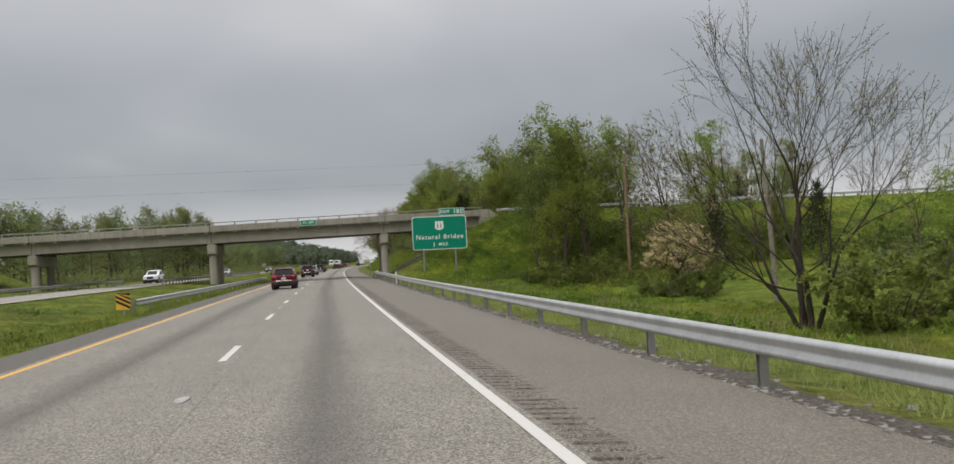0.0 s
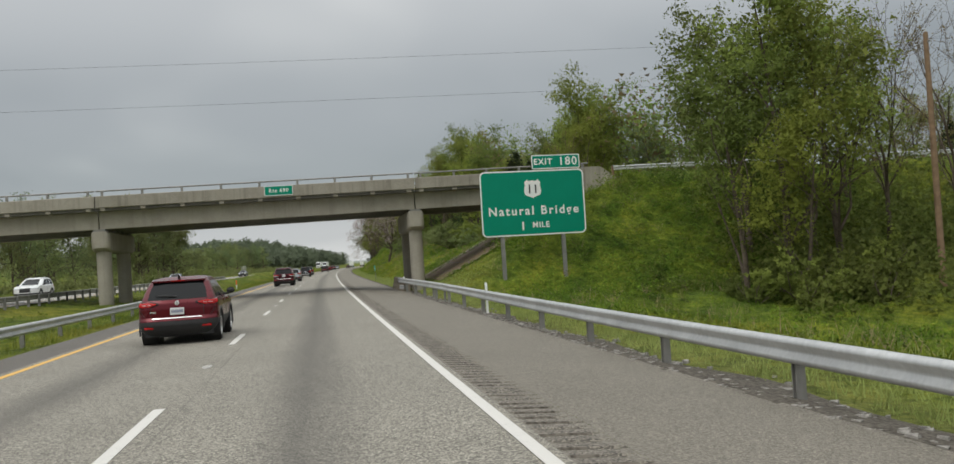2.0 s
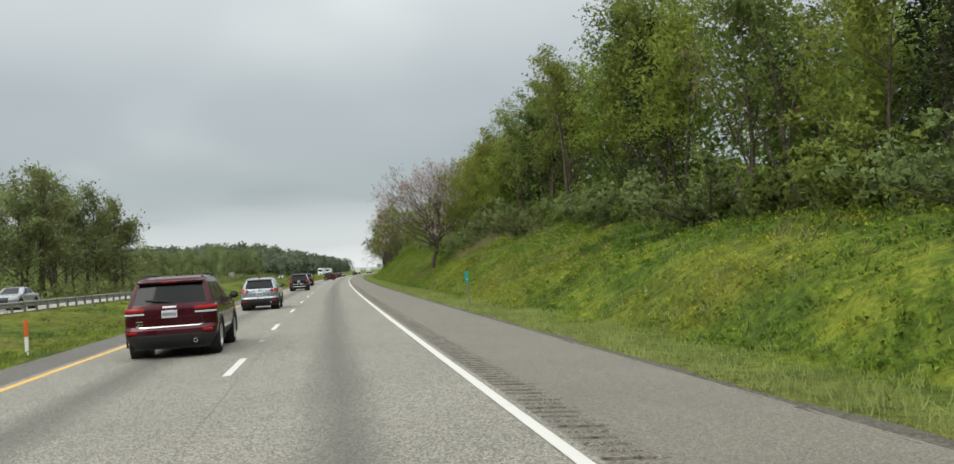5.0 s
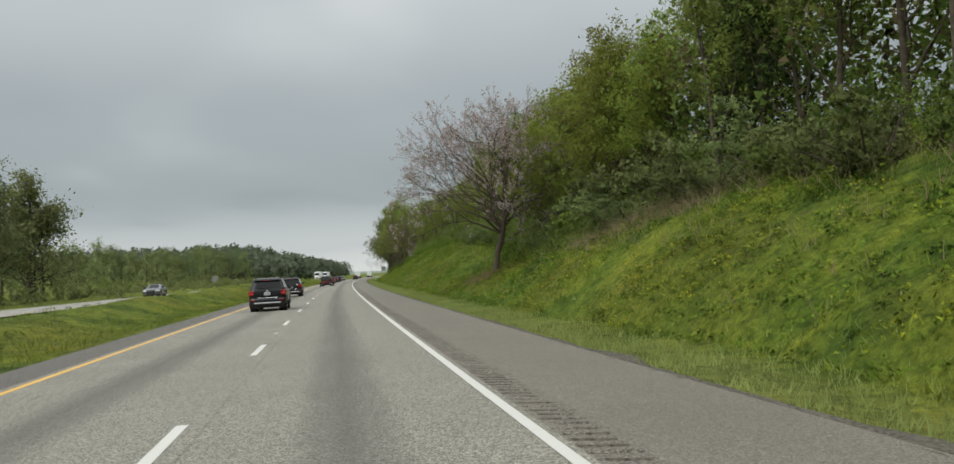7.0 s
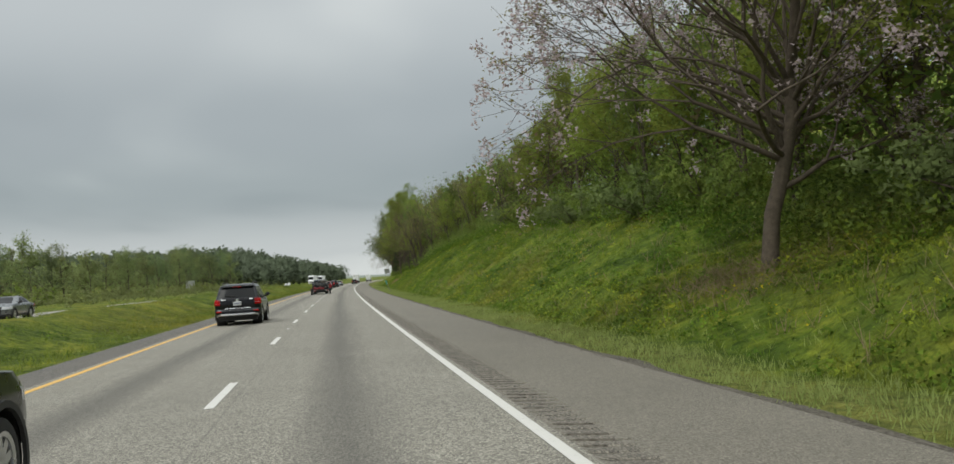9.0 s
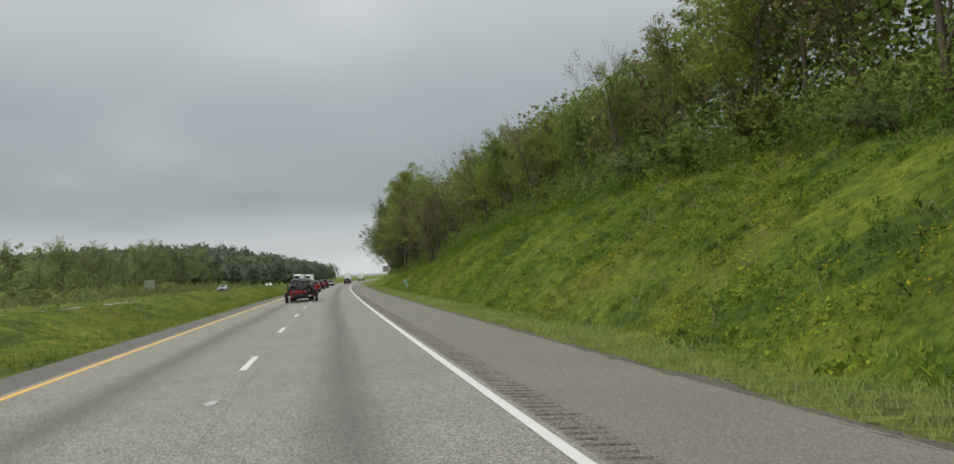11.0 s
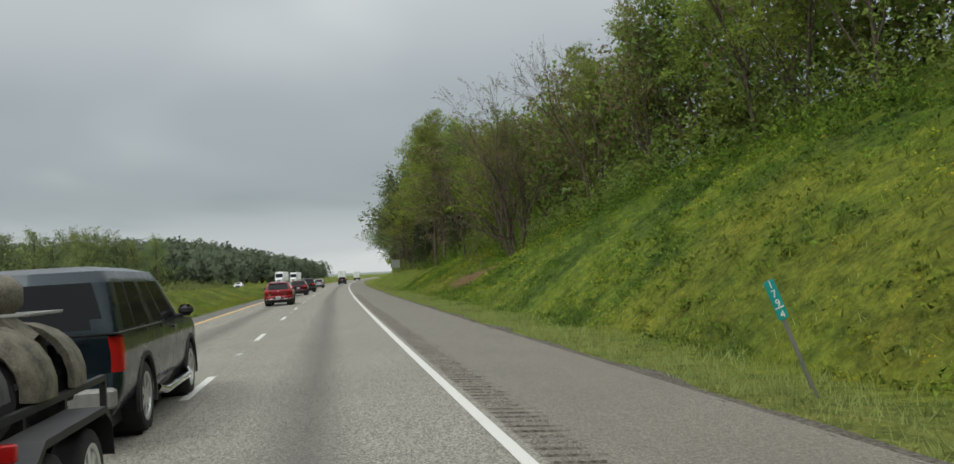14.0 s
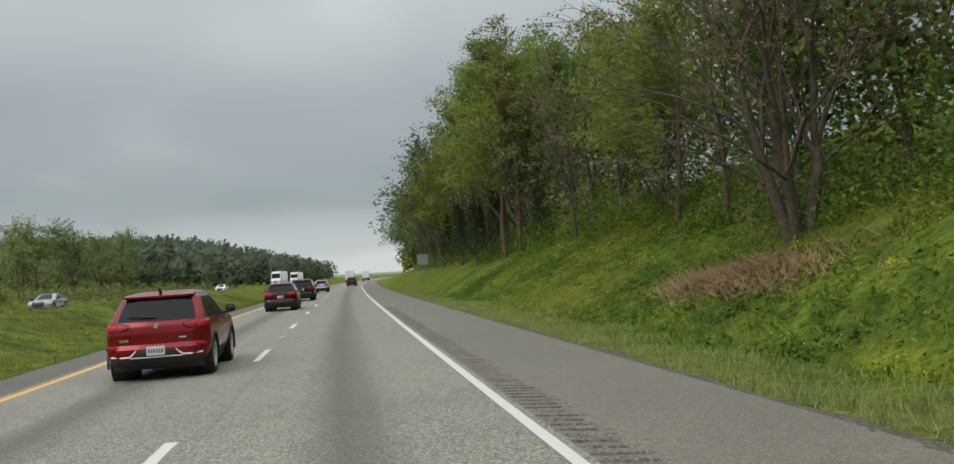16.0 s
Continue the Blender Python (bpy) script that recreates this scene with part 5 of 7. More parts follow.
sedan_spec = lambda **kw: lofty((0.22, 0.32, 0.48, 0.66, 0.82, 0.94, 0.98, 1.02, 1.20, 1.34, 1.42, 1.46), (0.12, 0.04, 0.0, 0.03, 0.05, 0.08, 0.55, 0.75, 1.05, 1.3, 1.55, 1.9), (4.55, 4.65, 4.7, 4.7, 4.6, 4.3, 3.5, 3.3, 2.9, 2.65, 2.4, 2.1),
                                (0.78, 0.84, 0.88, 0.90, 0.90, 0.87, 0.83, 0.80, 0.72, 0.65, 0.6, 0.42), (0.1, 0.14, 0.18, 0.2, 0.2, 0.2, 0.2, 0.2, 0.2, 0.2, 0.22, 0.25), (0.3, 0.4, 0.45, 0.45, 0.42, 0.4, 0.3, 0.25, 0.22, 0.22, 0.22, 0.2),
                                wheel=0.33, axles=(1.0, 3.75), glass=(1.0, 1.35), side_windows=((0.06, 0.5), (0.53, 0.93)), rear_window=(1.0, 1.36), tail=(0.72, 0.92, 0.46), head=(0.66, 0.82), trim=0.38, mirror_y=2.95, handles=(1.9, 2.8), plate_z=0.72, **kw)

red_wine = make_car_paint("dark cherry red car paint", (0.105, 0.005, 0.011))
red_deep = make_car_paint("deep maroon car paint", (0.055, 0.003, 0.008))
red_bright = make_car_paint("bright red car paint", (0.20, 0.007, 0.012))
black_car = make_car_paint("black car paint", (0.012, 0.012, 0.014))
silver = make_car_paint("silver car paint", (0.34, 0.37, 0.40), 0.6)
white_car = make_car_paint("white car paint", (0.72, 0.73, 0.73), 0.0)
navy = make_car_paint("dark blue-green pickup paint", (0.008, 0.017, 0.024))

car("crossover", "dark cherry red crossover with chrome tailgate strip on the highway", spot(68.9, -5.0, 0, 0.5), crossover(tail=NONE, plate_z=0.79, extras=(
    tail_lights([(0.42, 0.955, 1.0), (0.60, 0.90, 1.04), (0.86, 0.88, 1.04), (1.06, 0.93, 1.06), (1.18, 1.0, 1.05)], [(lamp_red, "red lens", [(0.47, 0.965, 0.995), (0.62, 0.915, 1.02), (0.84, 0.90, 1.02), (1.02, 0.95, 1.04)]), (lamp_clear, "clear lens", [(0.60, 0.945, 0.975), (0.80, 0.945, 0.975)])]),
    chrome_strip(0.63, 0.56, 0.035), spoiler(0.62), wiper(), antenna(), badge(0.98), reflectors(0.42, 0.66), lettered_bar(-0.62, -0.48, 0.77), bumper_line([(0.70, 0.66), (0.80, 0.72), (0.88, 0.84)], black_paint, 0.012), tailgate_seam(0.66, 0.93, 0.60))), red_wine)
car("suv", "deep maroon boxy utility vehicle on the highway", spot(133.0, -5.3, 0, 0.3), boxy(tail=NONE, spokes=7, plate_z=0.95, extras=(
    tail_lights([(0.50, 0.94, 1.10), (0.92, 0.93, 1.12), (1.18, 0.98, 1.12)], [(lamp_red, "red lens", [(0.51, 1.02, 1.09), (0.92, 1.02, 1.11), (1.16, 1.04, 1.11)]), (lamp_clear, "clear lens", [(0.52, 0.95, 0.99), (0.90, 0.945, 0.99), (1.0, 0.96, 0.99)])]),
    chrome_strip(0.68, 0.62, 0.035), bumper_line([(0.62, 0.68), (0.68, 0.71), (0.71, 0.78)], chrome, 0.03), lettered_bar(-0.14, 0.14, 1.085, 0.035), lettered_bar(-0.70, -0.55, 0.80, 0.025), lettered_bar(-0.66, -0.55, 0.74, 0.025), roof_rails(0.7, 2.6, 0.62), spoiler(0.70), wiper(), antenna(1.3), exhaust(0.52), reflectors(0.58, 0.78), tailgate_seam(0.72, 0.94, 0.66))), red_deep)
car("suv", "glossy black boxy utility vehicle with silver rear bumper guard", spot(239.9, -6.05, 0, 0.3), boxy(tail=NONE, spokes=10, plate_z=0.92, extras=(
    tail_lights([(0.70, 0.84, 1.12), (0.92, 0.84, 1.14), (1.14, 0.88, 1.12)], [(lamp_red, "red lens", [(0.71, 0.86, 1.10), (0.92, 0.86, 1.12), (1.12, 0.90, 1.10)]), (lamp_clear, "clear lens", [(0.72, 0.94, 0.965), (0.94, 0.94, 0.965)])]),
    chrome_strip(0.46, 0.70, 0.08, alloy), bumper_line([(0.70, 0.46), (0.80, 0.44), (0.86, 0.40)], alloy, 0.07), chrome_strip(0.72, 0.55, 0.025), lettered_bar(-0.66, -0.48, 1.08, 0.03), lettered_bar(0.50, 0.64, 1.08, 0.03), roof_rails(0.6, 2.7, 0.62, 0.035), spoiler(0.70), wiper(), badge(1.06, 0.07), antenna(1.0), reflectors(0.60, 0.76))), black_car)
car("crossover", "bright red crossover with white-edged lower bumper", spot(370.1, -5.17, 0, 0.3), crossover(tail=NONE, spokes=5, trim=0.40, plate_z=0.54, extras=(
    tail_lights([(0.46, 0.95, 1.02), (0.58, 0.90, 1.05), (0.88, 0.90, 1.06), (1.10, 0.98, 1.05)], [(lamp_red, "red lens", [(0.49, 0.96, 1.01), (0.60, 0.915, 1.035), (0.86, 0.915, 1.045), (1.06, 0.985, 1.04)])]),
    bumper_line([(0.34, 0.56), (0.40, 0.50), (0.46, 0.45), (0.60, 0.445), (0.80, 0.46)], sign_white, 0.032), bumper_line([(0.02, 0.50), (0.18, 0.50), (0.33, 0.50)], plastic, 0.13), bumper_line([(0.0, 0.43), (0.2, 0.43), (0.46, 0.43)], sign_white, 0.02), lettered_bar(-0.64, -0.48, 0.72, 0.045), lettered_bar(0.40, 0.52, 0.74, 0.03), spoiler(0.62), wiper(), antenna(), badge(0.98, 0.05), reflectors(0.62, 0.76), tailgate_seam(0.66, 0.93, 0.60))), red_bright)
CROSS_TAIL = tail_lights([(0.52, 0.92, 1.00), (0.64, 0.88, 1.05), (0.90, 0.88, 1.07), (1.10, 0.96, 1.07)], [(lamp_red, "red lens", [(0.55, 0.93, 0.99), (0.66, 0.895, 1.035), (0.88, 0.895, 1.055), (1.06, 0.97, 1.06)]), (lamp_clear, "clear lens", [(0.62, 0.94, 0.965), (0.84, 0.94, 0.965)])])
BOX_TAIL = tail_lights([(0.70, 0.84, 1.12), (0.92, 0.84, 1.14), (1.14, 0.88, 1.12)], [(lamp_red, "red lens", [(0.71, 0.86, 1.10), (0.92, 0.86, 1.12), (1.12, 0.90, 1.10)]), (lamp_clear, "clear lens", [(0.72, 0.94, 0.965), (0.94, 0.94, 0.965)])])
car("crossover", "silver hatchback crossover ahead on the highway", spot(158.0, -5.4, 0, 0), crossover(tail=NONE, extras=(CROSS_TAIL, chrome_strip(0.90, 0.34, 0.025), spoiler(0.62), wiper(), badge(0.98), antenna(), reflectors(0.46, 0.68), exhaust(0.55, 0.36), tailgate_seam(0.66, 0.93, 0.60))), silver)
car("suv", "black utility vehicle ahead on the highway", spot(205.0, -5.4, 0, 0), boxy(tail=NONE, spokes=10, extras=(BOX_TAIL, roof_rails(0.6, 2.7, 0.62, 0.035), spoiler(0.70), wiper(), badge(1.07, 0.06), chrome_strip(0.72, 0.55, 0.025), chrome_strip(0.45, 0.68, 0.07, alloy), reflectors(0.60, 0.76), antenna(1.0), tailgate_seam(0.72, 0.94, 0.66))), black_car)
car("suv", "dark utility vehicle far ahead on the highway", spot(425.0, -5.3, 0, 0), boxy(extras=(roof_rails(0.7, 2.6, 0.62), spoiler(0.66))), black_car)
car("crossover", "dark red crossover far ahead on the highway", spot(404.0, -5.4, 0, 0), crossover(extras=(spoiler(0.58),)), red_deep)
car("crossover", "silver crossover far ahead on the highway", spot(468.0, -5.3, 0, 0), crossover(extras=(spoiler(0.58),)), silver)
car("suv", "black utility vehicle far ahead on the highway", spot(520.0, -1.9, 0, 0), boxy(extras=(spoiler(0.66),)), black_car)
# oncoming traffic beyond the median
car("sedan", "silver sedan coming along the opposite carriageway", spot(176.0, -22.0, 0.52, 180), sedan_spec(extras=(antenna(),)), silver)
car("sedan", "grey sedan coming along the opposite carriageway", spot(262.0, -22.0, 0.52, 180), sedan_spec(extras=(antenna(),)), make_car_paint("grey car paint", (0.16, 0.17, 0.18), 0.5))
car("suv", "white utility vehicle coming along the opposite carriageway", spot(128.0, -25.3, 0.52, 180), boxy(extras=(roof_rails(0.7, 2.6, 0.62),)), white_car)
car("sedan", "pale silver sedan far along the opposite carriageway", spot(430.0, -25.3, 0.52, 180), sedan_spec(), silver)
car("sedan", "white sedan far along the opposite carriageway", spot(520.0, -25.3, 0.52, 180), sedan_spec(), white_car)

# pickup with a cap
pick = lofty((0.36, 0.46, 0.60, 0.80, 1.00, 1.14, 1.20, 1.24, 1.48, 1.72, 1.84, 1.90), (0.04, 0.0, 0.02, 0.06, 0.06, 0.06, 0.07, 0.08, 0.16, 0.24, 0.32, 0.6), (5.5, 5.58, 5.6, 5.6, 5.56, 5.4, 4.35, 4.2, 3.75, 3.42, 3.2, 2.8),
             (0.86, 0.92, 0.97, 0.98, 0.98, 0.96, 0.94, 0.93, 0.88, 0.82, 0.76, 0.55), (0.06, 0.08, 0.1, 0.1, 0.1, 0.1, 0.1, 0.1, 0.12, 0.14, 0.16, 0.2), (0.2, 0.25, 0.28, 0.28, 0.26, 0.25, 0.22, 0.2, 0.2, 0.2, 0.2, 0.2),
             wheel=0.40, axles=(1.35, 4.72), glass=(1.22, 1.70), side_windows=((0.05, 0.20), (0.23, 0.44), (0.50, 0.66), (0.69, 0.92)), rear_window=(1.24, 1.72), rear_glass_w=0.74, tail=(0.82, 1.16, 0.84), head=(0.86, 1.02), trim=0.54, mirror_y=3.75, handles=(3.2,), plate_z=0.52, bow=0.03, spokes=6, trim_mat=navy, arch_mat=plastic, extras=(exhaust(0.7, 0.40),))
PICK = spot(319.9, -4.62, 0, 0.4)
truck = car("pickup_truck", "dark blue-green pickup with a matching cap towing a trailer", PICK, pick, navy, category="pickup truck")
part("bumper", Shape().box((-0.95, -0.16, 0.46), (0.95, 0.02, 0.66), None, 0.03), steel_post, truck, "steel rear step bumper")
for sx in (-1, 1):
    part("running_board", Shape().tube([(sx * 0.98, 1.95, 0.42), (sx * 1.04, 2.15, 0.36), (sx * 1.04, 4.0, 0.36), (sx * 0.98, 4.2, 0.42)], 0.045, 8), chrome, truck, "tube running board", 50)
part("cap_seam", Shape().box((-0.985, 0.05, 1.185), (0.985, 2.55, 1.20)), black_paint, truck)


def trailer_with_load(m):
    t = thing("utility_trailer", m, "black tandem-axle utility trailer with a mesh ramp gate", "trailer")
    steel = plain("black painted steel", (0.02, 0.02, 0.021), 0.55, 0.2, 0.3, 8.0)
    tape_r, tape_w = plain("red tape", (0.5, 0.02, 0.02), 0.4), plain("white tape", (0.7, 0.7, 0.7), 0.4)
    for x in (-0.98, 0.98):
        part("side_rail", Shape().box((x - 0.04, 0, 0.48), (x + 0.04, 3.9, 0.60)), steel, t)
        part("upper_rail", Shape().box((x - 0.025, 0, 0.86), (x + 0.025, 3.9, 0.91)), steel, t)
        for y in (0.03, 0.9, 1.8, 2.7, 3.87):
            part("stake", Shape().box((x - 0.025, y - 0.025, 0.6), (x + 0.025, y + 0.025, 0.9)), steel, t)
    for i in range(8):
        x = -0.94 + 0.235 * i
        part("floor_plank", Shape().box((x, 0.02, 0.555), (x + 0.225, 3.88, 0.60), None, 0.006), pole_wood, t)
    part("rear_beam", Shape().box((-1.06, -0.05, 0.42), (1.06, 0.02, 0.56)), steel, t)
    part("tongue", Shape().grid([[(-0.5, 3.9, 0.5), (0, 5.0, 0.5)], [(-0.4, 3.9, 0.42), (0.06, 5.0, 0.42)]]).tube([(-0.6, 3.9, 0.5), (0, 5.0, 0.5)], 0.05, 6).tube([(0.6, 3.9, 0.5), (0, 5.0, 0.5)], 0.05, 6), steel, t)
    # ramp gate, upright at the rear
    gate = part("ramp_gate", Shape().box((-1.0, -0.06, 0.60), (1.0, -0.01, 0.66)).box((-1.0, -0.06, 1.60), (1.0, -0.01, 1.66)), steel, t, "upright mesh ramp gate")
    for x in (-0.98, -0.59, -0.2, 0.2, 0.59, 0.98):
        part("bar", Shape().box((x - 0.03, -0.065, 0.62), (x + 0.03, -0.005, 1.64)), steel, gate)
    wires = Shape()
    for k in range(-14, 36):
        for d in (1, -1):
            x0, z0 = -1.0 + 0.075 * k * 1.0, 0.64
            a, b = x0 if d > 0 else x0 + 0.97, x0 + 0.97 if d > 0 else x0
            # cut each slanting strand at the gate's sides
            f0, f1 = 0.0, 1.0
            lo, hi = min(a, b), max(a, b)
            if hi < -0.98 or lo > 0.98:
                continue
            pa, pb = Vector((a, -0.035, 0.64)), Vector((b, -0.035, 1.62))
            ts = sorted([(-0.98 - a) / (b - a), (0.98 - a) / (b - a)])
            f0, f1 = max(0.0, ts[0]), min(1.0, ts[1])
            if f1 - f0 > 0.03:
                wires.tube([pa.lerp(pb, f0), pa.lerp(pb, f1)], 0.0035, 3, False)
    tagged(part("mesh", wires, steel, gate, "fine expanded steel mesh"), kind="stuff")
    for sx in (-1, 1):
        part("tape", Shape().box((sx * 0.78 - 0.2, -0.055, 0.46), (sx * 0.78, -0.051, 0.52)), tape_w, t)
        part("tape", Shape().box((sx * 0.78, -0.055, 0.46), (sx * 0.78 + 0.2, -0.051, 0.52)), tape_r, t)
        part("tail_lamp", Shape().box((sx * 1.15 - 0.09, 0.9, 0.74), (sx * 1.15 + 0.09, 0.96, 0.84), None, 0.01), lamp_red, t, "red trailer lamp")
        fender = Shape()
        prof = [(1.0, 0.42), (1.05, 0.70), (1.22, 0.80), (2.58, 0.80), (2.75, 0.70), (2.80, 0.42)]
        fender.grid([[(sx * 1.03, y, z) for y, z in prof], [(sx * 1.30, y, z) for y, z in prof], [(sx * 1.30, y, z - 0.05) for y, z in prof]])
        part("fender", fender, steel, t, "black steel fender")
        for y in (1.45, 2.32):
            wheel_part(t, sx * 1.16, y, 0.345, sx, 0.2, 8, plain("white wheel enamel", (0.6, 0.6, 0.58), 0.5))
    return t


def quad_bike(m, label, paint):
    q = thing("quad_bike", m, label, "quad bike", "quad bikes on the trailer")
    knob = Shape()
    for sx in (-1, 1):
        for y in (0.35, 1.55):
            w = part("wheel", Shape().lathe([(0.15, -0.12), (0.27, -0.13), (0.31, -0.09), (0.315, 0.0), (0.31, 0.09), (0.27, 0.13), (0.15, 0.12)], 20), rubber, q, "knobbly muddy tyre", 50, pose(sx * 0.42, y, 0.315))
            lugs = Shape()
            for k in range(20):
                lugs.box((-0.11, -0.02, 0.30), (0.11, 0.02, 0.335), pose(0, 0, 0, 18 * k, 0, 8 * (k % 2 * 2 - 1)))
            part("tread", lugs, rubber, w)
            part("rim", Shape().lathe([(0.15, sx * 0.10), (0.13, sx * 0.04), (0.03, sx * 0.06), (0.001, sx * 0.09)], 14), steel_post, w)
            rows = [[(sx * x, y + (0.43 - d) * math.cos(a), 0.36 + (0.42 - d) * math.sin(a)) for x, d in ((0.20, 0.0), (0.42, 0.0), (0.58, 0.02), (0.63, 0.10), (0.60, 0.12), (0.42, 0.05), (0.20, 0.05))] for a in (radians(-8 + 17 * k) for k in range(12))]
            part("mudguard", Shape().grid(rows, True), paint, q, "muddy mudguard", 60)
    part("chassis", Shape().box((-0.2, 0.2, 0.3), (0.2, 1.75, 0.55), None, 0.04), plastic, q)
    part("engine_cover", Shape().grid([[(sx_, y, z) for sx_, z in ((-0.3, 0.38), (-0.33, 0.6), (-0.2, h), (0.2, h), (0.33, 0.6), (0.3, 0.38))] for y, h in ((0.72, 0.62), (0.9, 0.8), (1.1, 0.84), (1.28, 0.7))]), paint, q, "side panels over the engine", 40)
    part("seat", Shape().grid([[(-0.16, y, z - 0.12), (-0.13, y, z), (0, y, z + 0.02), (0.13, y, z), (0.16, y, z - 0.12)] for y, z in ((0.25, 0.74), (0.45, 0.80), (0.8, 0.78), (1.05, 0.86))]), plastic, q, "black seat", 60)
    part("tank", Shape().grid([[(-0.2, y, z - 0.2), (-0.15, y, z), (0, y, z + 0.04), (0.15, y, z), (0.2, y, z - 0.2)] for y, z in ((1.0, 0.86), (1.25, 0.95), (1.55, 0.86), (1.8, 0.66))]), paint, q, "", 60)
    part("handlebar", Shape().tube([(-0.4, 1.12, 1.1), (-0.2, 1.2, 1.08), (0, 1.25, 1.0), (0.2, 1.2, 1.08), (0.4, 1.12, 1.1)], 0.016, 6), steel_post, q)
    for y0 in (0.02, 1.35):
        rack = Shape()
        for x in (-0.35, -0.18, 0, 0.18, 0.35):
            rack.tube([(x, y0, 0.84), (x, y0 + 0.5, 0.84)], 0.012, 5)
        for y in (y0, y0 + 0.5):
            rack.tube([(-0.38, y, 0.84), (0.38, y, 0.84)], 0.012, 5)
        part("rack", rack, steel_post, q)
    return q


TR = PICK @ pose(0.15, -5.2, 0)
trailer_with_load(TR)
camo = plain("muddy camouflage plastic", (0.13, 0.115, 0.085), 0.8, 0, 0.7, 7.0)
grey_q = plain("muddy grey plastic", (0.055, 0.055, 0.052), 0.7, 0, 0.5, 9.0)
quad_bike(TR @ pose(0.93, 1.02, 0.60, 0, 0, 90) @ Matrix.Diagonal((1.05, 0.98, 1.06, 1)), "muddy grey quad bike on the trailer", grey_q)
quad_bike(TR @ pose(-0.90, 2.62, 0.60, 0, 0, -90) @ Matrix.Diagonal((1.05, 0.98, 1.06, 1)), "muddy camouflage quad bike on the trailer", camo)
bag = Shape().grid([[(0.42 * math.cos(a) * k, 0.26 * math.sin(a) * k, h + 0.02 * math.sin(5 * a)) for a in (2 * math.pi * i / 18 for i in range(18))] for k, h in ((0.85, 0.0), (1.0, 0.06), (1.0, 0.17), (0.82, 0.25), (0.4, 0.28))], True)
tagged(part("duffel_bag", bag, camo, at=TR @ pose(0.35, 2.62, 1.50), smooth=60), "camouflage bag strapped on a quad bike", "bag")
red_can = plain("red fuel can plastic", (0.42, 0.02, 0.03), 0.5, 0, 0.15)
for x, y in ((-0.70, 0.16), (-0.36, 0.15), (-0.02, 0.16), (0.30, 0.15)):
    c = thing("fuel_can", TR @ pose(x, y, 0.60, 0, 0, 12 * x), "red plastic fuel can on the trailer floor", "fuel can", "fuel cans")
    part("can", Shape().box((-0.155, -0.11, 0), (0.155, 0.11, 0.31), None, 0.05), red_can, c, smooth=30)
    part("handle", Shape().tube([(-0.08, 0, 0.29), (-0.06, 0, 0.36), (0.06, 0, 0.36), (0.08, 0, 0.29)], 0.018, 6), red_can, c)
    part("cap", Shape().tube([(0.1, 0, 0.28), (0.12, 0, 0.34)], 0.03, 8), black_paint, c)


def box_truck(m, label, oncoming=False):
    t = thing("semi_truck", m, label, "truck", "semi trucks")
    part("box", Shape().box((-1.28, 0, 1.1), (1.28, 14.6, 4.05), None, 0.03), white_car, t, "white box trailer")
    for sx in (-1, 1):
        part("door", Shape().box((sx * 0.64 - 0.6, -0.03, 1.25), (sx * 0.64 + 0.6, 0.0, 3.95)), sign_white, t, "rear door")
        for x in (0.25, 0.5):
            part("lock_rod", Shape().tube([(sx * x, -0.05, 1.2), (sx * x, -0.05, 3.98)], 0.02, 6), steel_post, t)
        part("tail_lamp", Shape().box((sx * 1.0 - 0.14, -0.04, 1.02), (sx * 1.0 + 0.14, 0.02, 1.12)), lamp_red, t)
        for y in (1.6, 2.9, 12.4, 13.7, 18.2):
            wheel_part(t, sx * 1.05, y, 0.5, sx, 0.4, 6)
        part("mud_flap", Shape().box((sx * 1.0 - 0.28, 0.75, 0.3), (sx * 1.0 + 0.28, 0.77, 1.05)), rubber, t)
    part("chassis", Shape().box((-0.5, 0.4, 0.8), (0.5, 18.8, 1.1)), plastic, t)
    part("under_bar", Shape().box((-1.1, 0.1, 0.5), (1.1, 0.2, 0.6)), steel_post, t)
    part("cab", Shape().grid([[(x * w, y, z) for x in (-1.2, -1.1, 1.1, 1.2)] for y, z, w in ((15.2, 1.0, 1), (15.2, 3.9, 0.95), (16.9, 3.6, 0.95), (17.6, 2.1, 1), (19.0, 1.9, 0.9), (19.4, 1.7, 0.85), (19.4, 0.6, 0.85))]).box((-1.2, 15.2, 0.9), (1.2, 17.5, 2.2)).box((-1.0, 17.4, 0.7), (1.0, 19.3, 1.7)), white_car, t, "white tractor cab", 30)
    part("windshield", Shape().ngon([(-1.05, 17.02, 3.45), (1.05, 17.02, 3.45), (1.08, 17.55, 2.28), (-1.08, 17.55, 2.28)]), glass, t)
    part("grille", Shape().box((-0.5, 19.38, 0.7), (0.5, 19.44, 1.6), None, 0.02), steel_post, t)
    return t


box_truck(spot(640.0, -5.3, 0, 0), "white box semi truck far ahead on the highway")
box_truck(spot(720.0, -1.9, 0, 0), "white box semi truck far ahead on the highway")
box_truck(spot(600.0, -22.1, 0.52, 180), "white semi truck coming along the opposite carriageway")
box_truck(spot(650.0, -22.1, 0.52, 180), "white semi truck following along the opposite carriageway")

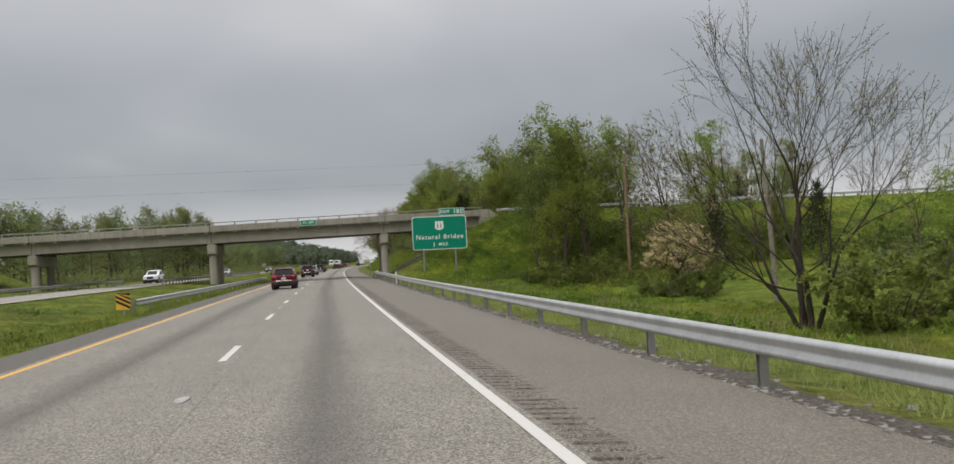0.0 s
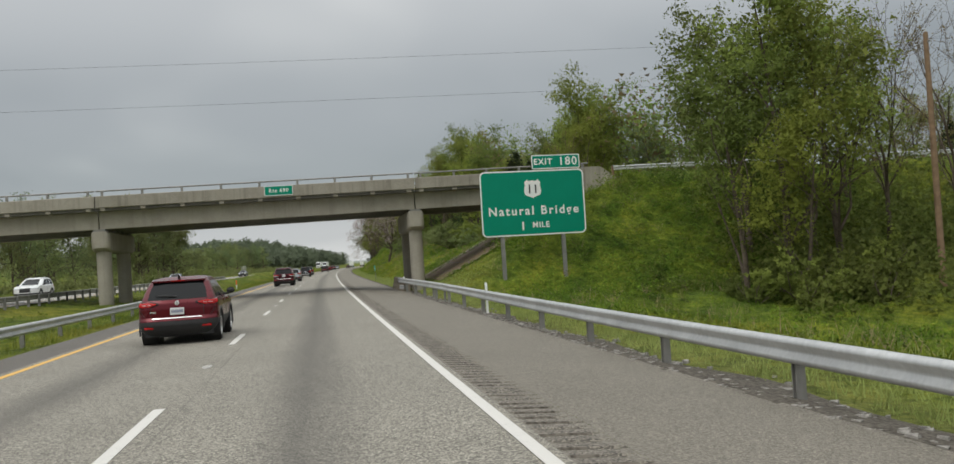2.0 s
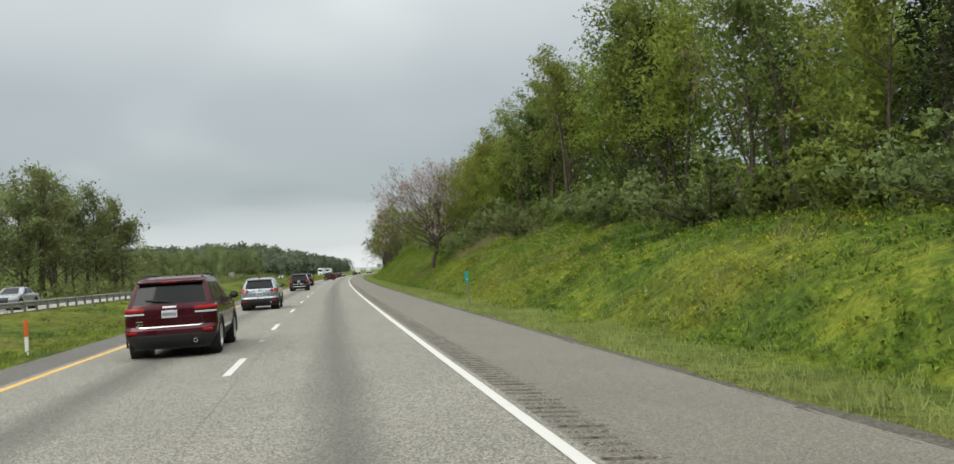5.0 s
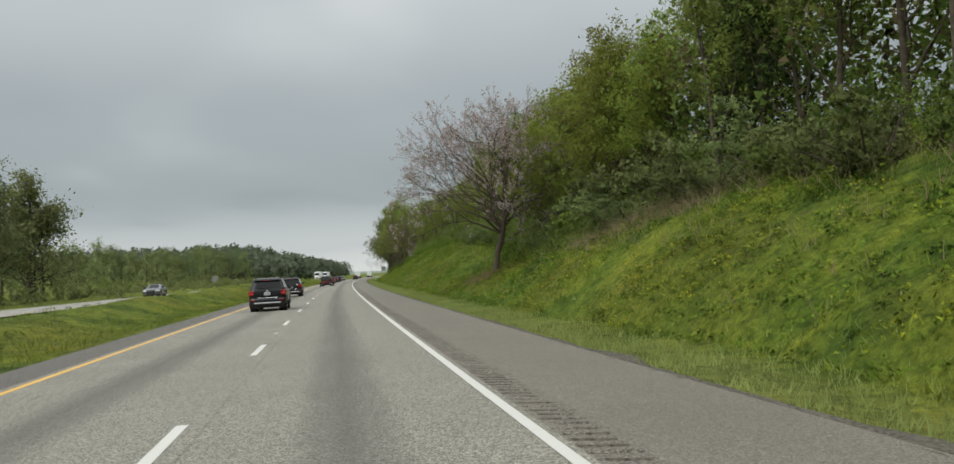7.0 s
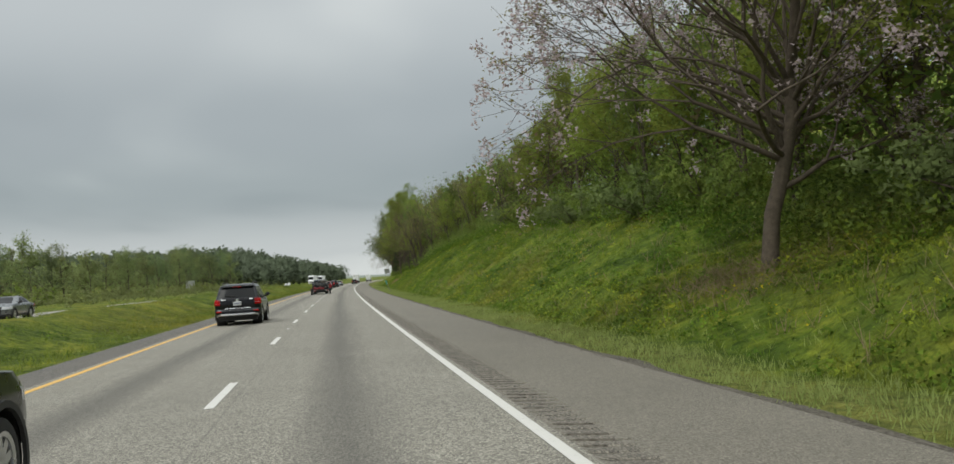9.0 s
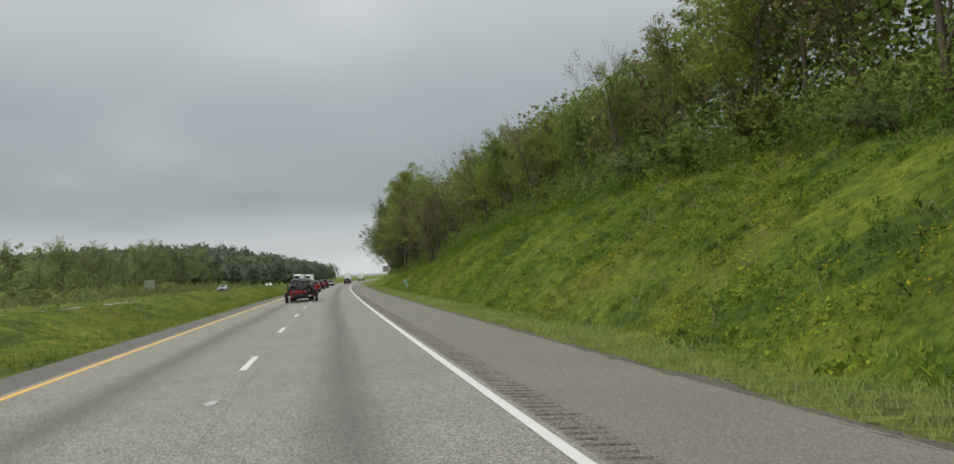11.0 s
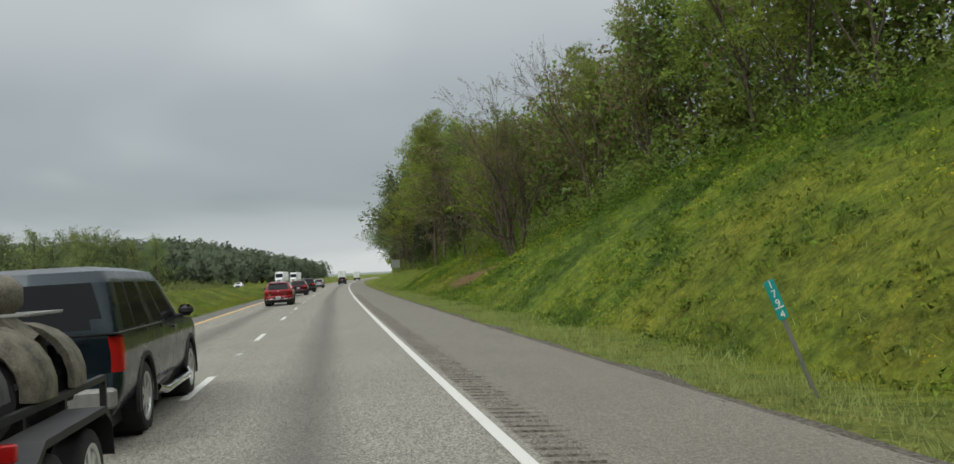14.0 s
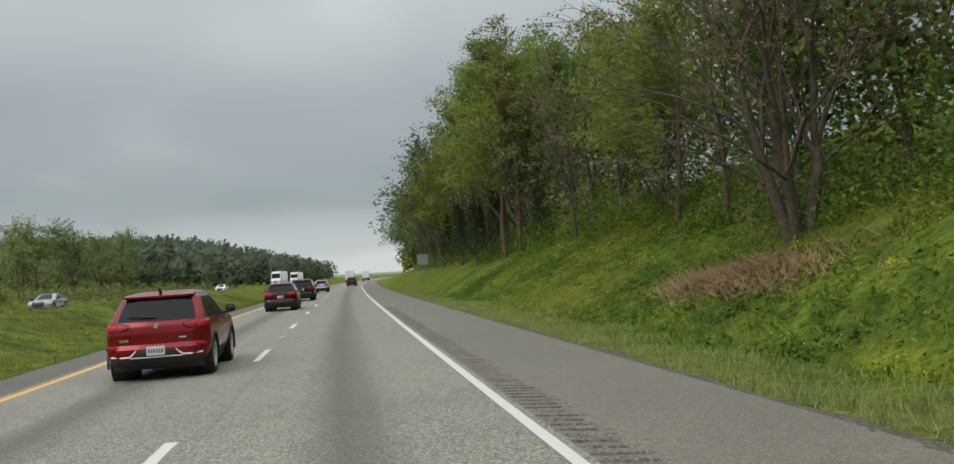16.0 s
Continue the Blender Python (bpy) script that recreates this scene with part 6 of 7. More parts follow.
# ---- trees, shrubs and grass ----
def branch_tree(seed, height, spread, levels=4, first=0.28, lean=0.0, splits=(5, 4, 3), droop=0.0, trunk_r=0.022, up=0.55):
    """Skeleton of a tree: trunk and limb tubes, and the places and directions of its twigs."""
    rng = random.Random(seed)
    wood, twigs = Shape(), []

    def grow(p, d, length, r, level):
        n = 5 if level == 0 else 4
        pts, rad, dirs = [p], [r], [d]
        for i in range(n):
            wob = 0.05 if level == 0 else 0.24
            d = (d + Vector((rng.gauss(0, wob), rng.gauss(0, wob), rng.gauss(0, wob) + (0.04 if level < 2 else -droop)))).normalized()
            p = p + d * length / n
            pts.append(p)
            rad.append(max(r * (1 - 0.75 * (i + 1) / n), 0.006))
            dirs.append(d)
        step = 1 if level < 2 else 2 if level == 2 else 4
        wood.tube(pts[::step], rad[::step], 7 if level == 0 else 4 if level == 1 else 3, False) if level < 2 or levels > 4 or rng.random() < (0.5 if level == 2 else 0.08) else None
        if level >= levels - 1:
            for q, e in zip(pts[1:], dirs[1:]):
                twigs.append((q, e))
            return
        count = splits[min(level, len(splits) - 1)] + (rng.randint(0, 2) if level else rng.randint(2, 4))
        for c in range(count):
            f = (first + (1 - first) * (c + rng.random()) / count) if level == 0 else 0.25 + 0.75 * (c + rng.random()) / count
            i = min(int(f * n), n - 1)
            g = f * n - i
            q, e = pts[i].lerp(pts[i + 1], g), dirs[i]
            a = rng.uniform(0, 2 * math.pi)
            side = e.orthogonal().normalized()
            side = (Matrix.Rotation(a, 3, e) @ side)
            nd = (e * rng.uniform(0.35, 0.8) + side * rng.uniform(0.6, 1.0) + Vector((0, 0, up * rng.uniform(0.2, 1)))).normalized()
            ln = (spread if level == 0 else length * 0.55) * rng.uniform(0.7, 1.15) * (1.15 - 0.55 * f if level == 0 else 1.0)
            grow(q, nd, ln, max(rad[i] * 0.55, 0.012), level + 1)
        grow(pts[-1], dirs[-1], (spread if level == 0 else length * 0.5) * 0.6, max(rad[-1], 0.012), level + 1)

    grow(Vector((0, 0, -0.3)), Vector((lean, 0, 1)).normalized(), height * 0.78, height * trunk_r, 0)
    return wood, twigs


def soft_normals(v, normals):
    """Shades the leaves as one soft mass: corners carry made-up normals of the mass, faces are wound to front the
    approaching camera.
    """
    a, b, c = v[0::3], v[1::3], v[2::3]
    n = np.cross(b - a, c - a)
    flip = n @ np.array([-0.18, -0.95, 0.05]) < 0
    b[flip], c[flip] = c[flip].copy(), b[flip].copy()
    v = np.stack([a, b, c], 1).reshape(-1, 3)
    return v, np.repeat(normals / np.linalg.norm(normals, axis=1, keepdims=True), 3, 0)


def leaf_mesh(name, centres, size, material, seed, narrow=0.55, flat=0.4, normals=None):
    """Many small leaves, each a three-cornered island of its own, turned at random but more level than upright."""
    rng = np.random.default_rng(seed)
    c = np.asarray(centres, float)
    n = len(c)
    flat = flat if normals is None else 0.25
    d = rng.normal(size=(n, 3))
    d[:, 2] *= 1 - flat
    d /= np.linalg.norm(d, axis=1, keepdims=True)
    e = rng.normal(size=(n, 3))
    e[:, 2] *= 1 - flat
    e = np.cross(d, np.cross(e, d))
    e /= np.linalg.norm(e, axis=1, keepdims=True) + 1e-9
    s = (size * rng.uniform(0.55, 1.45, n))[:, None]
    v = np.stack([c - d * s, c + d * s * 0.7 + e * s * narrow, c + d * s * 0.7 - e * s * narrow], 1).reshape(-1, 3)
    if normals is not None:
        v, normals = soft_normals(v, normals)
    return leaf_sheet(name, v, material, normals)


def leaf_sheet(name, v, material, normals=None):
    n = len(v) // 3
    me = bpy.data.meshes.new(name)
    me.vertices.add(3 * n)
    me.vertices.foreach_set("co", v.ravel())
    me.loops.add(3 * n)
    me.loops.foreach_set("vertex_index", np.arange(3 * n))
    me.polygons.add(n)
    me.polygons.foreach_set("loop_start", np.arange(0, 3 * n, 3))
    me.update(calc_edges=True)
    me.materials.append(material)
    if normals is not None:
        me.normals_split_custom_set_from_vertices(normals.tolist())
    return me


def crown_points(twigs, per, radius, seed, keep=1.0):
    """Leaves in round clumps about the twigs: place and normal of each."""
    rng = np.random.default_rng(seed)
    t = np.array([list(p) + list(e) for p, e in twigs])
    if keep < 1:
        t = t[rng.random(len(t)) < keep]
    t = np.repeat(t, per, 0)
    d = rng.normal(size=(len(t), 3))
    d /= np.linalg.norm(d, axis=1, keepdims=True)
    q = t[:, :3] + t[:, 3:] * radius * rng.uniform(-0.5, 0.6, (len(t), 1)) + d * radius * np.array([1, 1, 0.7]) * rng.uniform(0.1, 1.0, (len(t), 1)) ** 0.7
    # each leaf with the normal of its clump and of the whole crown
    mid = q.mean(0)
    out = (q - mid) / (np.abs(q - mid).max(0) + 1e-6)
    return np.concatenate([q, 0.36 * d + 0.50 * out + np.array([0, -0.2, 0.6])], 1)


def crown_core(twigs, count, seed):
    """Places inside the crown, where larger leaves close it."""
    rng = np.random.default_rng(seed + 7)
    t = np.array([list(p) for p, _ in twigs])
    t = t[rng.integers(0, len(t), count)]
    mid = t.mean(0)
    k = rng.uniform(0.35, 0.85, (count, 1))
    q = mid + (t - mid) * np.concatenate([k, k, 0.5 + 0.45 * k], 1) + rng.normal(size=(count, 3)) * 0.2
    out = (q - mid) / (np.abs(q - mid).max(0) + 1e-6)
    return np.concatenate([q, 0.6 * out + np.array([0, -0.15, 0.5])], 1)


def make_tree(seed, height, spread, leaf, per=14, radius=0.42, size=0.15, bark_mat=None, label="", category="tree", name="tree", keep=1.0, cap=9000, second=None, core=0, **kw):
    t = thing(name, Matrix(), label, category)
    wood, twigs = branch_tree(seed, height, spread, **kw)
    part("trunk", wood, bark_mat or bark, t, smooth=180)
    pts = crown_points(twigs, per, radius, seed, keep)
    np.random.default_rng(seed).shuffle(pts)
    pts = pts[:cap]
    if second:
        n = int(len(pts) * second[1])
        part("blossom" if "blossom" in second[0].name else "crown", leaf_mesh("crown", pts[:n, :3], size * second[2], second[0], seed + 1, normals=pts[:n, 3:]), second[0], t)
        pts = pts[n:]
    if len(pts):
        sizes = np.full(len(pts), size)
        if core:
            pts = np.concatenate([pts, crown_core(twigs, core, seed)])
            sizes = np.concatenate([sizes, np.full(core, size * 1.9)])
        part("crown", leaf_mesh("crown", pts[:, :3], sizes, leaf, seed, normals=pts[:, 3:]), leaf, t)
    return t


def cedar(seed, height, width, label):
    """A dense, dark, tapering evergreen."""
    rng = random.Random(seed)
    t = thing("cedar_tree", Matrix(), label, "tree")
    part("trunk", Shape().tube([(0, 0, -0.3), (0.05, 0, height * 0.5), (0, 0, height * 0.95)], [height * 0.018, height * 0.012, 0.02], 8), bark, t, smooth=180)
    pts = []
    for i in range(260):
        f = rng.random() ** 0.8
        r = width * (1 - f) ** 0.75 * rng.uniform(0.35, 1.1) * (0.55 + 0.45 * smooth01(f / 0.15))
        a = rng.uniform(0, 2 * math.pi)
        base = Vector((r * math.cos(a), r * math.sin(a), height * (0.06 + 0.94 * f)))
        for _ in range(18):
            pts.append(base + Vector((rng.gauss(0, 0.22), rng.gauss(0, 0.22), rng.gauss(0, 0.3))) * height / 9)
    part("crown", leaf_mesh("crown", [tuple(p) for p in pts], 0.13 * height / 9, leaf_cedar, seed, 0.4), leaf_cedar, t)
    return t


def make_shrub(seed, height, width, leaf, label, size=0.085, per=11, cap=5000, name="shrub", category="shrub", second=None):
    rng = random.Random(seed)
    t = thing(name, Matrix(), label, category)
    wood, twigs = Shape(), []
    for i in range(9):
        a = 2 * math.pi * (i + rng.random()) / 9
        d = Vector((math.cos(a) * rng.uniform(0.2, 0.9), math.sin(a) * rng.uniform(0.2, 0.9), 1)).normalized()
        p, r = Vector((0.1 * math.cos(a), 0.1 * math.sin(a), -0.15)), 0.035 * height / 2
        pts, rad = [p], [r]
        ln = height * rng.uniform(0.75, 1.15)
        for k in range(5):
            d = (d + Vector((rng.gauss(0, 0.2) + d.x * 0.15 * width / height, rng.gauss(0, 0.2) + d.y * 0.15 * width / height, -0.02))).normalized()
            p = p + d * ln / 5
            pts.append(p)
            rad.append(r * (1 - (k + 1) / 6))
            for _ in range(5):
                e = Vector((rng.gauss(0, 1), rng.gauss(0, 1), rng.gauss(0.25, 0.7))).normalized() * rng.uniform(0.15, 0.42) * width * 0.5
                if rng.random() < 0.15:
                    wood.tube([p, p + e * 0.6, p + e], [0.008, 0.006, 0.003], 3, False)
                q = p + e
                if q.z > 0.05:
                    twigs.append((q, e))
                    twigs.append((p + e * 0.6, e))
        wood.tube(pts[::2], rad[::2], 4, False)
    part("stem", wood, bark, t, smooth=180)
    pts = crown_points(twigs, per, 0.16 * height / 2, seed)[:cap]
    pts[:, 2] = np.maximum(pts[:, 2], 0.04)
    if second:
        np.random.default_rng(seed).shuffle(pts)
        n = int(len(pts) * second[1])
        part("blossom", leaf_mesh("blossom", pts[:n, :3], size * second[2], second[0], seed + 1, normals=pts[:n, 3:]), second[0], t)
        pts = pts[n:]
    part("foliage", leaf_mesh("foliage", pts[:, :3], size, leaf, seed, normals=pts[:, 3:]), leaf, t)
    return t


def put(ob, s, u, size=1.0, turn=0.0, z=None, first=[]):
    """Stands the thing at s, u on the land; later calls stand copies."""
    m = spot(s, u, (rough_land(s, u) if z is None else z) - 0.08 * size, turn)
    if ob.name not in first:
        first.append(ob.name)
        ob.matrix_basis = m
        ob.scale = (size, size, size)
        return ob
    old = tuple(ob.scale)
    ob.scale = (1, 1, 1)
    c = copy_thing(ob, m)
    ob.scale = old
    c.scale = (size, size, size)
    return c


# height above the highway of the wood's ragged top, along its front row
SKYLINE = [(114, 16.0), (126, 15.5), (134, 12.0), (144, 13.0), (154, 17.5), (170, 21.0), (186, 21.5), (194, 19.2), (201, 17.4), (209, 16.6), (220, 17.2), (243, 16.6), (262, 18.5), (275, 19.6), (283, 18.0), (291, 16.8), (306, 15.9), (322, 16.9), (340, 18.0), (357, 17.0), (370, 17.8), (384, 17.0), (404, 18.2), (418, 20.0), (428, 23.0), (438, 26.2), (452, 27.6), (472, 28.6), (500, 25.0), (525, 23.3), (600, 24.5)]
WOOD_EDGE = [(112, 19), (150, 17.5), (195, 15.5), (216, 12.6), (226, 12.4), (240, 14.2), (260, 15.5), (300, 16), (330, 14.8), (350, 14), (372, 12.4), (395, 14.5), (430, 11.5), (600, 12)]


def wood_top(s, u):
    # rows further back stand a little higher
    back = max(0.0, u - curve_through(WOOD_EDGE, s) - 2.0)
    return curve_through(SKYLINE, s - 2.0 * back) + 0.55 * back


def fitting(ob, s, u, rng, low=0.84, high=1.04):
    """The size at which the tree's top stays under the wood's top line."""
    tall = max(v.co.z for c in ob.children for v in c.data.vertices)
    return max(0.3, (wood_top(s, u) - land(s, u)) / tall * rng.uniform(low, high))


T = {}
def fork_tree(seed, stems, limbs, length, r0, depth=6, up=0.10, droop=0.0, angle=(0.18, 0.55), shrink=(0.70, 0.98), wob=0.09, second=None):
    """Stems (x, y, turn, tilt, share) and limbs (stem, share of it, turn, tilt, length) that fork again and again."""
    rng = random.Random(seed)
    wood, twigs, tips = Shape(), [], []

    def aim(turn, tilt):
        return Vector((math.sin(tilt) * math.cos(turn), math.sin(tilt) * math.sin(turn), math.cos(tilt)))

    def grow(p, d, ln, r, level):
        n = 6 if level == 0 else 4
        pts, rad = [p], [r * (1.25 if level == 0 else 1.0)]
        for i in range(n):
            d = (d + Vector((rng.gauss(0, wob), rng.gauss(0, wob), rng.gauss(0, wob) + up / n - droop * level / n))).normalized()
            p = p + d * ln / n
            pts.append(p)
            rad.append(max(r * (1 - 0.3 * (i + 1) / n), 0.007))
        step = 1 if level < 3 else 2
        wood.tube(pts[::step], rad[::step], 9 if level == 0 else 6 if level < 3 else 3, False)
        if level >= depth:
            tips.append((p, d))
            twigs.extend((q, d) for q in pts[1:])
            return
        if level >= 2:
            for q in pts[1:-1]:
                if rng.random() < 0.45:
                    e = (d + Vector((rng.gauss(0, 0.6), rng.gauss(0, 0.6), rng.gauss(0, 0.5)))).normalized() * ln * rng.uniform(0.25, 0.6)
                    wood.tube([q, q + e * 0.55 + Vector((0, 0, 0.03)), q + e], [max(rad[-1] * 0.35, 0.008), 0.007, 0.005], 3, False)
                    twigs.append((q + e, e))
                    tips.append((q + e, e))
        side = Matrix.Rotation(rng.uniform(0, 6.28), 3, d) @ d.orthogonal().normalized()
        kids = 4 if level == 0 and second else 3 if rng.random() < 0.35 else 2
        for i in range(kids):
            t = rng.uniform(*angle) * (0.6 if i == 0 else 1.0)
            e = (d * math.cos(t) + (Matrix.Rotation(i * 6.28 / kids + rng.uniform(-0.5, 0.5), 3, d) @ side) * math.sin(t)).normalized()
            grow(pts[-1 if i < 2 else -2], e, (second if second and level == 0 else ln) * rng.uniform(*shrink), max(rad[-1] * (0.86 if i == 0 else 0.66), 0.008), level + 1)
        return pts, rad

    bases = []
    for x, y, turn, tilt, share in stems:
        bases.append(grow(Vector((x, y, -0.4)), aim(turn, tilt), length * share, r0 * share, 0))
    for i, f, turn, tilt, ln in limbs:
        pts, rad = bases[i]
        k = min(int(f * (len(pts) - 1)), len(pts) - 2)
        grow(pts[k].lerp(pts[k + 1], f * (len(pts) - 1) - k), aim(turn, tilt), ln, rad[k] * 0.42, 2)
    return wood, twigs, tips


def forked(name, label, skeleton, leaf, per, radius, size, seed, cap=6000, blossom=None, bark_mat=None):
    t = thing(name, Matrix(), label, "tree")
    wood, twigs, tips = skeleton
    part("trunk", wood, bark_mat or bark, t, smooth=180)
    pts = crown_points(twigs, per, radius, seed)
    np.random.default_rng(seed).shuffle(pts)
    part("crown", leaf_mesh("crown", pts[:cap, :3], size, leaf, seed), leaf, t)
    if blossom:
        mat, share, n = blossom
        rng = np.random.default_rng(seed + 1)
        c = np.array([list(p) for p, _ in tips])
        c = c[rng.random(len(c)) < share]
        q = np.repeat(c, n, 0)
        q = q + rng.normal(size=q.shape) * np.array([0.10, 0.10, 0.15]) + np.array([0, 0, -0.10])
        part("blossom", leaf_mesh("blossom", q, 0.068, mat, seed + 2, 0.6), mat, t)
    return t


T["oak"] = make_tree(11, 13, 5.0, leaf_spring, 14, 0.55, 0.086, label="spring-green broadleaf tree in new leaf", levels=4, first=0.06, cap=7100, trunk_r=0.013, keep=0.7, core=900)
T["round"] = make_tree(23, 11, 4.6, leaf_fresh, 14, 0.55, 0.086, label="yellow-green broadleaf tree in fresh leaf", levels=4, first=0.05, cap=7100, trunk_r=0.013, keep=0.7, core=900)
T["deep"] = make_tree(37, 12, 4.8, leaf_deep, 14, 0.55, 0.086, label="full green broadleaf tree with low limbs", levels=4, first=0.05, cap=7100, trunk_r=0.013, keep=0.7, core=900)
T["tall"] = make_tree(41, 16, 4.0, leaf_spring, 14, 0.5, 0.086, label="tall slender tree with light new leaves", levels=4, first=0.18, cap=7100, trunk_r=0.011, keep=0.7, core=800)
T["brown"] = make_tree(67, 11, 4.4, leaf_bud, 10, 0.45, 0.085, label="brownish tree just coming into bud", levels=4, first=0.08, cap=6200, trunk_r=0.013, second=(leaf_spring, 0.4, 1.15), core=300)
T["thin"] = forked("tree", "tall thin nearly leafless tree with pale bark", fork_tree(53, [(0, 0, 0.5, 0.03, 1.0)], [(0, 0.6, 0.6, 0.7, 1.5), (0, 0.75, 3.4, 0.7, 1.6), (0, 0.9, 5.2, 0.6, 1.6)], 3.7, 0.12, 5, 0.12, 0.0, (0.16, 0.5), (0.60, 0.84), 0.11), leaf_bud, 3, 0.2, 0.05, 53, 1300, bark_mat=bark)
T["cedar"] = cedar(71, 9, 2.3, "dense dark evergreen cedar tree")
T["olive"] = make_shrub(83, 2.6, 2.8, leaf_olive, "grey-green leafy shrub on the grass bank", 0.078, 13, 4000)
T["bush"] = make_shrub(89, 2.2, 2.8, leaf_spring, "spring-green leafy shrub on the bank", 0.078, 13, 3900)
T["darkbush"] = make_shrub(97, 1.6, 1.8, leaf_deep, "low dark green shrub in the grass", 0.064, 12, 2900)
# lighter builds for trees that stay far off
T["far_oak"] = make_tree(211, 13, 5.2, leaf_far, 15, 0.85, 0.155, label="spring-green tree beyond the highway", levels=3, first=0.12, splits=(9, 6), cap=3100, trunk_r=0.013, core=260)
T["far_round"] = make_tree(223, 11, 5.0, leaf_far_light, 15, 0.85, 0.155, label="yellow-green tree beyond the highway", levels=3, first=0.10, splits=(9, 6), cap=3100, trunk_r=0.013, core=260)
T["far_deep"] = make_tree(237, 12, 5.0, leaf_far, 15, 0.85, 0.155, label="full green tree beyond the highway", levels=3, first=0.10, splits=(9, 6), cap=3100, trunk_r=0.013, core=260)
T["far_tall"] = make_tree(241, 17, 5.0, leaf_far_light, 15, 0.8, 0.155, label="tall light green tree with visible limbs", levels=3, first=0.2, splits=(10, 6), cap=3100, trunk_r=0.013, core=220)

RT = random.Random(12)
bare = forked("bare_tree", "spreading nearly leafless tree with several dark ascending trunks", fork_tree(104, [(-0.2, 0, 2.9, 0.20, 1.0), (0.18, 0.1, 0.4, 0.17, 1.05), (0.0, -0.2, 4.4, 0.08, 1.1), (0.25, -0.1, 5.9, 0.34, 0.9), (-0.1, 0.2, 3.3, 0.34, 0.85)],
              [(0, 0.75, 3.1, 1.40, 2.6), (3, 0.8, 0.1, 1.1, 1.9), (1, 0.9, 5.9, 0.9, 2.2), (0, 0.95, 3.0, 0.75, 2.4)], 2.75, 0.135, 6, 0.12, 0.0, (0.15, 0.46), (0.70, 0.93), 0.10), leaf_bud, 3, 0.16, 0.045, 101, 9000, bark_mat=bark_dark)
put(bare, 35.8, 17.5, 1.0, 0)


def blossom_dome(label):
    """A small round-headed tree: tiers of blossom over short forking limbs."""
    rng = random.Random(107)
    t = thing("blossom_tree", Matrix(), label, "tree")
    wood, centres = Shape(), []
    wood.tube([(0, 0, -0.3), (0.05, 0.02, 1.0), (0, 0, 1.9)], [0.13, 0.11, 0.09], 8, False)
    for i in range(46):
        a, f = 2.4 * i, (i + 0.5) / 46
        r = 2.35 * math.sqrt(1 - (1 - f) ** 2 * 0.92) * rng.uniform(0.75, 1.08)
        tip = Vector((r * math.cos(a), r * math.sin(a), 2.15 + 3.1 * (1 - f) ** 0.8 + rng.gauss(0, 0.12)))
        knee = Vector((tip.x * 0.4, tip.y * 0.4, 1.6 + (tip.z - 1.6) * 0.55))
        wood.tube([(0, 0, 1.5 + 0.3 * rng.random()), knee, tip], [0.05, 0.03, 0.012], 4, False)
        for k in range(4):
            centres.append((knee.lerp(tip, 0.45 + 0.2 * k) + Vector((rng.gauss(0, 0.25), rng.gauss(0, 0.25), rng.gauss(0, 0.10))), Vector((0, 0, 0))))
    part("trunk", wood, bark, t, smooth=180)
    pts = crown_points(centres, 40, 0.40, 5)
    np.random.default_rng(5).shuffle(pts)
    n = int(len(pts) * 0.72)
    part("blossom", leaf_mesh("blossom", pts[:n, :3], 0.085, blossom_cream, 6, 0.7, normals=pts[:n, 3:]), blossom_cream, t)
    part("foliage", leaf_mesh("foliage", pts[n:, :3], 0.08, leaf_fresh, 7, 0.6, normals=pts[n:, 3:]), leaf_fresh, t)
    return t


dogwood = blossom_dome("cream and pink blossoming small tree in the field")
put(dogwood, 65.0, 24.2, 1.06, 0)
limbs = [(0, RT.uniform(0.62, 1.0), 2.4 * i + RT.uniform(-0.4, 0.4), RT.uniform(0.6, 1.15), RT.uniform(2.2, 2.9)) for i in range(14)] + [(0, 0.6, 3.2, 1.15, 2.8), (0, 0.75, 2.9, 1.0, 3.0), (0, 0.9, 3.4, 0.85, 3.0), (0, 0.45, -0.4, 1.3, 1.6), (0, 0.62, 3.9, 1.35, 2.6), (0, 0.72, 3.0, 1.25, 3.0), (0, 0.8, 2.5, 0.95, 3.2), (0, 0.92, 3.6, 0.9, 3.2), (0, 0.62, 1.6, 0.95, 2.9), (0, 0.72, 2.1, 0.9, 2.9), (0, 0.78, 1.2, 0.95, 2.7), (0, 0.86, 2.4, 0.8, 2.8)]
pink = forked("blossom_tree", "pale mauve blossoming tree with bare arching limbs on the bank", fork_tree(115, [(0, 0, 1.2, 0.03, 1.0)], limbs, 6.0, 0.26, 6, 0.18, 0.05, (0.2, 0.6), (0.68, 0.9), 0.12, 3.6), leaf_bud, 2, 0.18, 0.06, 113, 8000, (blossom_pink, 0.62, 17))
put(pink, 225.5, 10.6, 1.0, 0)
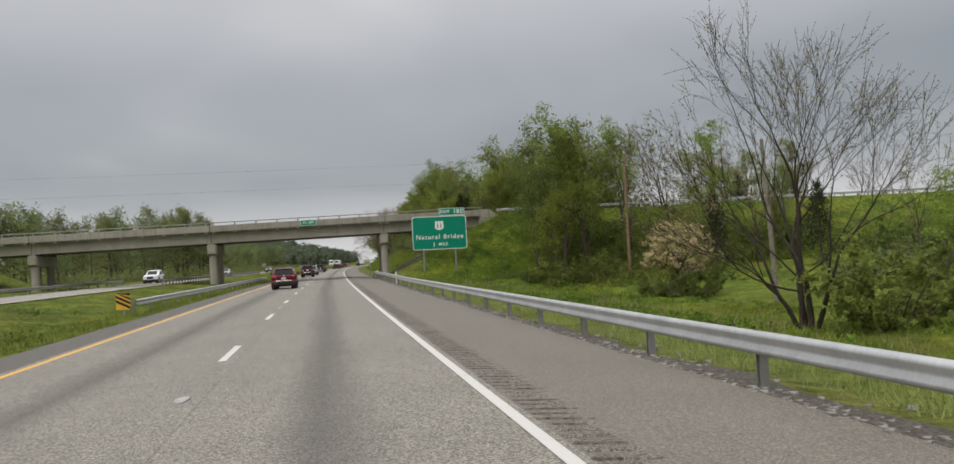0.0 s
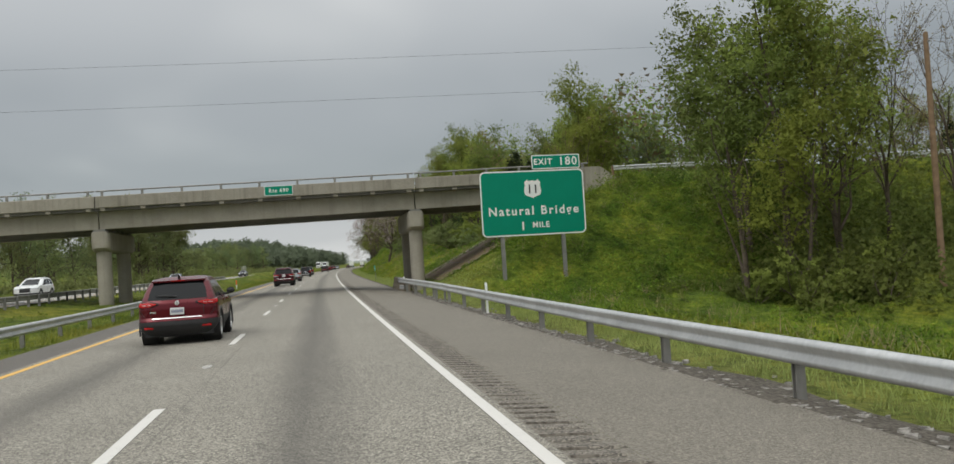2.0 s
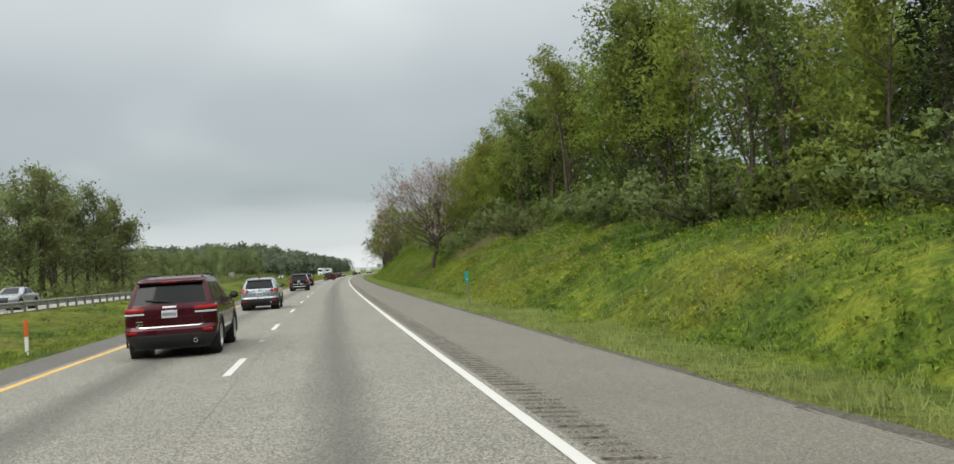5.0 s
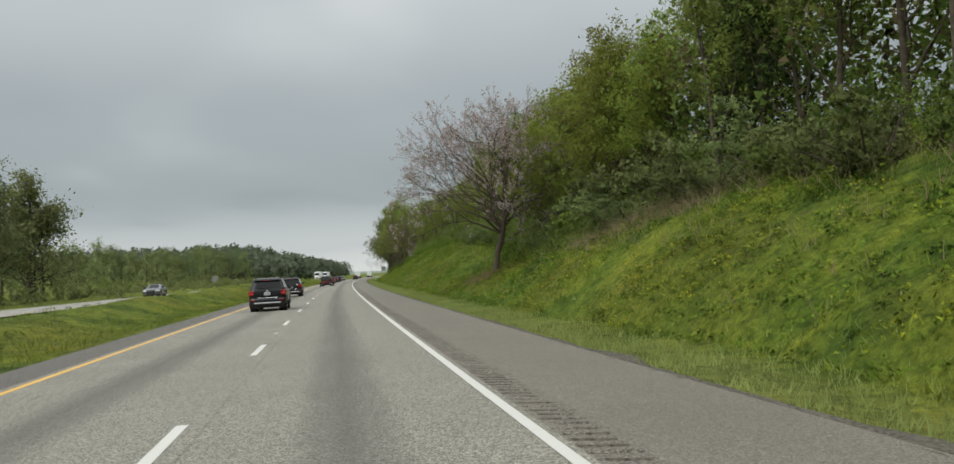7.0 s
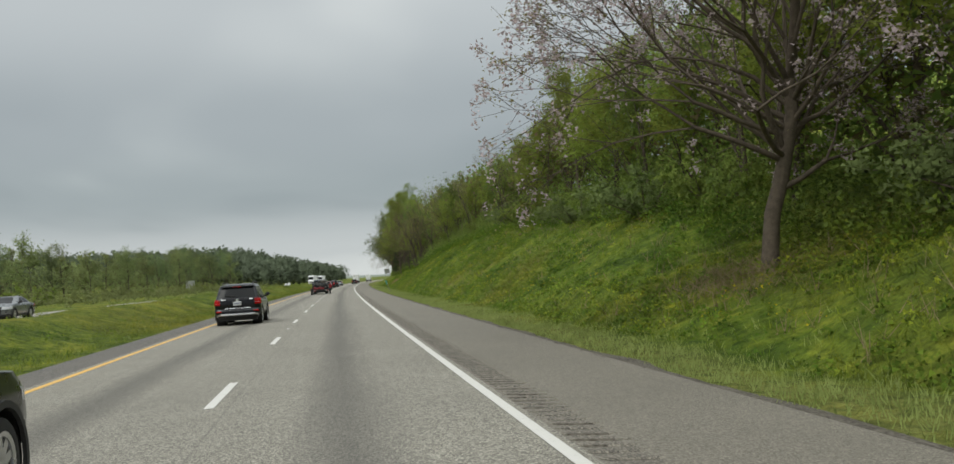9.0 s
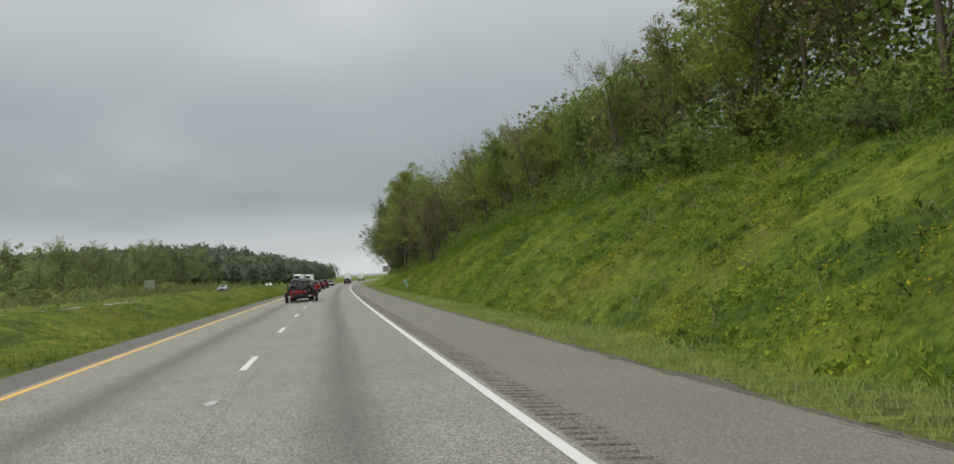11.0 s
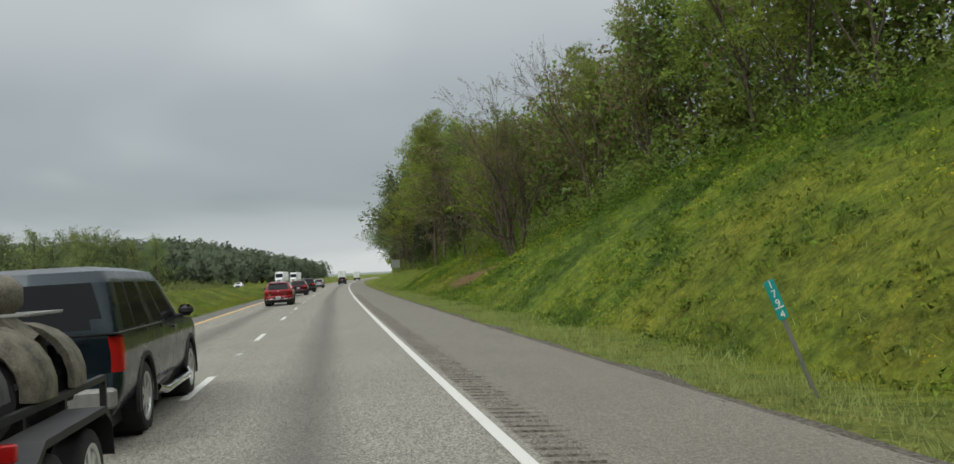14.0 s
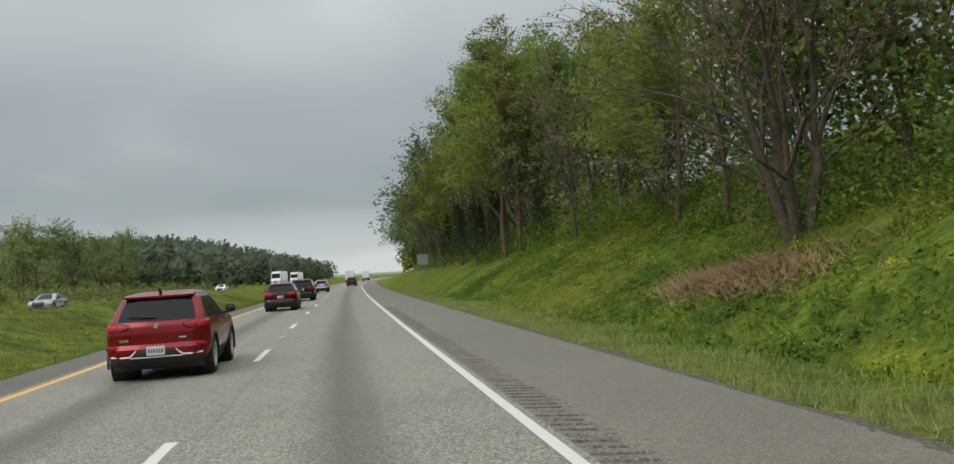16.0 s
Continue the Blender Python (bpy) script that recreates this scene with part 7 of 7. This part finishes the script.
dead = forked("bare_tree", "nearly bare tree with clustered trunks and long arching limbs", fork_tree(131, [(-0.22, 0, 2.8, 0.22, 1.0), (0.1, 0.15, 1.2, 0.10, 1.1), (0.22, -0.1, 5.6, 0.14, 1.05), (-0.1, -0.2, 3.6, 0.38, 0.8)],
              [(0, 0.7, 3.0, 1.2, 2.6), (0, 0.95, 3.3, 0.95, 2.8), (1, 0.9, 2.6, 0.9, 2.8), (3, 0.9, 3.7, 1.15, 2.4), (2, 0.8, 0.2, 0.9, 2.2), (1, 0.98, 3.1, 0.75, 3.0)], 3.3, 0.22, 6, 0.06, 0.05, (0.16, 0.5), (0.70, 0.92)), leaf_bud, 6, 0.2, 0.06, 127, 13000)
put(dead, 380.6, 13.2, 1.0, 0)
put(T["tall"], 426.0, 11.6, 1.35, 10)
for s, u, size in ((210.5, 15.6, 1.12), (207, 17.5, 1.0), (233.5, 16.0, 0.85), (239, 19.5, 1.1), (247, 17.5, 0.8)):
    put(T["round"], s, u, size, 20)
for s, u, size in ((443, 13.0, 1.45), (452, 15.5, 1.35), (434, 16.0, 1.25)):
    put(T["tall"], s, u, size, (17 * s) % 80 - 40)

R = random.Random(9)
# field and embankment before the overpass
for kind, s, u, size in (("deep", 87, 18.8, 1.05), ("oak", 88, 21.8, 1.3), ("deep", 91, 25, 1.25), ("oak", 86, 23.4, 1.1), ("deep", 93, 22.2, 1.2), ("round", 84.5, 20.5, 0.85), ("oak", 97, 31, 0.9), ("thin", 100, 37, 0.95), ("brown", 98, 44, 0.6), ("deep", 94, 48, 0.75),
                         ("thin", 92, 30.2, 1.28), ("thin", 92, 34.6, 1.3), ("tall", 90, 38.7, 1.05), ("thin", 90, 43.5, 1.0), ("brown", 93, 47, 0.6), ("oak", 120.5, 22.0, 1.22), ("deep", 123, 20.0, 0.9), ("thin", 118, 19.2, 0.85), ("deep", 125, 24.5, 1.1), ("cedar", 122, 36, 1.15), ("brown", 124, 29, 0.85), ("cedar", 84, 36, 0.8), ("cedar", 82, 46, 0.9), ("thin", 80, 55, 0.9), ("brown", 78, 62, 1.0), ("oak", 75, 70, 1.0), 
                         ("darkbush", 92, 45, 2.5), ("darkbush", 93, 51, 2.8), ("darkbush", 91, 57, 2.7), ("darkbush", 94, 39, 2.4), ("darkbush", 90, 64, 2.6), ("olive", 50, 31, 1.5), ("olive", 53, 34, 1.6), ("bush", 34, 20.5, 1.6), ("bush", 38, 24, 1.6), ("darkbush", 61, 43, 2.7), ("darkbush", 64, 46.5, 2.9), ("darkbush", 66, 51, 2.6), ("darkbush", 63.2, 21.9, 1.5), ("darkbush", 62.6, 23.0, 1.2), ("darkbush", 64.2, 25.6, 1.5), ("darkbush", 60.0, 24.2, 0.85), ("darkbush", 62.0, 22.6, 1.0), ("bush", 33, 19, 1.2), ("round", 55, 42, 0.9), ("deep", 48, 44, 0.8),
                         ("darkbush", 83, 17, 1.2), ("bush", 82, 19, 1.1), ("darkbush", 81, 22, 1.3), ("bush", 85, 25, 1.2), ("darkbush", 78, 30, 1.3), ("bush", 80, 33, 1.2)):
    put(T[kind], s, u, size * R.uniform(0.95, 1.05), R.uniform(-42, 42))
# behind the overpass and along the cut, shrubs in front of trees
for i in range(34):
    s = 121 + 3.1 * i + R.uniform(-1, 1)
    edge_u = curve_through([(120, 15), (150, 13.5), (180, 13), (225, 14.5)], s)
    put(T[R.choice(("olive", "olive", "bush", "darkbush"))], s, edge_u + R.uniform(0, 3.0), R.uniform(1.1, 1.75), R.uniform(-42, 42))
for i in range(44):
    s = 118 + 4.2 * i + R.uniform(-1.5, 1.5)
    edge_u = curve_through([(118, 19), (150, 18), (200, 16.5), (225, 15.5), (260, 16), (300, 19), (350, 19)], s)
    ob, u = T[R.choice(("oak", "round", "oak", "tall", "round", "brown", "deep"))], edge_u + R.uniform(0, 4)
    put(ob, s, u, fitting(ob, s, u, R), R.uniform(-42, 42))
for i in range(20):
    s = 240 + 7 * i + R.uniform(-2, 2)
    put(T[R.choice(("bush", "darkbush", "bush", "olive"))], s, curve_through([(240, 13.5), (300, 17), (350, 17), (380, 14.5)], s) + R.uniform(0, 2), R.uniform(0.7, 1.3), R.uniform(-42, 42))
for i in range(54):
    s = 299 + 4.3 * i + max(0, i - 40) * 5 + R.uniform(-1.5, 1.5)
    edge_u = curve_through([(300, 17.8), (350, 16.2), (372, 15.4), (385, 15), (430, 12), (600, 12)], s)
    ob, u = T[R.choice(("oak", "tall", "deep", "brown", "brown", "round") if s < 475 else ("far_oak", "far_tall", "far_deep", "brown"))], edge_u + R.uniform(0, 4)
    put(ob, s, u, min(1.6, fitting(ob, s, u, R)), R.uniform(-42, 42))
    if i % 5 == 0 and s < 420:
        put(T["thin"], s + 2, edge_u - 0.6, min(1.0, fitting(T["thin"], s + 2, edge_u, R)), R.uniform(-42, 42))
for s, u, size in ((419, 13.2, 0.55), (431, 11.8, 0.7), (438, 11.4, 0.62), (446, 12.2, 0.78), (455, 11.6, 0.7), (463, 12.4, 0.8), (474, 12.2, 0.75)):
    put(T["cedar"], s, u, size, (31 * s) % 80 - 40)
# beyond the opposite carriageway
SKYLINE_LEFT = [(100, 14.5), (145, 15.5), (180, 15.5), (195, 15), (230, 20), (250, 22), (272, 21), (298, 17.5), (305, 10), (325, 11), (368, 14), (395, 13), (455, 13), (540, 17), (700, 23)]


def fitting_left(ob, s, u, rng, low=0.75):
    tall = max(v.co.z for c in ob.children for v in c.data.vertices)
    top = curve_through(SKYLINE_LEFT, s) + 0.12 * (-46 - u)
    return max(0.35, (top - land(s, u)) / tall * rng.uniform(low, 1.0))


FAR = ("far_oak", "far_round", "far_deep", "far_round", "far_tall")
for i in range(40):
    s = 122 + 4.4 * i + R.uniform(-2, 2)
    ob, u = T[R.choice(FAR)], -41 - R.uniform(0, 14)
    put(ob, s, u, fitting_left(ob, s, u, R), R.uniform(-42, 42))
for s, u in ((240, -41), (252, -43), (266, -41), (281, -42)):
    put(T["far_tall"], s, u, fitting_left(T["far_tall"], s, u, R, 0.95), R.uniform(-42, 42))
for i in range(36):
    s = 335 + 8 * i + R.uniform(-3, 3)
    ob, u = T[R.choice(FAR)], -48 - R.uniform(0, 28)
    put(ob, s, u, fitting_left(ob, s, u, R), R.uniform(-42, 42))
for kind, s, u, size in (("bush", 240, -40, 1.2), ("darkbush", 300, -41, 1.2), ("bush", 330, -44, 1.5), ("olive", 380, -46, 1.3), ("darkbush", 440, -47, 1.6), ("bush", 470, -46, 1.2), ("darkbush", 400, -45, 1.3)):
    put(T[kind], s, u, size, R.uniform(-42, 42))
for kind, s, u, size in (("far_tall", 40, -55, 0.9), ("far_oak", 60, -52, 0.9), ("far_deep", 80, -60, 0.9), ("far_oak", 20, -58, 0.9), ("far_deep", 135, -40, 0.7), ("far_round", 118, -46, 1.0), ("far_oak", 126, -52, 1.1)):
    put(T[kind], s, u, size, R.uniform(-42, 42))


def woods(name, label, spots, seed, size=0.55, per=34, leaf=None):
    """Far woods: crowns of many leaf clumps, all one thing that nobody could count."""
    rng = np.random.default_rng(seed)
    pts = []
    for s, u, h in spots:
        w = h * rng.uniform(0.28, 0.42)
        base = np.array(place(s, u, land(s, u)))
        d = rng.normal(size=(per, 3))
        d /= np.linalg.norm(d, axis=1, keepdims=True)
        r = rng.uniform(0.55, 1.05, (per, 1))
        pts.append(np.concatenate([base + d * r * np.array([w, w, h * 0.5]) + np.array([0, 0, h * 0.52]), d * 0.7 + rng.normal(size=d.shape) * 0.25 + np.array([0, -0.1, 0.5])], 1))
    pts = np.concatenate(pts)
    ob = part(name, leaf_mesh(name, pts[:, :3], size, leaf or leaf_deep, seed, 0.8, normals=pts[:, 3:]), leaf or leaf_deep)
    return tagged(ob, label, "woods", kind="stuff")


spots = []
for i in range(900):
    s = R.uniform(620, 1130)
    u = -R.uniform(42, 230)
    if s > 1000 and u > -50:
        continue
    spots.append((s, u, R.uniform(9, 16)))
# hill leaves blued and greyed, distance haze put into the colour
woods("far_woods", "dark wooded hill in the distance beside the highway", spots, 3, 1.05, 100, make_leaf("hill leaves blued by haze", (0.128, 0.160, 0.104), (0.19, 0.228, 0.146), 0.5))
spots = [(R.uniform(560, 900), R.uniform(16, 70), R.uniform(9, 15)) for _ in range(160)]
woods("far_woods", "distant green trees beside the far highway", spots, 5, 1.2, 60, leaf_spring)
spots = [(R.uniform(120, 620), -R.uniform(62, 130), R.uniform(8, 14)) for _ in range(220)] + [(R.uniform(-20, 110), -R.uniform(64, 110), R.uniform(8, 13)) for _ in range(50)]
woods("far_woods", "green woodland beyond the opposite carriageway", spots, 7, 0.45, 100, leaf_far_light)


def thicket(name, label, s0, s1, edge, seed, count, leaf, size, depth=9.0, tall=3.4):
    """Understory along the edge of the wood: uneven mounds of small leaves from the ground up."""
    rng = np.random.default_rng(seed)
    pts = []
    for _ in range(count):
        s = rng.uniform(s0, s1)
        u = curve_through(edge, s) + abs(rng.normal()) * depth * 0.5
        r, h = rng.uniform(0.5, 1.3), tall * rng.uniform(0.3, 1.0) * (0.6 + 0.8 * noise.noise(Vector((s * 0.15, u * 0.15, seed))) ** 2 * 3)
        p = np.array(place(s, u, rough_land(s, u)))
        # a few round clumps of leaves one over another, narrower towards the top
        n = 4
        f = (np.arange(n) + rng.uniform(0.1, 0.9, n)) / n
        c = rng.normal(size=(n, 3)) * (r * 0.55 * (1.15 - 0.7 * f))[:, None]
        c[:, 2] = f * h
        d = rng.normal(size=(n, 7, 3))
        d /= np.linalg.norm(d, axis=2, keepdims=True)
        q = (c[:, None, :] + d * (0.20 + 0.26 * r) * rng.uniform(0.5, 1.0, (n, 7, 1))).reshape(-1, 3)
        q[:, 2] = np.maximum(q[:, 2], 0.04)
        pts.append(np.concatenate([p + q, 0.5 * d.reshape(-1, 3) + np.array([0, -0.2, 0.5])], 1))
    pts = np.concatenate(pts)
    ob = part(name, leaf_mesh(name, pts[:, :3], size, leaf, seed, 0.6, normals=pts[:, 3:]), leaf)
    return tagged(ob, label, "undergrowth", kind="stuff")


thicket("undergrowth", "dense shaded undergrowth along the edge of the wood", 114, 560, WOOD_EDGE, 51, 3300, leaf_deep, 0.10, 11, 3.6)
thicket("undergrowth", "low leafy brambles where the bank meets the wood", 114, 440, [(s, u - 0.8) for s, u in WOOD_EDGE], 56, 1700, leaf_weed, 0.078, 3.5, 1.4)
thicket("undergrowth", "light green undergrowth along the edge of the wood", 114, 560, WOOD_EDGE, 52, 1200, leaf_spring, 0.085, 6, 3.0)
thicket("undergrowth", "tall leafy saplings behind the shrubs of the bank", 116, 460, [(q, w + 1.2) for q, w in WOOD_EDGE], 60, 2200, leaf_spring, 0.09, 5, 5.5)
thicket("undergrowth", "mixed undergrowth on the overpass embankment", 78, 100, [(78, 17), (100, 22)], 53, 560, leaf_deep, 0.12, 22, 3.6)
thicket("undergrowth", "low dark vines and weeds over the overpass embankment", 88, 100.5, [(88, 8), (95, 8.5), (100.5, 9)], 57, 1300, leaf_weed, 0.058, 24, 0.6)
thicket("undergrowth", "dark low growth in patches on the overpass embankment", 86, 100.5, [(86, 14), (100.5, 16)], 58, 260, leaf_deep, 0.085, 24, 1.3)
thicket("undergrowth", "dark hedge of shrubs along the foot of the embankment", 88, 95.5, [(88, 23), (95.5, 23)], 59, 900, leaf_deep, 0.13, 44, 4.2)
thicket("undergrowth", "low green thicket beyond the opposite carriageway", 118, 640, [(118, -44), (260, -44), (640, -56)], 54, 1000, leaf_far_light, 0.20, 12, 3.4)
for i in range(20):
    put(T[R.choice(("far_tall", "oak", "brown", "cedar", "far_oak"))], R.uniform(116, 127), 24 + 2.2 * i, R.uniform(0.6, 0.95), R.uniform(-42, 42))
for s, u, size in ((118, 50, 1.15), (119, 57, 1.3), (118, 63, 1.2), (121, 69, 1.3), (119, 76, 1.25), (122, 84, 1.3), (128, 24, 0.85), (133, 27, 0.95), (138, 25, 0.9), (143, 29, 1.0), (131, 32, 0.9), (147, 24, 0.95)):
    put(T["thin"], s, u, size, 23 * s % 360)
for s, u, size in ((124, 17.5, 0.85), (141, 20, 1.05), (137, 18.5, 0.95), (196, 18.5, 1.3), (200, 20, 1.35), (165, 18.5, 1.35)):
    put(T["cedar"], s, u, size, 0)
spots = []
for i in range(640):
    q = R.uniform(116, 500)
    w = curve_through(WOOD_EDGE, q) + (R.uniform(4.5, 9) if i % 3 else R.uniform(9, 24))
    spots.append((q, w, max(3.5, (wood_top(q, w) - land(q, w)) * (R.uniform(0.62, 0.94) if q > 262 else R.uniform(0.55, 0.86)))))
woods("bank_woods", "shaded woodland behind the bank", spots[::2], 8, 0.20, 270, leaf_deep)
woods("bank_woods", "fresh spring-green woodland behind the bank", spots[1::4], 18, 0.20, 270, leaf_spring)
woods("bank_woods", "brownish budding woodland behind the bank", spots[3::4], 28, 0.20, 270, leaf_bud)

# a low far ridge, its haze put into the pale colour
ridge_m = plain("distant woods paled by haze", (0.19, 0.215, 0.19), 0.95, 0, 0.15, 0.01)
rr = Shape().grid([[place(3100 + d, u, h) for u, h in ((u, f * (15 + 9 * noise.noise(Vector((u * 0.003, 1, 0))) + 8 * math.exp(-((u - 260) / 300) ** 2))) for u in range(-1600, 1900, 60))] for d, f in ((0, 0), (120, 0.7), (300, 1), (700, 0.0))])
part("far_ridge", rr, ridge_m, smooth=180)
tagged(bpy.data.objects["far_ridge"], "low grey-green ridge on the horizon", "hills", kind="structure")


# ---- grass and weeds ----
def blades(name, label, count, area, height, material, seed, width=0.02, lean=0.5, clump=6, spread=0.12):
    """Tufts of curved blades, each of two triangles."""
    rng = np.random.default_rng(seed)
    roots = []
    while len(roots) < count:
        s, u, k = area(rng)
        if k:
            roots.append(tuple(place(s, u, rough_land(s, u))))
    base = np.repeat(np.array(roots), clump, 0)
    n = len(base)
    base[:, :2] += rng.normal(size=(n, 2)) * spread
    h = height * rng.uniform(0.5, 1.3, n)
    a = rng.uniform(0, 2 * np.pi, n)
    side = np.stack([np.cos(a), np.sin(a), 0 * a], 1) * (width * rng.uniform(0.7, 1.4, n))[:, None]
    out = rng.normal(size=(n, 3)) * lean
    out[:, 2] = 0
    tip = base + np.stack([0 * h, 0 * h, h], 1) + out * h[:, None]
    base[:, 2] -= 0.03
    v = np.stack([base - side, base + side, tip], 1).reshape(-1, 3)
    # normals bent upward so upright blades take light like the level ground
    up = rng.normal(size=(n, 3)) * 0.22 + np.array([-0.1, -0.25, 1.0])
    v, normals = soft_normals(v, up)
    me = leaf_sheet(name, v, material, normals)
    return tagged(part(name, me, material), label, "grass", kind="stuff")


def right_verge(rng):
    s = rng.uniform(-5, 410)
    u = (4.35 if s < 107 else 3.75) + abs(rng.normal()) * 1.7
    return s, u, True


def right_bank(rng):
    s = rng.uniform(5, 420)
    u = rng.uniform(6, 22)
    return s, u, not (100 < s < 113 and u < 17) and (s < 112 or u < curve_through(WOOD_EDGE, s) + 1.2)


def median(rng):
    s = rng.uniform(10, 440)
    u = -9.15 - abs(rng.normal()) * 2.6
    return s, u, u > -18.4


blades("verge_grass", "short bright grass along the outer verge", 21000, right_verge, 0.16, blade_verge, 21, 0.013, 0.5, 4)
blades("bank_grass", "rough green grass and weeds on the bank", 22000, right_bank, 0.22, blade, 22, 0.016, 0.7, 5, 0.18)
blades("median_grass", "bright uneven grass on the median", 12000, median, 0.17, blade, 23, 0.014, 0.5, 4)
blades("dry_grass", "pale dry grass stalks on the bank", 1100, lambda rng: (rng.uniform(10, 300), rng.uniform(7, 18), True), 0.55, blade_dry, 24, 0.012, 0.5)


def weeds(name, label, count, area, size, material, seed, height=0.3, per=20, cut=0.0, spread=0.30):
    """Mounds of leafy weeds, thicker in patches."""
    rng = np.random.default_rng(seed)
    pts, masses = [], []
    while len(pts) < count:
        s, u, k = area(rng)
        p = place(s, u)
        if k and noise.noise(p * 0.14 + Vector((0, 0, seed))) + rng.normal() * 0.18 > cut:
            k = rng.uniform(0.6, 1.5)
            d = rng.normal(size=(per, 3))
            d /= np.linalg.norm(d, axis=1, keepdims=True)
            d[:, 2] = np.abs(d[:, 2])
            d *= rng.uniform(0.75, 1.05, (per, 1)) * k
            pts.append(np.array([p.x, p.y, rough_land(s, u)]) + d * np.array([spread, spread, height]))
            masses.append(d * 0.7 + np.array([0, 0, 0.55]) + rng.normal(size=d.shape) * 0.18)
    return tagged(part(name, leaf_mesh(name, np.concatenate(pts), size, material, seed, 0.7, 0.4, np.concatenate(masses)), material), label, "weeds", kind="stuff")


def cut_bank(rng):
    s = rng.uniform(112, 425)
    u = rng.uniform(6.2, 19)
    return s, u, u < curve_through(WOOD_EDGE, s) + 0.8


def field(rng):
    s = rng.uniform(8, 100)
    u = rng.uniform(6, 24)
    return s, u, True


weeds("broad_weeds", "leafy green weeds in dense patches on the bank", 5800, cut_bank, 0.052, leaf_weed, 31, 0.24, 25, -0.12, 0.30)
weeds("broad_weeds", "fresh yellow-green weeds in patches on the bank", 2700, cut_bank, 0.048, weed_light, 32, 0.22, 24, 0.04, 0.30)
weeds("broad_weeds", "mixed green weeds in the field and embankment", 2600, field, 0.05, leaf_weed, 35, 0.22, 20)
weeds("yellow_flowers", "patches of small yellow wild flowers", 300, lambda rng: (rng.uniform(120, 420), rng.uniform(7, 15), True), 0.036, flower_yellow, 33, 0.32, 12, 0.33, 0.34)
weeds("broad_weeds", "leafy weeds on the median", 800, lambda rng: (rng.uniform(10, 440), rng.uniform(-18, -11), True), 0.05, leaf_weed, 34, 0.2, 16, 0.1)
blades("leaf_litter", "brown dead stalks and litter on the bank", 900, lambda rng: (rng.normal(377.0, 2.1), rng.normal(9.3, 0.6), True), 0.26, plain("dead brown stalks", (0.27, 0.175, 0.09), 0.95, 0, 0.4, 14.0), 41, 0.02, 1.6, 6, 0.3)
blades("leaf_litter", "brown litter round the blossoming tree's foot", 260, lambda rng: (rng.normal(226.0, 1.6), rng.normal(10.0, 0.9), True), 0.26, blade_dry, 42, 0.016, 1.6, 6, 0.3)
blades("dry_grass", "pale dry stalks at the edge of the wood", 500, lambda rng: (rng.normal(196, 9), rng.normal(13.5, 1.4), True), 0.8, blade_dry, 43, 0.012, 0.6, 6, 0.25)
weeds("broad_weeds", "dark weeds growing along the gutter of the slope paving", 70, lambda rng: (111.1 + rng.normal() * 0.16, rng.uniform(6, 15), True), 0.06, leaf_weed, 36, 0.16, 16, -2.0, 0.2)
weeds("broad_weeds", "green weeds creeping over the near edge of the slope paving", 70, lambda rng: (100.9 + rng.normal() * 0.3, rng.uniform(6, 16), True), 0.06, leaf_weed, 37, 0.2, 16, -2.0, 0.3)
